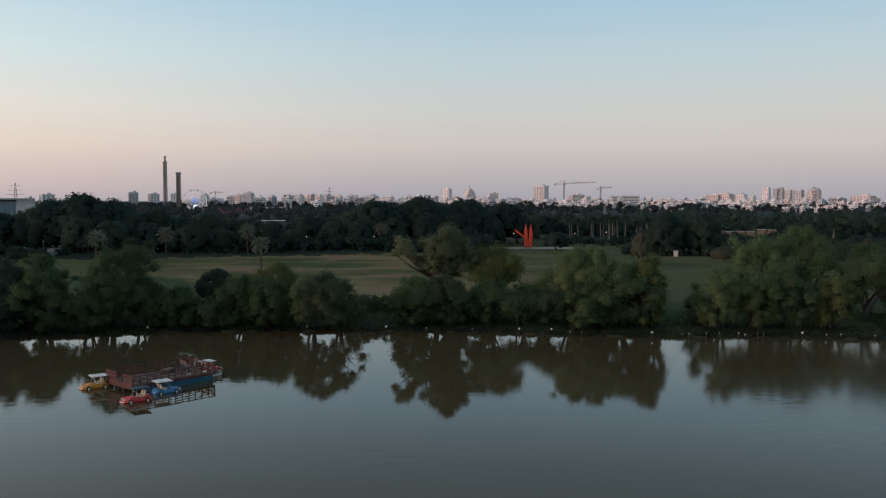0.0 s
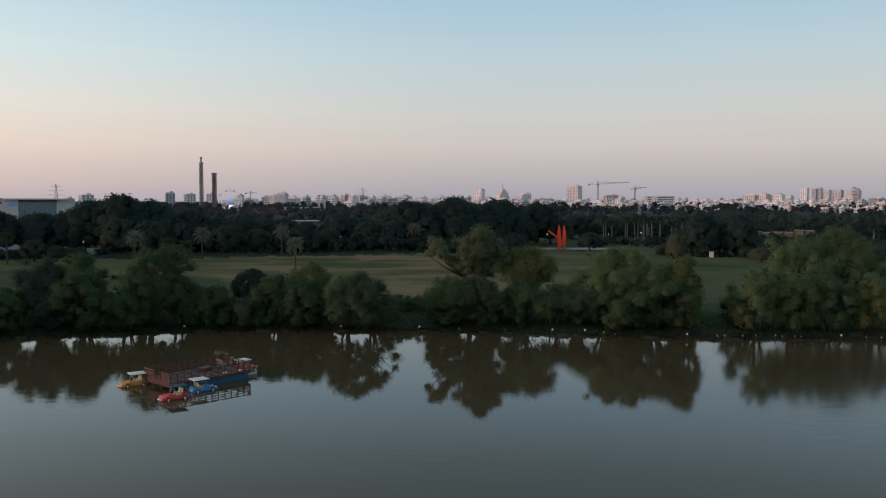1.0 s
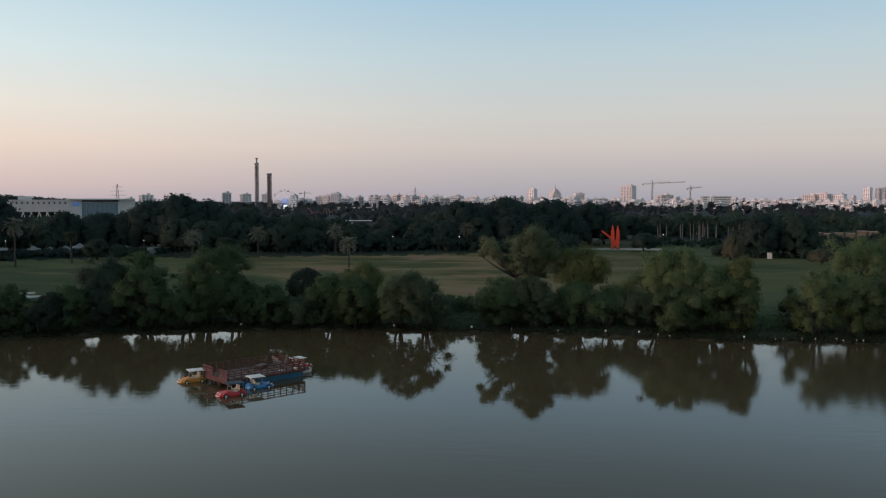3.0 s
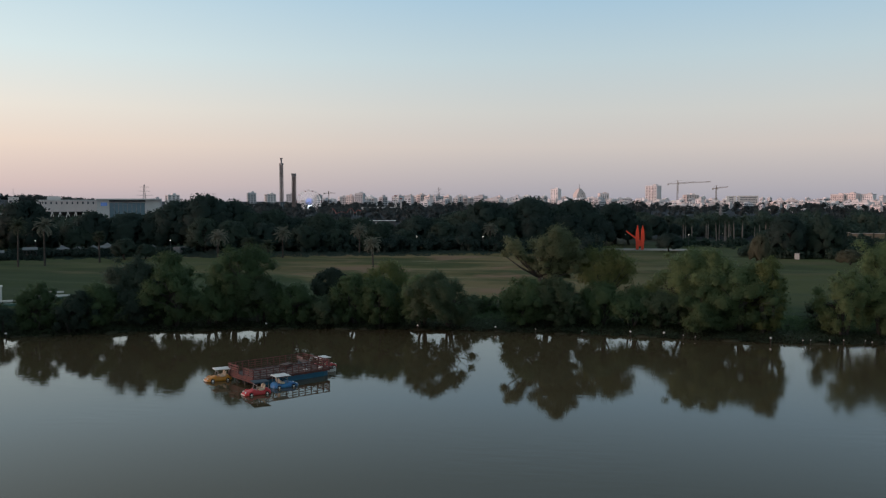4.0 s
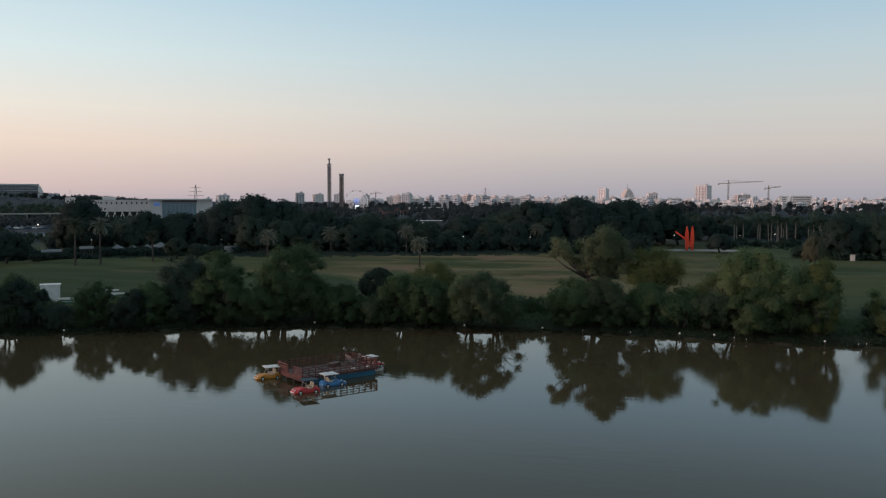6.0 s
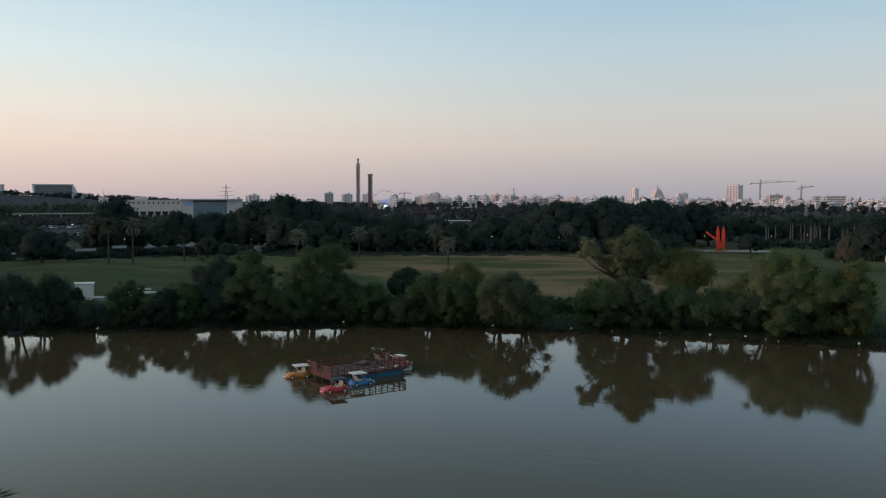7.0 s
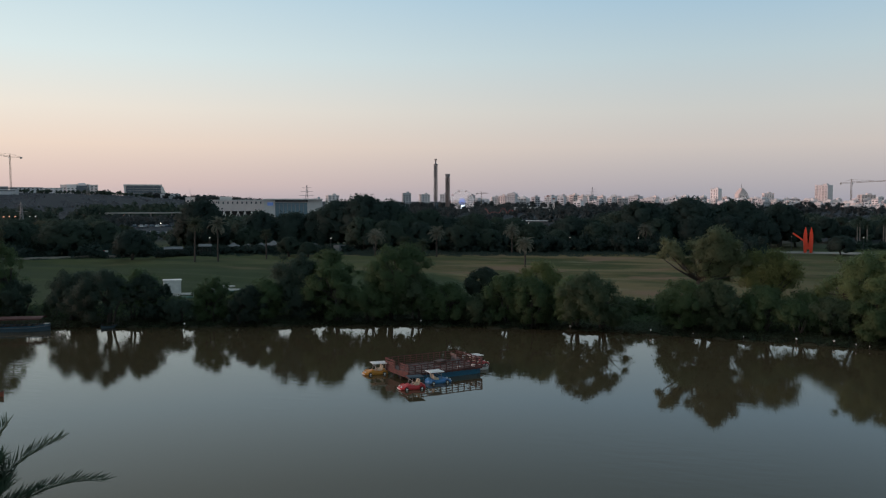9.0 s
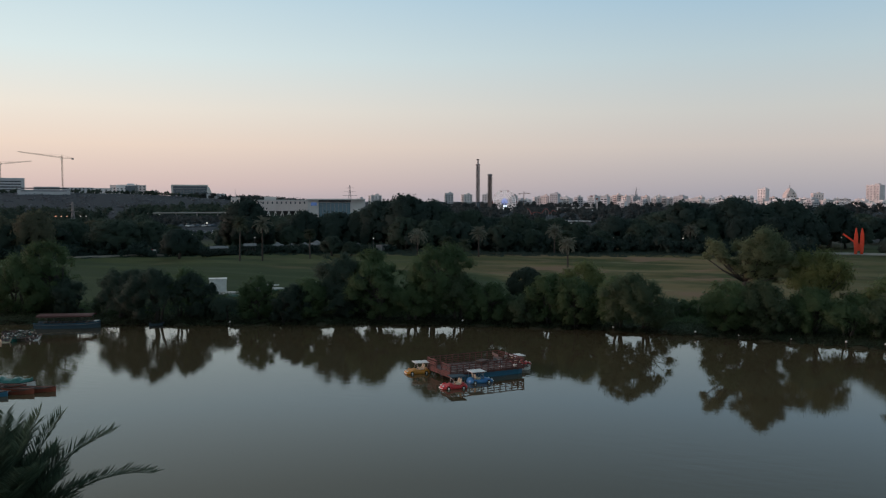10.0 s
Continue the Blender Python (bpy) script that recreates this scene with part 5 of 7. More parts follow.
def near_palm():
    x, y, top = -15.18, 12.24, 8.57
    base = gz(x, y)
    t = thing("date_palm", pose(x, y, base), "large green date palm on the near bank", "palm tree")
    h = top - base
    tr = Geo()
    zs = np.linspace(-0.3, h, 34)
    tr.tube([(0.05 * math.sin(z * 0.6), 0.03 * math.cos(z * 0.8), z) for z in zs], [0.27 + (0.05 if i % 2 else 0.0) + 0.10 * max(0, 1 - z) for i, z in enumerate(zs)], 12)
    part("trunk", tr, PALM_BARK, t)
    boot = Geo()
    rng = np.random.default_rng(9)
    for k in range(46):
        a, z = k * 2.4, h - 1.5 + 1.5 * k / 46
        c, s = math.cos(a), math.sin(a)
        boot.beam((0.24 * c, 0.24 * s, z), (0.48 * c, 0.48 * s, z + 0.32), 0.12, 0.05)
    part("leaf_bases", boot, PALM_BARK, t, "stubs of old cut leaves")
    right = math.atan2(0.72, 0.69)
    # direction about the crown, steepness of the first part, arching, length
    rows = [(right, 0.74, 0.95, 3.55), (right + 0.1, 1.06, 0.78, 3.35), (right + 0.02, 0.80, 0.55, 2.3), (right + 0.35, 1.22, 0.35, 3.05), (right - 0.4, 1.38, 0.32, 3.15), (right + 1.2, 1.46, 0.25, 2.9),
            (right + 2.2, 1.45, 0.3, 2.95), (right + 2.9, 1.36, 0.4, 3.0), (right + 3.3, 1.18, 0.6, 3.1), (right - 1.6, 1.40, 0.4, 2.9), (right + 1.7, 1.25, 0.6, 2.9), (right - 1.2, 1.15, 0.7, 2.8), (right + 2.5, 1.0, 0.8, 3.1)]
    for k in range(20):
        side = math.pi / 2 if k % 2 else -math.pi / 2
        rows.append((right + side + rng.uniform(-0.7, 0.7), rng.uniform(0.95, 1.45), rng.uniform(0.3, 0.7), rng.uniform(2.4, 2.9)))
    for k in range(22):
        rows.append((right + rng.uniform(-1.4, 1.4), rng.uniform(0.8, 1.42), rng.uniform(0.25, 0.6), rng.uniform(1.7, 2.5)))
    for k in range(12):
        rows.append((right + rng.uniform(-0.6, 0.6), rng.uniform(0.55, 1.1), rng.uniform(0.3, 0.6), rng.uniform(1.3, 1.9)))
    for k in range(30):
        a = right + 0.7 + k * 2.399
        facing = math.cos(a - right) > 0.25
        rows.append((a, rng.uniform(-0.35, 0.25) if facing else rng.uniform(0.2, 1.2), rng.uniform(0.5, 1.0), rng.uniform(2.3, 3.0)))
    for k in range(20):
        rows.append((right + math.pi * 0.5 + rng.uniform(-1.2, 1.6), rng.uniform(1.22, 1.5), rng.uniform(0.15, 0.4), rng.uniform(1.9, 2.45)))
    for a, rise, droop, length in rows:
        part("frond", frond(a, length, rise, droop, 84, 0.47, NEAR_PALM, rng, 0.040), NEAR_PALM, t, at=pose(0, 0, h))


near_palm()


def park_palm(x, y, top, seed, dry=False, spread=2.6, name="park_palm"):
    base = gz(x, y)
    h = top - base - 1.0
    rng = np.random.default_rng(seed)
    t = thing(name, pose(x, y, base, 0, 0, rng.uniform(0, 360)), "%s palm on the meadow's far edge" % ("dark-crowned, pale-stemmed" if name == "grove_palm" else "dusty grey-green" if dry else "grey-green feathery"), "palm tree", "palms along the meadow")
    tr = Geo()
    zs = np.linspace(-0.3, h, 9)
    lean = rng.normal() * 0.03
    tr.tube([(lean * z, 0, z) for z in zs], [0.19 - 0.05 * z / h + (0.03 if i % 2 else 0) for i, z in enumerate(zs)], 9)
    part("trunk", tr, PALE_BARK if name == "grove_palm" else PARK_BARK, t)
    g = Geo()
    spread *= 0.86
    fronds = 26 if name == "grove_palm" else 44
    for k in range(fronds):
        f = frond(k * 2.399, spread * rng.uniform(0.8, 1.1), 1.35 - 2.0 * (k / fronds) + rng.normal() * 0.12, rng.uniform(0.6, 1.4), 22, 0.5, None, rng, 0.10)
        n = len(g.v)
        g.v += [(p[0] + lean * h, p[1], p[2] + h) for p in f.v]
        g.f += [tuple(i + n for i in q) for q in f.f]
    part("crown", g, LEAF_WOOD if name == "grove_palm" else PALM_DRY if dry else PALM_LEAF, t)
    return t


for k, (x, y, top, dry, spread) in enumerate(((-109.5, 162.5, 11.5, 0, 2.6), (-105.8, 166, 11.3, 1, 2.7), (-102.5, 182, 8.6, 0, 1.7), (-77.1, 189, 8.2, 1, 2.7), (-71.9, 195.3, 6.6, 0, 2.3), (-66.8, 194, 6.0, 0, 2.2),
                                              (-64.75, 198.8, 8.6, 1, 2.7), (-49, 213, 8.8, 1, 2.8), (-46.2, 215, 7.6, 0, 2.5), (-38.3, 179, 7.4, 1, 2.5), (-16.4, 224, 9.2, 1, 2.6))):
    park_palm(x, y, top, 500 + k, bool(dry), spread)


# ---------------------------------------------------------------- meadow edge: sculpture, plaza, huts, lamps
def sculpture():
    t = thing("red_sculpture", pose(23.9, 238.5, 2.0, 0, 0, 0), "tall vermilion steel sculpture of two blades and a slanting arm", "sculpture")
    for x in (-0.70, 0.70):
        rings = []
        for z, w in ((0.0, 0.30), (1.6, 0.40), (3.4, 0.50), (5.2, 0.40), (6.4, 0.16), (6.9, 0.03)):
            rings.append([(x - w, -0.35, z), (x + w, -0.35, z), (x + w, 0.35, z), (x - w, 0.35, z)])
        part("blade", Geo().loft(rings), SCULPT_RED, t)
    part("arm", Geo().beam((-0.9, 0, 3.2), (-3.7, 0, 5.3), 0.42, 0.42), SCULPT_RED, t)
    part("link", Geo().box((0, 0, 2.0), (0.9, 0.4, 1.8)), SCULPT_RED, t)
    part("plinth", Geo().box((0, 0, 0.1), (3.6, 2.2, 0.3), chamfer=0.1), CONCRETE, t, "low concrete plinth")


sculpture()


def slab(name, cx, cy, sx, sy, rz, mat, label, category, z=None, th=0.12):
    zz = gz(cx, cy) if z is None else z
    return tagged(part(name, Geo().box((0, 0, th / 2 - 0.3), (sx, sy, th + 0.6), chamfer=0.4), mat, at=pose(cx, cy, zz + 0.10, 0, 0, rz)), label, category, kind="structure")


slab("pavement_plaza", 25, 239.5, 29, 9, -2, PAVING, "pale paved plaza round the red sculpture", "pavement", 2.0, 0.15)
slab("path_west", -145.9, 165.2, 34.8, 1.6, 50.7, PAVING, "pale footpath along the meadow's west edge", "path", 2.18)


CREAM_WALL = material("pale_plaster", (0.56, 0.54, 0.50), 0.85, second=(0.46, 0.44, 0.41), scale=1.5)


def hut(name, x, y, w, d, h, rz, wall, label, roof=CONCRETE, window=True):
    t = thing(name, pose(x, y, gz(x, y), 0, 0, rz), label, "hut")
    part("cabin", Geo().box((0, 0, h / 2 - 0.1), (w, d, h + 0.2), chamfer=0.02), wall, t)
    part("roof", Geo().box((0, 0, h + 0.06), (w + 0.2, d + 0.2, 0.12)), roof, t)
    if window:
        part("window", Geo().box((w * 0.2, -d / 2 - 0.01, h * 0.6), (w * 0.22, 0.04, h * 0.25)), DARK_STEEL, t)
        part("door", Geo().box((-w * 0.22, -d / 2 - 0.01, h * 0.42), (0.8, 0.04, h * 0.8)), WHITE, t)
    return t


hut("white_kiosk", -79.4, 111.4, 2.6, 2.0, 2.3, 35, WHITE, "small plain white kiosk among shrubs on the bank", WHITE, window=False)
hut("white_hut", 56.6, 206.6, 1.0, 1.0, 1.3, -12, CREAM_WALL, "small white service hut at the meadow's edge", window=False)
hut("stone_block", 12.6, 237.5, 1.2, 1.0, 0.9, 0, CONCRETE, "low pale stone block beside the plaza", window=False)


def stored_boats():
    """Upturned boats on low trestles on the grass, with pale and green hulls."""
    for x, y, green in ((-75.2, 119.0, 0), (-74.6, 116.3, 0), (-72.1, 113.5, 1), (-71.9, 110.9, 1), (-75.6, 109.5, 0), (-73.1, 106.1, 1), (-72.5, 116.1, 0)):
        t = thing("stored_boat", pose(x, y, gz(x, y) + 0.02, 0, 0, 33 + 4 * green), "%s upturned boat stored on trestles on the grass" % ("green" if green else "white"), "boat", "boats stored on the grass")
        rings = []
        for s in np.linspace(-1, 1, 7):
            w = 0.42 * (1 - abs(s) ** 2.6) + 0.04
            rings.append([(s * 1.9, -w, 0.5), (s * 1.9, -w * 0.7, 0.74), (s * 1.9, w * 0.7, 0.74), (s * 1.9, w, 0.5)])
        part("hull", Geo().loft(rings), GREEN_HULL if green else CREAM_WALL, t)
        for x in (-0.9, 0.9):
            part("trestle", Geo().box((x, 0, 0.25), (0.12, 0.9, 0.52)), DARK_WOOD, t)


stored_boats()


def street_lamp(x, y, h=4.0, lit=True, size=0.085):
    t = thing("street_lamp", pose(x, y, gz(x, y)), "slim dark park lamp with a lit white globe" if lit else "slim dark park lamp post", "street lamp", "park lamps")
    part("pole", Geo().tube([(0, 0, -0.2), (0, 0, h)], [0.07, 0.045], 7), DARK_STEEL, t)
    part("base", Geo().tube([(0, 0, -0.1), (0, 0, 0.5)], [0.13, 0.10], 8), DARK_STEEL, t)
    ring = lambda z, r: [(r * math.cos(2 * math.pi * i / 10), r * math.sin(2 * math.pi * i / 10), z) for i in range(10)]
    part("globe", Geo().loft([ring(h, size * 0.4), ring(h + size * 0.4, size), ring(h + size * 1.1, size), ring(h + size * 1.6, size * 0.4)]), LAMP_GLOW if lit else WHITE, t, smooth=True)


for x, y in ((-62.2, 219), (-46.0, 220.5), (-35.4, 221), (-17.9, 221), (-2.0, 222), (13.5, 236), (20.3, 244), (39.0, 252), (49.5, 258), (-84, 205), (-92, 196), (-122, 188), (-141, 178), (-150, 200),
             (-112, 210), (-131, 230), (75, 300), (70, 290)):
    street_lamp(x, y)


# pale canvas and paint, with the shade under the trees put into the colour
CANVAS = material("shaded_white_canvas", (0.17, 0.18, 0.185), 0.8, second=(0.10, 0.11, 0.115), scale=0.3)


def pavilion(x, y, w, d, h, rz, label, mat=WHITE):
    t = thing("market_pavilion", pose(x, y, gz(x, y), 0, 0, rz), label, "pavilion", "low pavilions in the trees")
    roof = [[(sx * w / 2, -d / 2, h), (sx * w / 2, 0, h + 0.5), (sx * w / 2, d / 2, h), (sx * w / 2, d / 2, h - 0.15), (sx * w / 2, 0, h + 0.4), (sx * w / 2, -d / 2, h - 0.15)] for sx in (-1, 1)]
    part("roof", Geo().loft(roof), mat, t)
    for px in np.linspace(-w / 2 + 0.3, w / 2 - 0.3, 5):
        for py in (-d / 2 + 0.2, d / 2 - 0.2):
            part("post", Geo().tube([(px, py, -0.2), (px, py, h - 0.1)], 0.045, 6), DARK_STEEL, t)
    part("counter", Geo().box((0, d / 2 - 0.8, 0.5), (w * 0.8, 0.6, 1.1)), DARK_WOOD, t)


pavilion(-124.3, 175.8, 4.4, 3.0, 1.9, 35, "flat pale-roofed market pavilion beside the footpath", CANVAS)
pavilion(-121.2, 184.6, 3.2, 3, 2.3, 34, "open pavilion under dark trees, pale roof darkened for shade", CANVAS)


def tent(az, d, w, h, rz):
    """A sagging canvas marquee: four posts, a peaked roof that dips between peak and eaves."""
    x, y = polar(az, d)
    t = thing("canvas_tent", pose(x, y, gz(x, y), 0, 0, rz), "pale canvas tent with a sagging peaked roof, darkened for shade", "tent", "canvas tents under the trees")
    rings = []
    for f, z in ((1.0, h * 0.62), (1.0, h * 0.70), (0.55, h * 0.78), (0.22, h * 0.92), (0.03, h)):
        q = w / 2 * f
        rings.append([(-q, -q, z), (0, -q, z - 0.12 * f), (q, -q, z), (q, 0, z - 0.12 * f), (q, q, z), (0, q, z - 0.12 * f), (-q, q, z), (-q, 0, z - 0.12 * f)])
    part("canopy", Geo().loft(rings), CANVAS, t)
    for px in (-1, 1):
        for py in (-1, 1):
            part("post", Geo().tube([(px * w * 0.48, py * w * 0.48, -0.2), (px * w * 0.48, py * w * 0.48, h * 0.64)], 0.05, 6), STEEL, t)
    part("side_curtain", Geo().box((0, w * 0.47, h * 0.34), (w * 0.92, 0.05, h * 0.62)), CANVAS, t)


for az, d, w, h, rz in ((-31.5, 227, 3.2, 2.7, 30), (-30.6, 229, 3.6, 2.3, 24), (-29.7, 229, 3.4, 2.6, 33), (-28.9, 226, 4.4, 3.3, 28), (-26.2, 232, 3.0, 2.4, 20)):
    tent(az, d, w, h, rz)


def stall(x, y, paint, label):
    """A narrow market stall: frame, banner and counter."""
    t = thing("market_stall", pose(x, y, gz(x, y), 0, 0, 40), label, "stall", "market stalls by the footpath")
    for px in (-0.5, 0.5):
        part("post", Geo().tube([(px, 0, -0.1), (px, 0, 2.0)], 0.035, 6), STEEL, t)
    part("banner", Geo().box((0, -0.03, 1.7), (0.8, 0.03, 0.4)), paint, t)
    part("counter", Geo().box((0, -0.2, 0.45), (1.0, 0.5, 0.9), chamfer=0.03), DARK_WOOD, t)


for k, (x, y) in enumerate(((-142.2, 170.6), (-141.2, 172.2), (-140.3, 171.6), (-139.2, 173.4), (-126.9, 180.4))):
    stall(x, y, (WHITE, PAINT_RED, WHITE, CANVAS, WHITE)[k], "small market stall with a %s banner" % ("white", "red", "white", "grey", "white")[k])


def van(x, y, rz, paint, label):
    t = thing("parked_van", pose(x, y, gz(x, y), 0, 0, rz), label, "van", "vehicles parked by the trees")
    side = [(2.3, 0.45), (2.3, 1.0), (1.6, 1.25), (1.05, 1.95), (-2.3, 2.0), (-2.35, 0.45)]
    part("body", Geo().loft([[(x_, -0.9, z) for x_, z in side], [(x_, 0.9, z) for x_, z in side]]), paint, t)
    part("windscreen", Geo().beam((1.62, 0, 1.30), (1.12, 0, 1.90), 1.5, 0.06), DARK_STEEL, t)
    for sy in (-0.92, 0.92):
        part("side_window", Geo().box((0.35, sy, 1.5), (1.1, 0.03, 0.5)), DARK_STEEL, t)
        for sx in (-1.45, 1.45):
            w = part("wheel", Geo().tube([(sx, sy * 0.84, 0.33), (sx, sy * 1.02, 0.33)], 0.33, 12), RUBBER, t)
            part("rim", Geo().tube([(sx, sy * 1.025, 0.33), (sx, sy * 1.035, 0.33)], 0.18, 10), STEEL, w)


van(-92.5, 203.5, 80, CANVAS, "white van parked under dark trees, colour darkened for shade")


def parked_car(x, y, rz, paint, word):
    """A saloon or hatchback, with cabin glass, wheels and lights."""
    label = "%s car parked in a row beyond the trees" % word
    t = thing("parked_car", pose(x, y, gz(x, y), 0, 0, rz), label, "car", "cars in the park's car park")
    side = [(2.1, 0.35), (2.1, 0.75), (1.0, 0.92), (-1.9, 0.95), (-2.1, 0.8), (-2.1, 0.35)]
    part("body", Geo().loft([[(a, -0.85, z) for a, z in side], [(a, 0.85, z) for a, z in side]]), paint, t)
    cab = [(0.95, 0.9), (0.35, 1.42), (-1.1, 1.45), (-1.8, 0.92)]
    part("cabin_glass", Geo().loft([[(a, -0.72, z) for a, z in cab], [(a, 0.72, z) for a, z in cab]]), GLASS_DARK, t)
    part("roof", Geo().box((-0.4, 0, 1.46), (1.4, 1.35, 0.06)), paint, t)
    for sx in (-1.3, 1.3):
        for sy in (-0.8, 0.8):
            part("wheel", Geo().tube([(sx, sy - 0.1, 0.31), (sx, sy + 0.1, 0.31)], 0.31, 10), RUBBER, t)
    for sy in (-0.6, 0.6):
        part("headlight", Geo().box((2.1, sy, 0.66), (0.06, 0.3, 0.14)), WHITE, t)


GLASS_DARK = material("dark_window_glass", (0.085, 0.095, 0.115), 0.2, spec=0.6, scale=0.5)
rnd_car = random.Random(6)
for k in range(15):
    az = -37.4 + 0.31 * (k % 8) + rnd_car.uniform(-0.08, 0.08)
    d = (352, 440)[k // 8] + rnd_car.uniform(-6, 6)
    paint, word = ((WHITE, "white"), (STEEL, "silver-grey"), (LIGHT_BLUE, "dull blue"))[k % 3]
    parked_car(*polar(az, d), -az + rnd_car.choice((80, 100, 60)), paint, word)
street_lamp(-202.0, 278.7, 4.6, size=0.2)


def signal_light(x, y, z, mat, word):
    t = thing("road_lamp", pose(x, y, gz(x, y)), "%s road lamp on a thin pole below the hill" % word, "street lamp", "road lamps below the hill")
    h = z - gz(x, y)
    part("pole", Geo().tube([(0, 0, -0.3), (0, 0, h)], [0.09, 0.06], 6), DARK_STEEL, t)
    part("lantern", Geo().box((0, -0.2, h), (0.5, 0.4, 0.26), chamfer=0.06), mat, t, "lit lantern")


WARM_LAMP = material("warm_lamp", (0.9, 0.6, 0.4), 0.4, emit=(1.0, 0.36, 0.20, 1.3))
DIM_LAMP = material("dim_white_lamp", (0.8, 0.8, 0.8), 0.4, emit=(1.0, 0.95, 0.85, 0.45))
for x, y, z, warm in ((-292.5, 294.0, 8.3, 1), (-290.9, 295.6, 8.3, 1), (-289.3, 297.2, 8.3, 1), (-284.2, 300.0, 8.3, 0), (-282.6, 301.6, 8.3, 0), (-375.1, 467.3, 5.6, 0), (-369.5, 471.6, 5.6, 1), (-367.4, 473.3, 5.6, 1)):
    signal_light(x, y, z, WARM_LAMP if warm else DIM_LAMP, "orange-lit" if warm else "white-lit")


# ---------------------------------------------------------------- tree belts of the distance
def belt(name, az0, az1, d0, d1, count, size, h0, h1, leaf, seed, label, per=170, spread=0.28, outward=0.15, jitter=0.6):
    rng = np.random.default_rng(seed)
    trees = max(12, count // per)
    az = rng.uniform(az0, az1, trees)
    d = np.sqrt(rng.uniform(d0 * d0, d1 * d1, trees))
    x, y = d * np.sin(np.radians(az)), d * np.cos(np.radians(az))
    g = ground_z(x, y)
    h = rng.uniform(h0, h1, trees)
    clumps = []
    for k in range(trees):
        for j in range(5):
            r = h[k] * rng.uniform(0.22, 0.36)
            clumps.append((x[k] + rng.normal() * h[k] * spread, y[k] + rng.normal() * h[k] * spread, g[k] + max(r * 0.6, h[k] * rng.uniform(0.25, 1.0) - r * 0.9), r))
    p, dd = crown_points(rng, clumps, int(count * 1.7))
    c = np.array(clumps)
    face = lambda q, way: (way * 0.75 + np.array((0, 0, 0.45))) / np.linalg.norm(way * 0.75 + np.array((0, 0, 0.45)), axis=1, keepdims=True)
    ob = part(name, leaf_mesh(name, p, face(p, dd), size * 0.85, size * 0.6, leaf, rng, 0.0, outward, jitter, 0.8, (c[:, :3], c[:, 3] * 0.60, face)), leaf)
    tagged(ob, label, "woods", kind="stuff")


belt("park_trees_east", 9, 34, 312, 420, 26000, 1.0, 7, 11, LEAF_WOOD, 61, "dark mixed park trees behind the plaza")
belt("park_trees_west", -64, -37.7, 238, 400, 24000, 1.0, 5, 8, LEAF_WOOD, 62, "dark mixed park trees in the west")
belt("park_trees_behind", -34.8, -27, 250, 400, 10000, 1.0, 6, 9, LEAF_WOOD, 72, "dark mixed park trees before the halls")
belt("valley_woods", -64, -39.6, 425, 600, 26000, 1.4, 7, 11, LEAF_WOOD, 77, "dark trees in the valley below the hill")
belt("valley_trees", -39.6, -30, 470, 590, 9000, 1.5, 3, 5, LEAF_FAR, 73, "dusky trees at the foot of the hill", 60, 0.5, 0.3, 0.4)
belt("wall_trees", 16.5, 25, 262, 298, 9000, 0.9, 1.2, 3.9, LEAF_WOOD, 76, "dark shrubs before an ochre wall", 90)
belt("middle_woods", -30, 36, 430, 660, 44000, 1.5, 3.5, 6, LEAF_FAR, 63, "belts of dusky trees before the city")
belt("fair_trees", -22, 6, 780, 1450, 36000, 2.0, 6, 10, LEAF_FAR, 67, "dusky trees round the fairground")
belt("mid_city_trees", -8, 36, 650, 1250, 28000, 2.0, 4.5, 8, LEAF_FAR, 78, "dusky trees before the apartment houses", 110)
belt("grove_shrubs", 8, 14.6, 262, 281, 6000, 0.7, 1.2, 2.6, LEAF_WOOD, 79, "dark shrubs before a palm grove", 80)
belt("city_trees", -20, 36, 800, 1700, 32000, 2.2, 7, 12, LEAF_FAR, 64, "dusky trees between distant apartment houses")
belt("viaduct_woods", -40, -32.5, 614, 730, 9000, 1.7, 5, 8.5, LEAF_WOOD, 80, "dark trees behind the road viaduct", 70)
belt("car_park_shrubs", -37.7, -34.8, 296, 338, 3000, 0.8, 1.4, 3.0, LEAF_WOOD, 81, "dark shrubs before the car park", 60)
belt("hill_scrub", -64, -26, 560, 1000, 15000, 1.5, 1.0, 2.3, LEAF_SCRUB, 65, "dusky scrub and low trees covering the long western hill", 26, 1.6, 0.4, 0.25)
belt("hill_crest_trees", -64, -36.2, 1015, 1080, 16000, 1.7, 2.4, 5.0, LEAF_WOOD, 82, "dark trees along the crest of the western hill", 60)
belt("hill_end_trees", -36.6, -33.2, 1090, 1190, 8000, 1.8, 4.0, 7.5, LEAF_FAR, 83, "dusky trees over the falling end of the hill", 60)
belt("hill_tail_trees", -33.4, -29.6, 1090, 1190, 8000, 1.8, 7.0, 11.0, LEAF_FAR, 84, "dusky trees beyond the exhibition halls", 60)
belt("pavilion_shrubs", -36.4, -32.6, 210.5, 212.5, 3200, 0.4, 1.1, 1.9, LEAF_DARK, 85, "low dark shrubs before the pavilions", 60)
belt("west_edge", -60, -36.5, 218, 234, 14000, 0.8, 2.4, 4.2, LEAF_DARK, 74, "dark undergrowth under the western trees", 90)
belt("fair_front_trees", -20, -7, 720, 900, 12000, 1.7, 5, 8, LEAF_FAR, 75, "dusky trees before the fairground", 90)
belt("dark_hedge", -36, -24, 222, 228, 16000, 0.5, 1.6, 2.6, LEAF_DARK, 68, "dark clipped hedge before the pavilions", 70)
belt("east_scrub", 12, 30, 217, 227, 16000, 0.6, 1.8, 3.6, LEAF_WOOD, 69, "low dark scrub at the meadow's east end", 90)
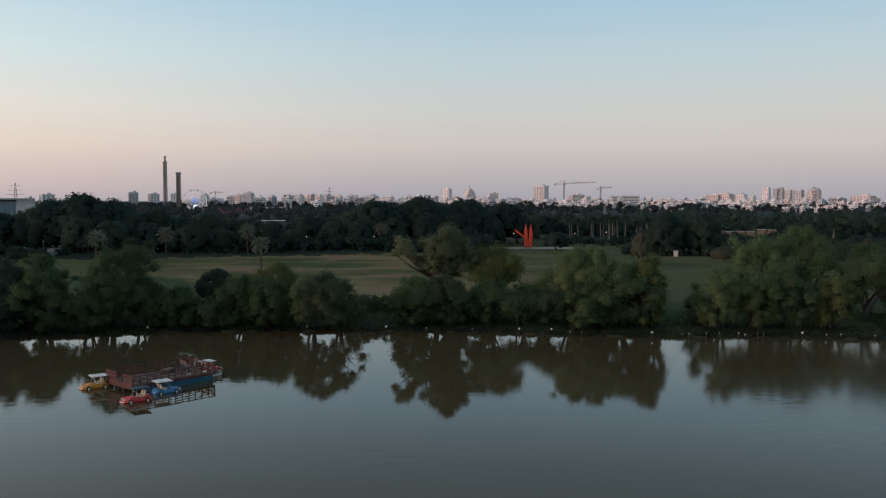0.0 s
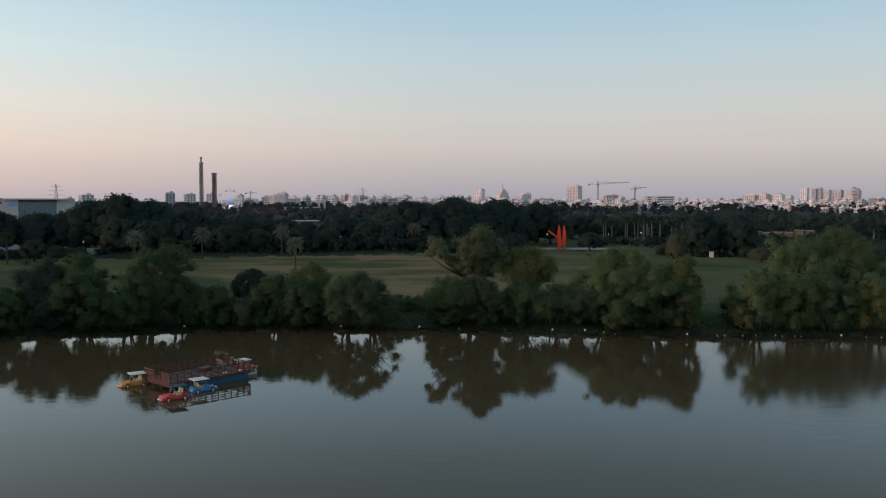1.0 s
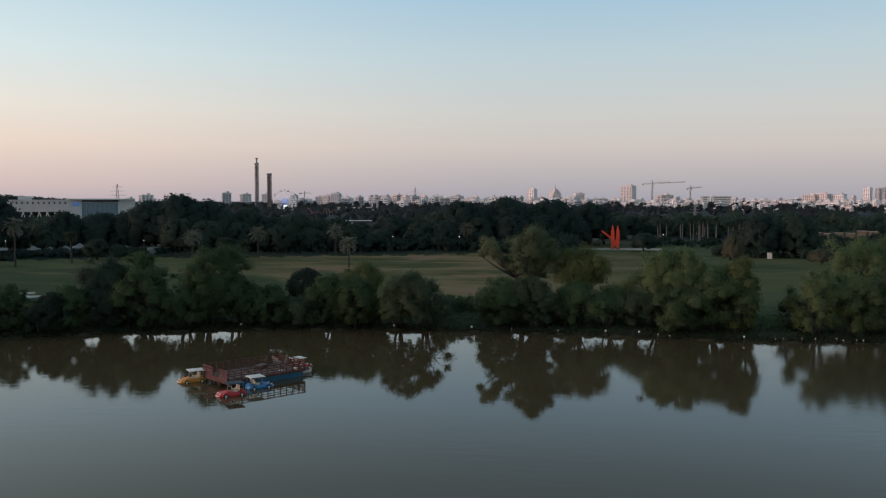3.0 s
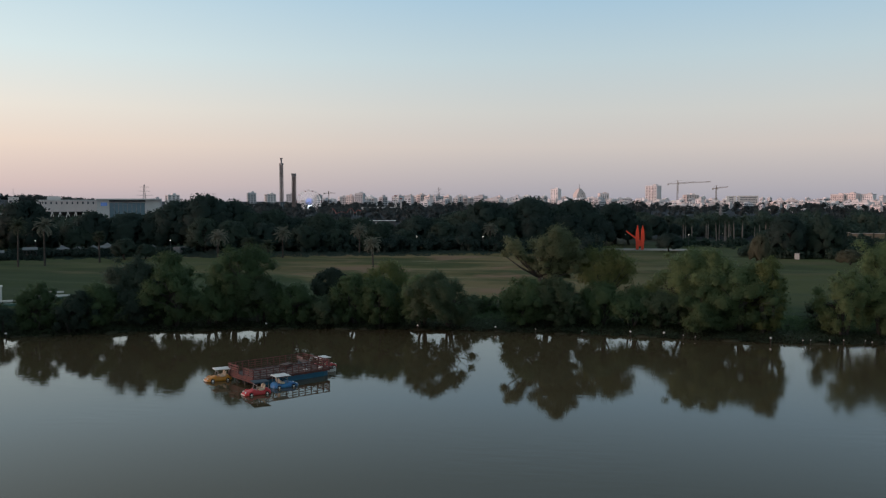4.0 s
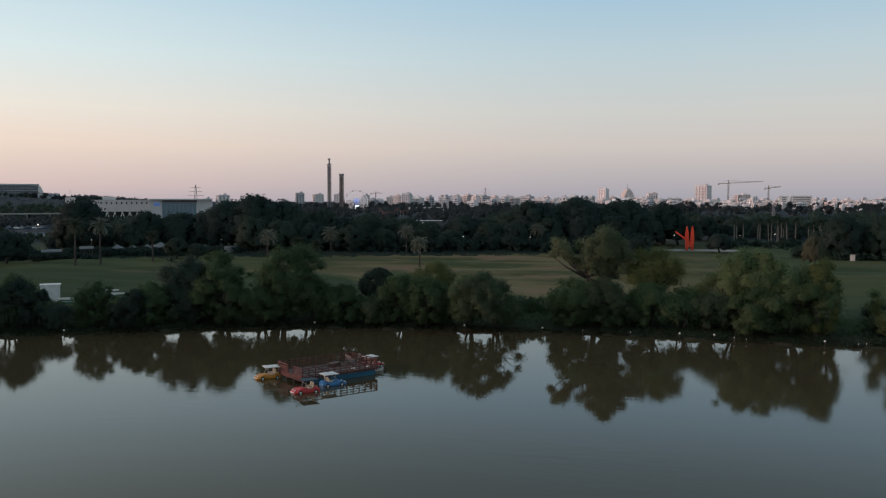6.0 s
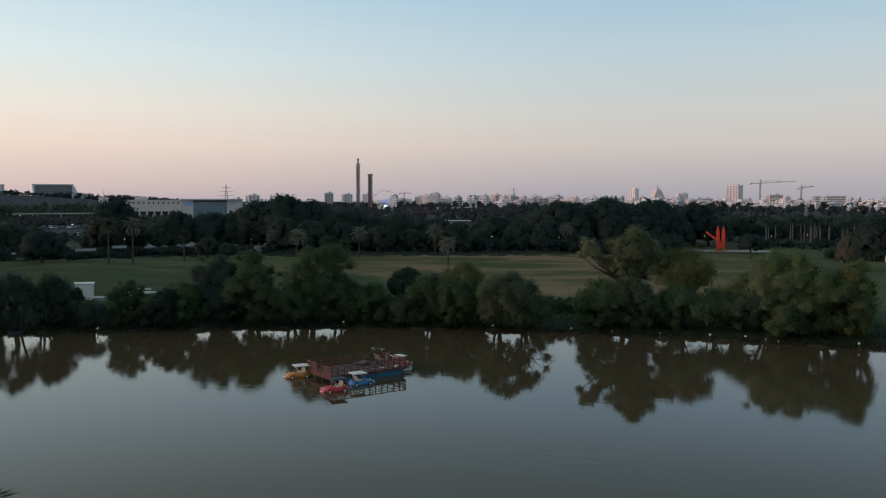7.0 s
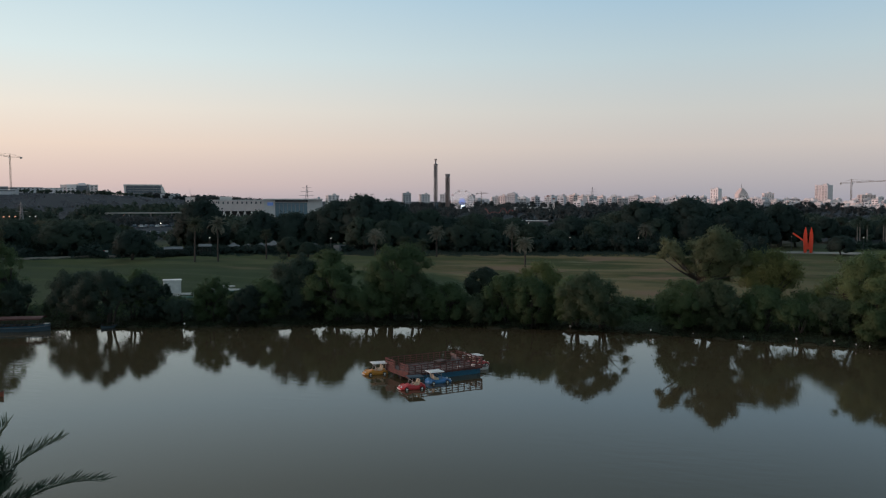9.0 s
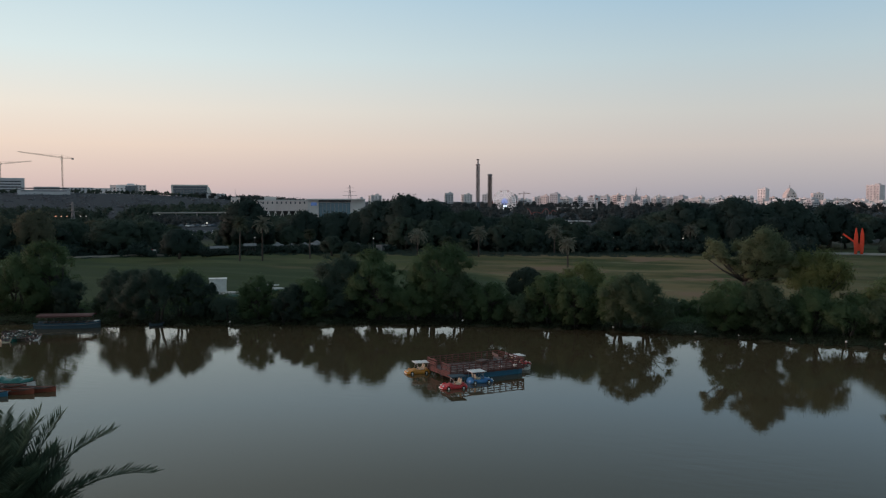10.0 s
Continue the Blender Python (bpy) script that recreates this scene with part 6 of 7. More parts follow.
belt("wood_edge", -23, 3, 222, 236, 26000, 0.8, 3, 5.5, LEAF_DARK, 66, "dark undergrowth along the wood's edge", 120)


def ochre_wall():
    """A long broken ochre wall behind the eastern meadow, in separate panels."""
    rnd = random.Random(31)
    for k in (0, 1, 2, 3, 4, 5, 6, 8, 9):
        az = 17.4 + 0.62 * k
        x, y = polar(az, 302)
        h = rnd.uniform(2.9, 4.2)
        t = thing("ochre_wall_panel", pose(x, y, gz(x, y), 0, 0, -az + rnd.uniform(-8, 8)), "weathered ochre plastered wall panel among trees", "wall", "ochre wall panels")
        part("panel", Geo().box((0, 0, h / 2 - 0.2), (2.9, 0.4, h + 0.4), chamfer=0.05), STUCCO_OCHRE, t)
        part("coping", Geo().box((0, 0, h + 0.08), (3.0, 0.6, 0.16)), CONCRETE, t)


STUCCO_OCHRE = material("ochre_plaster", (0.19, 0.155, 0.105), 0.9, second=(0.10, 0.085, 0.065), scale=0.5)
ochre_wall()


def palm_grove():
    """A grove of tall palms with brown skirts behind the plaza."""
    rnd = random.Random(17)
    forms = [park_palm(*polar(9 + k, 290 + 4 * k), 9.4 + 0.5 * k, 560 + k, True, 2.0, "grove_palm") for k in range(3)]
    for k in range(18):
        az = rnd.uniform(8.3, 14.2) if k < 16 else rnd.uniform(20, 28)
        d = rnd.uniform(282, 304) if k < 16 else rnd.uniform(225, 290)
        x, y = polar(az, d)
        copy_thing(forms[k % 3], pose(x, y, gz(x, y), 0, 0, rnd.uniform(0, 360)) @ Matrix.Scale(rnd.uniform(0.8, 1.1), 4))


palm_grove()

# ---------------------------------------------------------------- the city
STUCCO = [material("pale_stucco", (0.80, 0.75, 0.74), 0.9, second=(0.66, 0.62, 0.61), scale=0.12, object_random=0.22),
          material("pinkish_stone", (0.80, 0.69, 0.66), 0.9, second=(0.68, 0.58, 0.55), scale=0.12, object_random=0.2),
          material("grey_render", (0.57, 0.57, 0.59), 0.9, second=(0.46, 0.46, 0.48), scale=0.12, object_random=0.25)]
GLASS_BLUE = material("blue_curtain_glass", (0.085, 0.130, 0.165), 0.18, second=(0.065, 0.10, 0.13), spec=0.7, scale=0.3)
GLASS_PALE = material("pale_blue_glass", (0.17, 0.27, 0.33), 0.15, second=(0.13, 0.21, 0.26), spec=0.8, scale=0.25)
PANEL_PINK = material("pinkish_metal_panel", (0.68, 0.60, 0.575), 0.6, second=(0.58, 0.51, 0.49), scale=0.2)
PANEL = material("pale_metal_panel", (0.62, 0.60, 0.59), 0.6, second=(0.52, 0.50, 0.49), scale=0.2)
ROOF_GREY = material("grey_roofing", (0.26, 0.26, 0.26), 0.9, scale=0.3)


def block_parts(t, w, d, h, wall, storey=3.1, bays=None, balconies=False, penthouse=True, bands=False, joined=False):
    """Body, parapet, stair head, and for every storey its windows round the front and one side."""
    part("wall_block", Geo().box((0, 0, h / 2 - 4), (w, d, h + 8)), wall, t)
    part("parapet", Geo().box((0, 0, h + 0.3), (w + 0.4, d + 0.4, 0.9)), wall, t)
    if penthouse:
        part("stair_head", Geo().box((w * 0.15, 0, h + 2.0), (w * 0.3, d * 0.4, 2.8)), wall, t)
        part("water_tank", Geo().tube([(-w * 0.22, 0, h + 0.7), (-w * 0.22, 0, h + 2.2)], 0.9, 8), WHITE, t)
    n = max(2, int(h / storey))
    bays = bays or max(2, int(w / 4.5))
    widths = [w * 0.86] if bands else [w / bays * (0.75 if joined and b % 3 else 0.45) for b in range(bays)]
    spots = [0.0] if bands else [-w / 2 + w / bays * (b + 0.5) for b in range(bays)]
    if joined:
        # houses a few dots wide: one ribbon of windows a storey
        row = Geo()
        for x, ww in zip(spots, widths):
            row.box((x, -d / 2, 0), (ww, 0.14, storey * 0.46))
        row = row.box((-w / 2, 0, 0), (0.14, d * 0.6, storey * 0.44)).mesh("window_row", GLASS_DARK)
    win = Geo().box((0, 0, 0), (widths[0], 0.14, storey * 0.46)).mesh("window", GLASS_DARK)
    side = Geo().box((0, 0, 0), (0.14, d * 0.5, storey * 0.44)).mesh("side_window", GLASS_DARK)
    rail = Geo().box((0, 0, 0), (w / bays * 0.8, 1.4, 1.0)).mesh("balcony", wall) if balconies else None
    for k in range(n):
        z = storey * (k + 0.55)
        if joined:
            part("window_row", row, GLASS_DARK, t, at=pose(0, 0, z))
            continue
        for b, x in enumerate(spots):
            part("window", win, GLASS_DARK, t, at=pose(x, -d / 2, z))
            if rail and b % 2 == 0:
                part("balcony", rail, wall, t, at=pose(x, -d / 2 - 0.7, z - storey * 0.3))
        part("side_window", side, GLASS_DARK, t, at=pose(-w / 2, 0, z))


def apartment(az, d, w, h, wall, turn=0.0, name="apartment_building", label="", depth=None, **more):
    x, y = polar(az, d)
    t = thing(name, pose(x, y, gz(x, y), 0, 0, -az + turn), label or "distant pale apartment building with rows of windows", "building", "apartment buildings of the city")
    block_parts(t, w, depth or w * 0.7, h, wall, **more)
    return t


def city():
    rnd = random.Random(23)
    protos = []
    for k in range(9):
        w, h = (12, 16, 10, 19, 12, 9, 22, 11, 14)[k], (9.5, 11, 13.5, 10, 7.5, 11, 10.5, 14, 9)[k]
        protos.append((w, h, STUCCO[(0, 1, 0, 2, 0, 1, 0, 2, 1)[k]]))
    made = {}
    words = ("pale stucco", "pinkish stone", "pale stucco", "grey rendered", "pale stucco", "pinkish stone", "white stucco", "grey rendered", "pinkish stone")
    spots = []
    # near and far rows, from behind the fairground round to the east
    for az0, az1, d0, d1, n, s0, s1 in ((-17, 3, 1500, 1900, 80, 0.8, 1.35), (-2, 12, 1300, 2300, 95, 0.7, 1.15), (6, 20, 1250, 2100, 95, 0.65, 1.1), (14, 31, 1250, 2200, 120, 0.55, 1.05), (13, 31, 850, 1150, 44, 0.5, 0.75), (3, 14, 1200, 1700, 56, 0.5, 0.8)):
        for _ in range(n):
            d = rnd.uniform(d0, d1)
            spots.append((d, rnd.uniform(az0, az1), rnd.randrange(9), rnd.uniform(s0, s1) * (0.6 + 0.4 * d / 1800), rnd.choice((-55, -40, -30, -20, 12, 35, 50))))
    spots.sort()
    walls, panes = Geo(), Geo()
    for i, (d, az, k, scale, turn) in enumerate(spots):
        x, y = polar(az, d)
        m = pose(x, y, gz(x, y), 0, 0, -az + turn)
        w, h, wall = protos[k]
        if i < 285:
            if k not in made:
                made[k] = apartment(az, d, *protos[k], joined=True, label="distant %s apartment building with rows of windows" % words[k])
            else:
                copy_thing(made[k], m).matrix_basis = m @ Matrix.Scale(scale, 4)
                continue
            made[k].matrix_basis = m @ Matrix.Scale(scale, 4)
            continue
        # the farthest houses, past counting
        w, h, dd = w * scale, h * scale, w * scale * 0.7
        walls.box((x, y, m.translation.z + h / 2 - 2), (w, dd, h + 4), -az + turn)
        walls.box((x, y, m.translation.z + h + 1.0), (w * 0.3, dd * 0.4, 2.0), -az + turn)
        front = m.to_3x3() @ Vector((0, -dd / 2, 0))
        for q in range(max(2, int(h / 3.1))):
            panes.box((x + front.x, y + front.y, m.translation.z + 3.1 * q + 1.7), (w * 0.7, 0.2, 1.3), -az + turn)
    far = tagged(part("far_houses", walls, STUCCO[0]), "countless small pale houses of the far city", "houses", kind="stuff")
    part("far_windows", panes, GLASS_DARK, far)


city()


def mid_blocks():
    """Rows of taller apartment blocks that stand above the horizon between the towers."""
    rnd = random.Random(91)
    forms = []
    for k, (w, h, wall, word) in enumerate(((17, 17.5, 0, "pale stucco"), (24, 16, 1, "pinkish stone"), (14, 19, 1, "pinkish stone"), (20, 18, 2, "grey rendered"), (30, 15.5, 0, "white stucco"), (12, 20.5, 0, "pale stucco"))):
        forms.append(apartment(-12.2 + 2.1 * k, 1650 + 40 * k, w, h, STUCCO[wall], 15 - 9 * k, "apartment_block", "distant %s apartment block above the trees" % word, joined=True))
    # azimuth from, to, how many, distance, size
    for a0, a1, n, d0, d1, s0, s1 in ((-13.6, -12.2, 3, 1560, 1650, 0.85, 1.0), (-10.4, -7.4, 8, 1500, 1700, 0.85, 1.12), (-7.2, -4.6, 4, 1550, 1700, 0.9, 1.08), (-4.0, -1.4, 4, 1600, 1750, 0.85, 1.05), (-0.8, 6.0, 10, 1700, 2200, 0.78, 1.0), (7.2, 17, 11, 1800, 2400, 0.75, 0.98), (17, 29, 14, 1900, 2500, 0.8, 1.05)):
        for k in range(n):
            az = a0 + (a1 - a0) * (k + rnd.uniform(0.1, 0.9)) / n
            d = rnd.uniform(d0, d1)
            x, y = polar(az, d)
            copy_thing(rnd.choice(forms), pose(x, y, gz(x, y), 0, 0, -az + rnd.choice((-50, -35, -20, 10, 30, 48)))  @ Matrix.Scale(rnd.uniform(s0, s1), 4))


mid_blocks()

# the buildings that stand out
apartment(0.25, 1900, 19, 35.5, STUCCO[0], -35, "apartment_tower", "distant pale apartment tower with a stepped top", bays=3)
apartment(6.55, 1800, 26, 41, STUCCO[0], -30, "apartment_tower", "distant pinkish apartment tower with stacked balconies", bays=4, balconies=True)
apartment(3.35, 2050, 22, 27, STUCCO[1], 20, "apartment_tower", "distant pinkish apartment block", bays=4)
apartment(-13.5, 1510, 12, 19.5, STUCCO[1], -25, "apartment_block", "distant pinkish apartment block close beside a grey tower", bays=3)
apartment(-12.85, 1500, 15, 23.5, STUCCO[2], -25, "apartment_tower", "distant grey apartment tower beside the fairground", bays=4)
apartment(-14.0, 1520, 14, 17, STUCCO[0], 15, "apartment_block", "distant pale apartment block beside a grey tower", bays=3)
apartment(-19.95, 1550, 15, 24, STUCCO[2], 10, "apartment_block", "distant grey office block with dark windows", bays=3)
apartment(-18.75, 1560, 17, 22, STUCCO[0], 30, "apartment_block", "distant pale apartment block behind the fairground", bays=3)
apartment(-17.4, 1540, 14, 22, STUCCO[2], -20, "apartment_block", "distant grey apartment block behind the fairground tower", bays=3)
apartment(-15.6, 1540, 12, 20, STUCCO[2], 20, "apartment_block", "distant grey apartment block beside the big wheel", bays=3)
apartment(-24.9, 1350, 18, 19, STUCCO[0], 20, "apartment_block", "distant pale stepped apartment block behind dark trees", bays=3)
apartment(-25.9, 1350, 14, 13, STUCCO[2], 20, "apartment_block", "distant grey low block behind dark trees", bays=3)
apartment(11.35, 1500, 15, 18.6, WHITE, 8, "office_block", "pale office block with wide dark bands of windows", bays=1, penthouse=False)
apartment(12.35, 1510, 31, 19, WHITE, 8, "office_block", "white office block with layered floors", bands=True, penthouse=False)
apartment(8.9, 1750, 26, 22, STUCCO[1], 25, "apartment_block", "distant pinkish apartment block below a crane", bays=5)
for az, w, h, k in ((20.75, 19, 45, 0), (21.30, 12, 43, 2), (21.62, 11, 45, 2), (22.02, 18, 39, 0), (22.62, 24, 39, 2)):
    apartment(az, 2600, w, h, STUCCO[k], -28, "apartment_tower", "far-off apartment tower on the eastern rise, hazy pink", bays=3, storey=3.6)


def round_tower(az, d, w, h):
    """A bow-fronted tower with a band of balconies to every storey and a set-back dark crown."""
    x, y = polar(az, d)
    t = thing("round_apartment_tower", pose(x, y, gz(x, y), 0, 0, -az), "far-off rounded pinkish apartment tower with a dark crown", "building", "apartment buildings of the city")
    oval = lambda z, s: [(s * w / 2 * math.cos(2 * math.pi * i / 18), s * w * 0.36 * math.sin(2 * math.pi * i / 18), z) for i in range(18)]
    part("wall_block", Geo().loft([oval(-6, 1), oval(h * 0.84, 1), oval(h * 0.84 + 0.5, 0.97)]), STUCCO[1], t)
    part("upper_storeys", Geo().loft([oval(h * 0.84, 0.86), oval(h * 0.93, 0.84), oval(h, 0.62)]), STUCCO[2], t, "darker set-back upper storeys")
    part("crown", Geo().loft([oval(h, 0.3), oval(h + 2.5, 0.28)]), ROOF_GREY, t)
    for k in range(int(h * 0.84 / 3.6)):
        z = 2.0 + 3.6 * k
        part("window_band", Geo().loft([[(px * 0.9, py - 0.15, pz) for px, py, pz in oval(z, 1.004)[10:18]] + [(px * 0.9, py + 1.0, pz) for px, py, pz in oval(z, 1.004)[17:9:-1]],
                                        [(px * 0.9, py - 0.15, pz) for px, py, pz in oval(z + 1.5, 1.004)[10:18]] + [(px * 0.9, py + 1.0, pz) for px, py, pz in oval(z + 1.5, 1.004)[17:9:-1]]]), GLASS_DARK, t)


round_tower(23.5, 2600, 37, 45)
for az, w, h, k in ((17.6, 26, 23, 1), (18.25, 28, 25, 1), (19.2, 24, 23.5, 0), (26.2, 40, 20, 1)):
    apartment(az, 1900, w, h, STUCCO[k], -24, "apartment_block", "distant pinkish long apartment block", bays=6)


def domed_building():
    x, y = polar(1.78, 2000)
    t = thing("stepped_tower", pose(x, y, gz(x, y), 0, 0, 20), "distant pink stepped tower with a thin mast", "building")
    for k, (w, z0, z1) in enumerate(((23, -6, 26), (19, 26, 30.5), (14, 30.5, 34.5), (9, 34.5, 38))):
        part("tier", Geo().box((0, 0, (z0 + z1) / 2), (w, w, z1 - z0), k * 8, chamfer=w * 0.06), STUCCO[1], t)
    part("mast", Geo().tube([(0, 0, 38), (0, 0, 49)], [0.9, 0.3], 6), STEEL, t)
    win = Geo().box((0, 0, 0), (3.4, 0.2, 1.6)).mesh("window", GLASS_DARK)
    for k in range(6):
        for b in range(3):
            part("window", win, GLASS_DARK, t, at=pose(-6.5 + 6.5 * b, -11.55, 5 + 3.2 * k))


domed_building()


def glass_hall():
    """The exhibition hall in the west: pale end panels, a recessed dark glass front with mullions, a flat projecting roof."""
    t = thing("exhibition_building", pose(-221.5, 425, gz(-221, 425), 0, 0, 27.4), "modern exhibition building with dark glass front and pale panels", "building")
    w, h, d = 31.5, 13.6, 24
    part("core", Geo().box((0, d / 2 + 0.6, h / 2), (w - 0.4, d, h)), PANEL, t)
    part("end_panel", Geo().box((-w / 2 + 3.0, 0, h / 2), (6, 1.4, h)), PANEL, t)
    part("end_panel", Geo().box((w / 2 - 3.8, 0, h / 2), (7.6, 1.4, h)), PANEL, t)
    part("screen_panel", Geo().box((-w / 2 + 3.4, -0.75, h - 2.2), (3.2, 0.1, 1.8)), material("lit_blue_sign", (0.1, 0.2, 0.5), 0.4, emit=(0.25, 0.42, 0.95, 0.12)), t, "dim lit blue panel")
    part("roof_slab", Geo().box((0, d / 2 - 0.6, h + 0.35), (w + 0.8, d + 3, 0.7)), PANEL, t)
    part("fascia", Geo().box((-0.8, -0.2, h - 0.5), (18, 0.6, 1.0)), DARK_STEEL, t)
    pane = Geo().box((0, 0, 0), (2.0, 0.12, 11.6)).mesh("pane", GLASS_PALE)
    bar = Geo().box((0, 0, 0), (0.18, 0.3, 11.6)).mesh("mullion", STEEL)
    for k in range(8):
        part("pane", pane, GLASS_PALE, t, at=pose(-8.6 + 2.2 * k, 0.52, 6.4))
        part("mullion", bar, STEEL, t, at=pose(-9.7 + 2.2 * k, 0.40, 6.4))


def truss_hall():
    t = thing("truss_hall", pose(-267.0, 445, gz(-267, 445), 0, 0, 31), "pale hall with high windows over white V-shaped trusses", "building")
    w, d = 34, 26
    part("upper_wall", Geo().box((0, d / 2, 10.2), (w, d, 6.2)), PANEL_PINK, t)
    part("lower_wall", Geo().box((0, d / 2 + 4, 3.4), (w - 4, d - 8, 7.6)), DARK_STEEL, t)
    part("roof_slab", Geo().box((0, d / 2, 13.5), (w + 0.6, d + 0.6, 0.5)), PANEL, t)
    for k in range(12):
        part("high_window", Geo().box((-w / 2 + 2.2 + k * 2.7, -0.02, 12.0), (0.8, 0.1, 1.3)), GLASS_DARK, t)
    for k in range(8):
        x = -w / 2 + 2 + k * 4
        part("truss_leg", Geo().beam((x, 0.3, 0), (x + 2, 0.3, 7.1), 0.5), WHITE, t)
        part("truss_leg", Geo().beam((x + 4, 0.3, 0), (x + 2, 0.3, 7.1), 0.5), WHITE, t)
    part("white_tower", Geo().box((w / 2 + 1.6, 2, 7), (4.5, 5, 13.6)), WHITE, t)
    part("rooftop_house", Geo().box((-8, 8, 14.6), (7, 6, 2.0)), PANEL, t)


glass_hall()
truss_hall()


def hill_buildings():
    x, y = -689.5, 920
    t = thing("glass_office", pose(x, y, gz(x, y) - 0.6, 0, 0, 36.6), "dark glass office block in a white frame on the hill", "building", "buildings on the western hill")
    part("glass_body", Geo().box((0, 10, 7.4), (42, 20, 14.8)), GLASS_BLUE, t)
    part("roof_slab", Geo().box((0, 10, 15.5), (45, 22, 1.4)), WHITE, t)
    part("plinth", Geo().box((0, 8, -2), (44, 24, 3.4)), CONCRETE, t)
    part("slanted_frame", Geo().loft([[(-24, -0.6, 16), (-21.8, -0.6, 16), (-20.2, -0.6, -1), (-22, -0.6, -1)], [(-24, 20, 16), (-21.8, 20, 16), (-20.2, 20, -1), (-22, 20, -1)]]), WHITE, t)
    part("slanted_wing", Geo().loft([[(21, -0.5, 15), (24, -0.5, 13), (29, -0.5, 0), (21, -0.5, 0)], [(21, 16, 15), (24, 16, 13), (29, 16, 0), (21, 16, 0)]]), WHITE, t)
    slat = Geo().box((0, 0, 0), (41.5, 0.3, 0.24)).mesh("floor_band", PANEL)
    for k in range(5):
        part("floor_band", slat, PANEL, t, at=pose(0, -0.1, 2.2 + 3.0 * k))
    bar = Geo().box((0, 0, 0), (0.3, 0.35, 14.6)).mesh("mullion", STEEL)
    for k in range(11):
        part("mullion", bar, STEEL, t, at=pose(-20 + 4 * k, -0.2, 7.4))
    for (x, y, w, h, rz, wall, bands, label) in (
            (-781, 910, 28, 9.6, 40.5, 0, 0, "pale stone institute building on the hill"), (-794.6, 898.4, 7, 8.6, 40.5, 1, 0, "pinkish side wing of a hill institute"), (-766.9, 922, 9.5, 9.8, 40.5, 1, 0, "brownish end wing of a hill institute"),
            (-814, 739, 50, 14.6, 46.9, 2, 1, "long pale striped block on the hill"), (-837, 830, 30, 5.6, 45, 2, 1, "low grey building on the hill"), (-812, 855, 37, 4.9, 45, 2, 0, "low grey building on the hill"),
            (-790, 876, 22, 4.2, 45, 0, 0, "low pale building on the hill"), (-743, 916, 9, 2.6, 39, 0, 0, "small pale annex on the hill"), (-700, 690, 50, 1.8, 45, 2, 1, "long low grey building on the hill's brow"),
            (-640, 905, 22, 3.5, 36, 2, 0, "low grey building on the hill's end"), (-391.5, 579.4, 7, 10.5, 34, 1, 0, "pinkish building at the hill's foot")):
        t = thing("hill_building", pose(x, y, gz(x, y) + 2.1, 0, 0, rz), label, "building", "buildings on the western hill")
        block_parts(t, w, 14 if w > 12 else w, h, STUCCO[wall], storey=3.2 if h > 6 else 2.6, penthouse=False, bands=bool(bands))
        if x == -781:
            part("glass_bay", Geo().box((5, -7.3, 4.6), (15, 0.8, 8.6)), GLASS_BLUE, t)
            part("roof_house", Geo().box((4, 0, 11), (9, 5, 2.0)), STUCCO[2], t)
    t = thing("thin_mast", pose(-390.6, 578, gz(-390.6, 578)), "thin pale mast beside a pinkish building", "mast")
    part("pole", Geo().tube([(0, 0, -0.5), (0, 0, 12), (0, 0, 19.5)], [0.35, 0.25, 0.08], 6), PANEL, t)
    part("collar", Geo().tube([(0, 0, 11.8), (0, 0, 12.4)], 0.45, 8), STEEL, t)


hill_buildings()


def viaduct():
    t = thing("road_viaduct", pose(-352, 484.6, 0, 0, 0, 36.3), "concrete road viaduct crossing below the hill", "bridge")
    part("deck", Geo().box((-12, 0, 6.6), (76, 8, 0.5)), CONCRETE, t)
    for y in (-3.9, 3.9):
        part("parapet", Geo().box((-12, y, 7.0), (76, 0.25, 0.32)), CONCRETE, t)
    for x in np.linspace(-46, 22, 6):
        part("pier", Geo().box((x, 0, 2.9), (1.2, 4, 7.0), chamfer=0.3), CONCRETE, t)


viaduct()


# ---------------------------------------------------------------- fairground
RIDE_BROWN = material("brown_ride_paint", (0.24, 0.19, 0.18), 0.6, scale=0.4)
RIDE_RED = material("red_ride_paint", (0.26, 0.085, 0.075), 0.5, scale=0.4)
RIDE_STEEL = material("grey_ride_steel", (0.36, 0.33, 0.33), 0.6, second=(0.22, 0.20, 0.20), scale=0.4)

WHEEL_WHITE = material("lit_white_wheel", (0.8, 0.76, 0.76), 0.5, emit=(1.0, 0.85, 0.88, 0.30))


def lattice(g, foot, top, w0, w1, steps, r):
    """Four legs with cross braces between two heights."""
    foot, top = Vector(foot), Vector(top)
    corners = []
    for k in range(steps + 1):
        f = k / steps
        c, w = foot.lerp(top, f), (w0 + (w1 - w0) * f) / 2
        corners.append([c + Vector((a * w, b * w, 0)) for a, b in ((-1, -1), (1, -1), (1, 1), (-1, 1))])
    for k in range(steps):
        for i in range(4):
            g.beam(corners[k][i], corners[k + 1][i], r)
            g.beam(corners[k][i], corners[k + 1][(i + 1) % 4], r * 0.7)
            g.beam(corners[k + 1][i], corners[k + 1][(i + 1) % 4], r * 0.7)
    return g


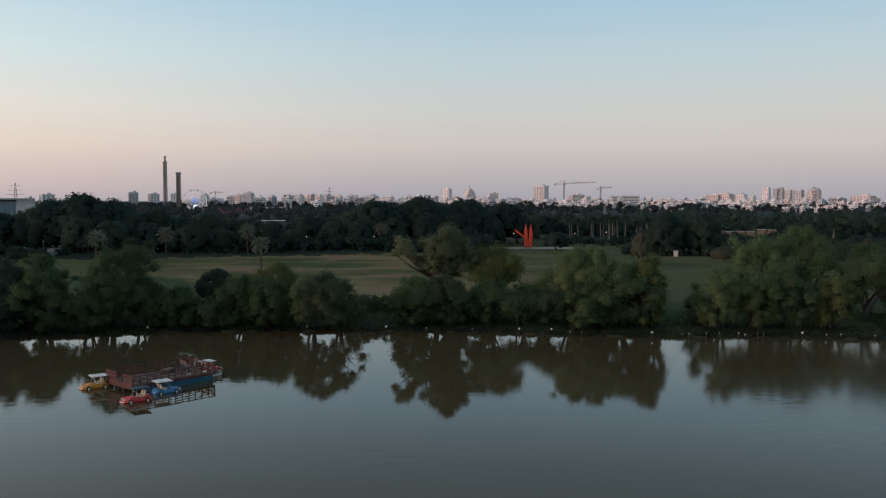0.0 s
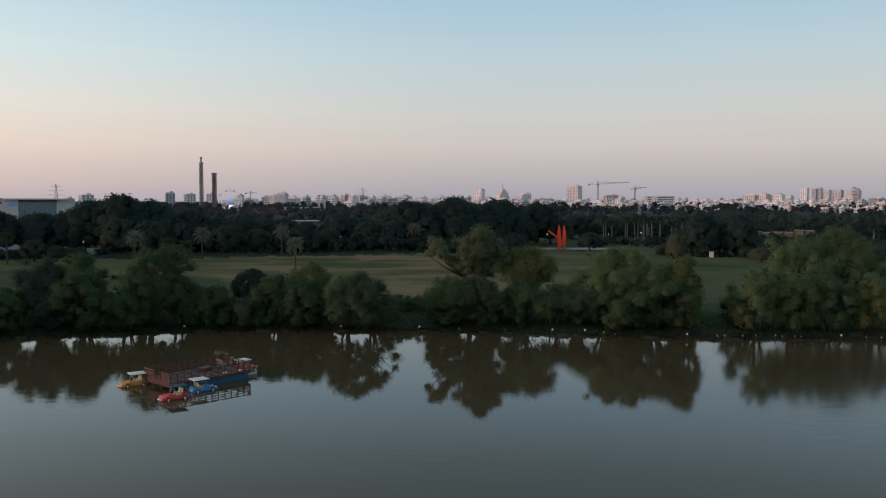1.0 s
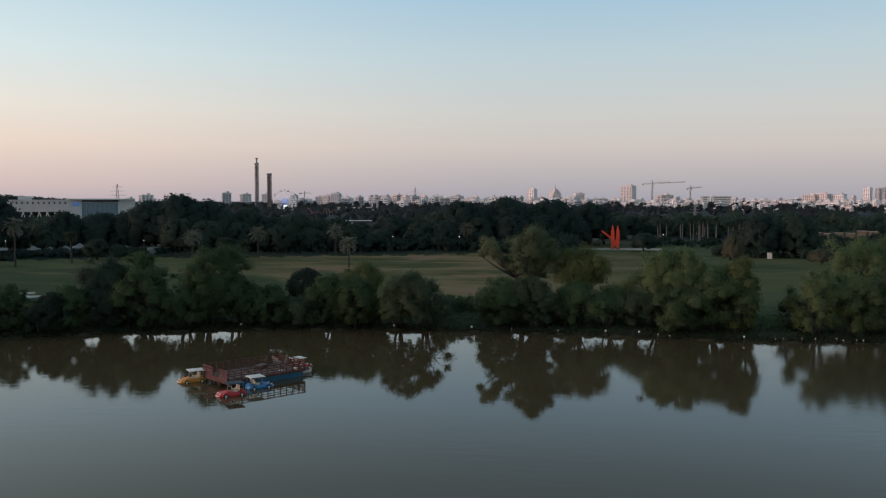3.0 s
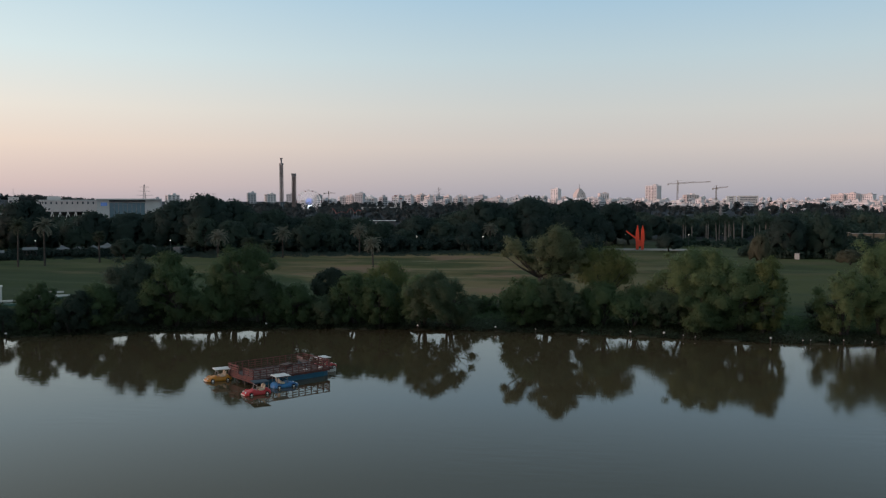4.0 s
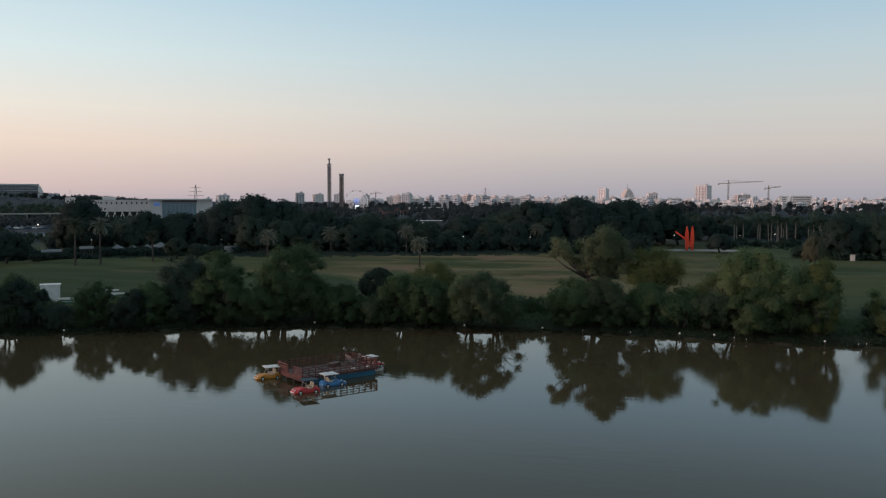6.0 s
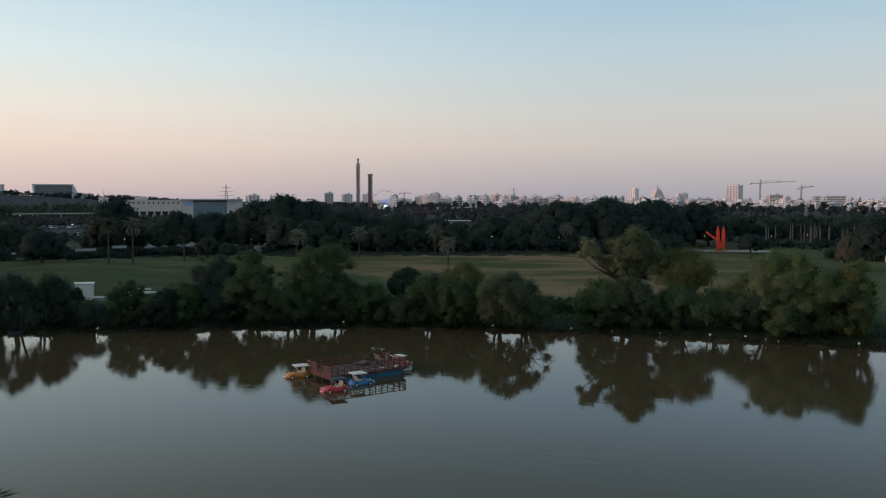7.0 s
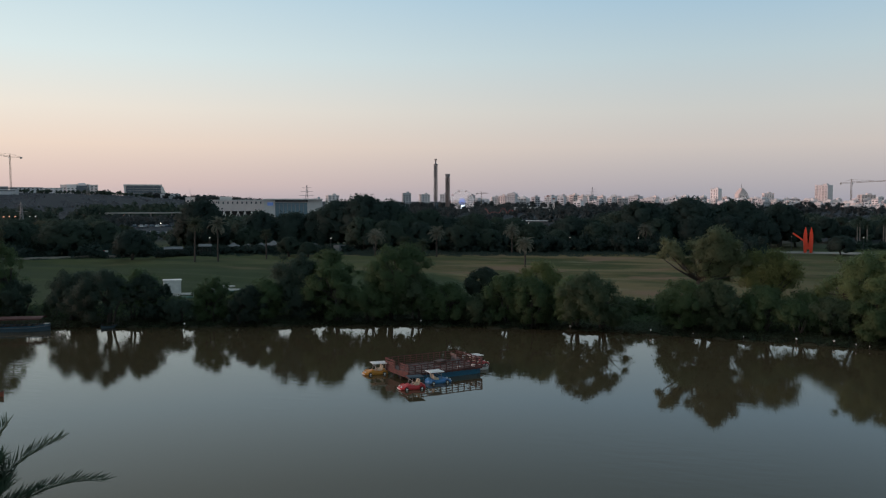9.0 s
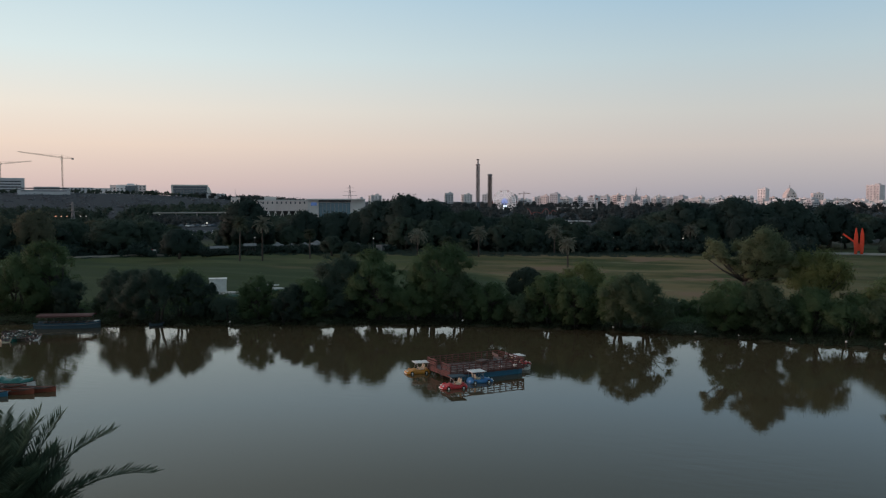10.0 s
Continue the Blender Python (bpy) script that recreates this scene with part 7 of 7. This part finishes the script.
def ride_towers():
    t = thing("swing_tower", pose(-278, 855, 2), "tall slender fairground swing tower with ringed head", "ride", "fairground rides")
    g = lattice(Geo(), (0, 0, -1), (0, 0, 50), 3.0, 2.7, 20, 0.40)
    g.box((0, 0, 24), (1.9, 1.9, 50))
    part("shaft", g, RIDE_STEEL, t)
    part("ring_platform", Geo().disc_ring((0, 0, 50.2), 1.0, 2.3, 18, 1.3, "z"), RIDE_STEEL, t)
    part("head", Geo().tube([(0, 0, 50), (0, 0, 52.6), (0, 0, 54.4), (0, 0, 56.2)], [1.1, 0.85, 0.85, 1.6], 10), RIDE_STEEL, t)
    part("lower_sleeve", Geo().tube([(0, 0, 0), (0, 0, 11)], 2.3, 10), LIGHT_BLUE, t, "dull blue sleeve")
    t = thing("drop_tower", pose(-266, 859, 2), "tall square drop tower ride with a wider head", "ride", "fairground rides")
    g = lattice(Geo(), (0, 0, -1), (0, 0, 37), 3.3, 3.3, 14, 0.48)
    g.box((0, 0, 18), (2.2, 2.2, 38))
    part("shaft", g, RIDE_BROWN, t)
    part("head", Geo().box((0, 0, 38.2), (3.6, 3.6, 2.8), taper=1.3, chamfer=0.6), RIDE_STEEL, t)
    for a in (0, 90, 180, 270):
        part("pulley_arm", Geo().box((1.8 * math.cos(radians(a)), 1.8 * math.sin(radians(a)), 39.9), (1.4, 0.8, 1.2), a), RIDE_STEEL, t)


def big_wheel():
    t = thing("big_wheel", pose(-279, 959, 13.4, 0, 0, 14), "big wheel with pale cabins and a lit hub", "ride", "fairground rides")
    r = 13.3
    for y in (-1.0, 1.0):
        part("rim", Geo().disc_ring((0, y, 0), r - 0.8, r, 40, 0.5), WHEEL_WHITE, t)
        part("inner_rim", Geo().disc_ring((0, y, 0), r * 0.72, r * 0.72 + 0.5, 36, 0.4), WHEEL_WHITE, t)
    hub_light = material("hub_lights", (0.4, 0.5, 0.8), 0.4, emit=(0.38, 0.46, 1.0, 0.42))
    for k in range(28):
        a = 2 * math.pi * k / 28
        part("spoke", Geo().beam((4.2 * math.cos(a), -1.0, 4.2 * math.sin(a)), (r * math.cos(a), -1.0, r * math.sin(a)), 0.48), WHEEL_WHITE, t)
        part("lit_spoke", Geo().beam((0.8 * math.cos(a), -1.0, 0.8 * math.sin(a)), (4.2 * math.cos(a), -1.0, 4.2 * math.sin(a)), 0.36), hub_light, t, "blue-lit inner spoke")
    for k in range(20):
        a = 2 * math.pi * k / 20
        c = part("cabin", Geo().box(((r + 0.2) * math.cos(a), 0, (r + 0.2) * math.sin(a) - 0.9), (2.0, 2.0, 2.0), chamfer=0.4), WHITE if k % 2 else RIDE_RED, t)
        part("cabin_roof", Geo().box(((r + 0.2) * math.cos(a), 0, (r + 0.2) * math.sin(a) - 0.05), (1.8, 1.8, 0.25)), RIDE_RED, c)
    part("hub", Geo().tube([(0, -1.6, 0), (0, 1.6, 0)], 1.3, 14), hub_light, t, "blue-lit hub")
    for y in (-2.2, 2.2):
        for x in (-6, 6):
            part("leg", Geo().beam((0, y * 0.7, 0), (x, y, -12.5), 0.5), STEEL, t)
    s = thing("lit_screen", pose(-272.8, 940, 2, 0, 0, 16), "bright lit screen below the big wheel", "screen")
    part("panel", Geo().box((0, 0, 5), (4.0, 0.4, 4.4)), material("screen_light", (0.8, 0.85, 0.9), 0.4, emit=(0.75, 0.88, 1.0, 1.6)), s, "white lit panel")
    part("backing", Geo().box((0, 0.4, 5), (4.4, 0.4, 4.8)), DARK_STEEL, s)
    part("stand", Geo().box((0, 0.4, 1.2), (1.0, 0.5, 3.0)), DARK_STEEL, s)


def coaster():
    t = thing("roller_coaster", pose(-166, 680, 2, 0, 0, 12), "red looping roller coaster track on thin columns", "ride", "fairground rides")
    pts = [(s * 12, 3 * math.sin(s * 3), 2.0 + (3.2 + 1.6 * math.sin(s * 4)) * abs(math.sin(s * 5.2 + 0.4))) for s in np.linspace(-1, 1, 50)]
    for o in (-0.6, 0.6):
        part("rail", Geo().tube([(x, y + o, z) for x, y, z in pts], 0.28, 5), RIDE_RED, t)
    for x, y, z in pts[::5]:
        part("column", Geo().tube([(x, y, -0.5), (x, y, z)], 0.12, 6), STEEL, t)
    for x, h in ((-167.5, 17.0), (-161.5, 14.0)):
        t = thing("light_mast", pose(x, 905, 2), "pale fairground lattice mast", "mast", "fairground rides")
        part("shaft", lattice(Geo(), (0, 0, -0.5), (0, 0, h), 1.9, 1.3, 9, 0.3), PANEL, t)
        part("head", Geo().box((0, 0, h + 0.4), (2.6, 1.2, 1.4)), RIDE_RED, t)
    hut("park_building", -83, 412, 13, 8, 3.6, 11, DARK_STEEL, "long pale-roofed low building among the trees", PANEL)
    hut("fair_building", -180, 890, 44, 16, 5.5, 10, PANEL, "long pale low fairground building")


ride_towers()
big_wheel()
coaster()


# ---------------------------------------------------------------- cranes and pylons
CRANE_PAINT = material("dull_yellow_crane", (0.20, 0.15, 0.09), 0.6, scale=0.3)


def crane(x, y, top, jib, counter, heading, base=None, s=1.0, tilt=0.0, label="tower crane with a long jib over the rooftops"):
    z0 = gz(x, y) if base is None else base
    t = thing("tower_crane", pose(x, y, z0, 0, 0, heading), label, "crane", "tower cranes on the skyline")
    h = top - z0
    part("mast", lattice(Geo(), (0, 0, -2), (0, 0, h), 2.2 * s, 2.2 * s, 12, 0.5 * s), CRANE_PAINT, t)
    g = Geo()
    n = 12
    for k in range(n):
        a, b = jib * k / n, jib * (k + 1) / n
        hh = 2.0 * s * (1 - 0.5 * k / n)
        for y_ in (-0.8 * s, 0.8 * s):
            g.beam((a, y_, h + a * tilt), (b, y_, h + b * tilt), 0.4 * s)
            g.beam((a, y_, h + a * tilt), ((a + b) / 2, 0, h + hh + (a + b) / 2 * tilt), 0.25 * s)
            g.beam((b, y_, h + b * tilt), ((a + b) / 2, 0, h + hh + (a + b) / 2 * tilt), 0.25 * s)
        g.beam((a, 0, h + hh + a * tilt), (b, 0, h + hh + b * tilt), 0.35 * s)
    part("jib", g, CRANE_PAINT, t)
    part("counter_jib", Geo().box((-counter / 2, 0, h), (counter, 1.6 * s, 0.8 * s)), CRANE_PAINT, t)
    part("counterweight", Geo().box((-counter + 1.5, 0, h - 1.2 * s), (3.0, 1.8 * s, 3.0 * s)), CONCRETE, t)
    part("apex", lattice(Geo(), (0, 0, h), (0, 0, h + 6 * s), 1.8 * s, 0.4 * s, 3, 0.35 * s), CRANE_PAINT, t)
    part("cab", Geo().box((1.6 * s, 1.0 * s, h - 1.0 * s), (1.8 * s, 1.4 * s, 2.0 * s)), WHITE, t)
    part("tie_bar", Geo().beam((0, 0, h + 5.8 * s), (jib * 0.65, 0, h + 1.2 * s + jib * 0.65 * tilt), 0.22 * s), CRANE_PAINT, t)
    part("tie_bar", Geo().beam((0, 0, h + 5.8 * s), (-counter * 0.9, 0, h + 0.4 * s), 0.22 * s), CRANE_PAINT, t)


crane(-908.5, 929, 72.5, 55, 15, 225, 22, 0.75, 0.13)
crane(-1036, 941, 66, 42, 14, 46, 22, 0.75, 0.12)
crane(266.6, 1880.6, 49, 68, 21, -8, s=1.2, tilt=0.05)
crane(381, 2064.5, 41, 27, 9, -12, s=1.2, tilt=0.12)
crane(-386, 1448, 26, 12, 9, 15, s=0.6)


def pylon(x, y, top, w=5.0):
    t = thing("power_pylon", pose(x, y, gz(x, y), 0, 0, 20), "grey lattice power pylon with cross-arms", "pylon", "power pylons")
    h = top - gz(x, y)
    part("mast", lattice(Geo(), (0, 0, -0.5), (0, 0, h), w * 0.8, 0.4, 9, 0.15), STEEL, t)
    for k, z in enumerate((0.68, 0.80, 0.92)):
        part("cross_arm", Geo().beam((-w * (1.1 - 0.2 * k), 0, h * z), (w * (1.1 - 0.2 * k), 0, h * z), 0.20), STEEL, t)


pylon(-290.7, 580.4, 26.5)
pylon(-145, 1089, 31, 7)
pylon(78.4, 412.6, 13.5, 2.6)
pylon(-640, 760, 32, 5)
pylon(-284.3, 295.4, 14.6, 2.2)
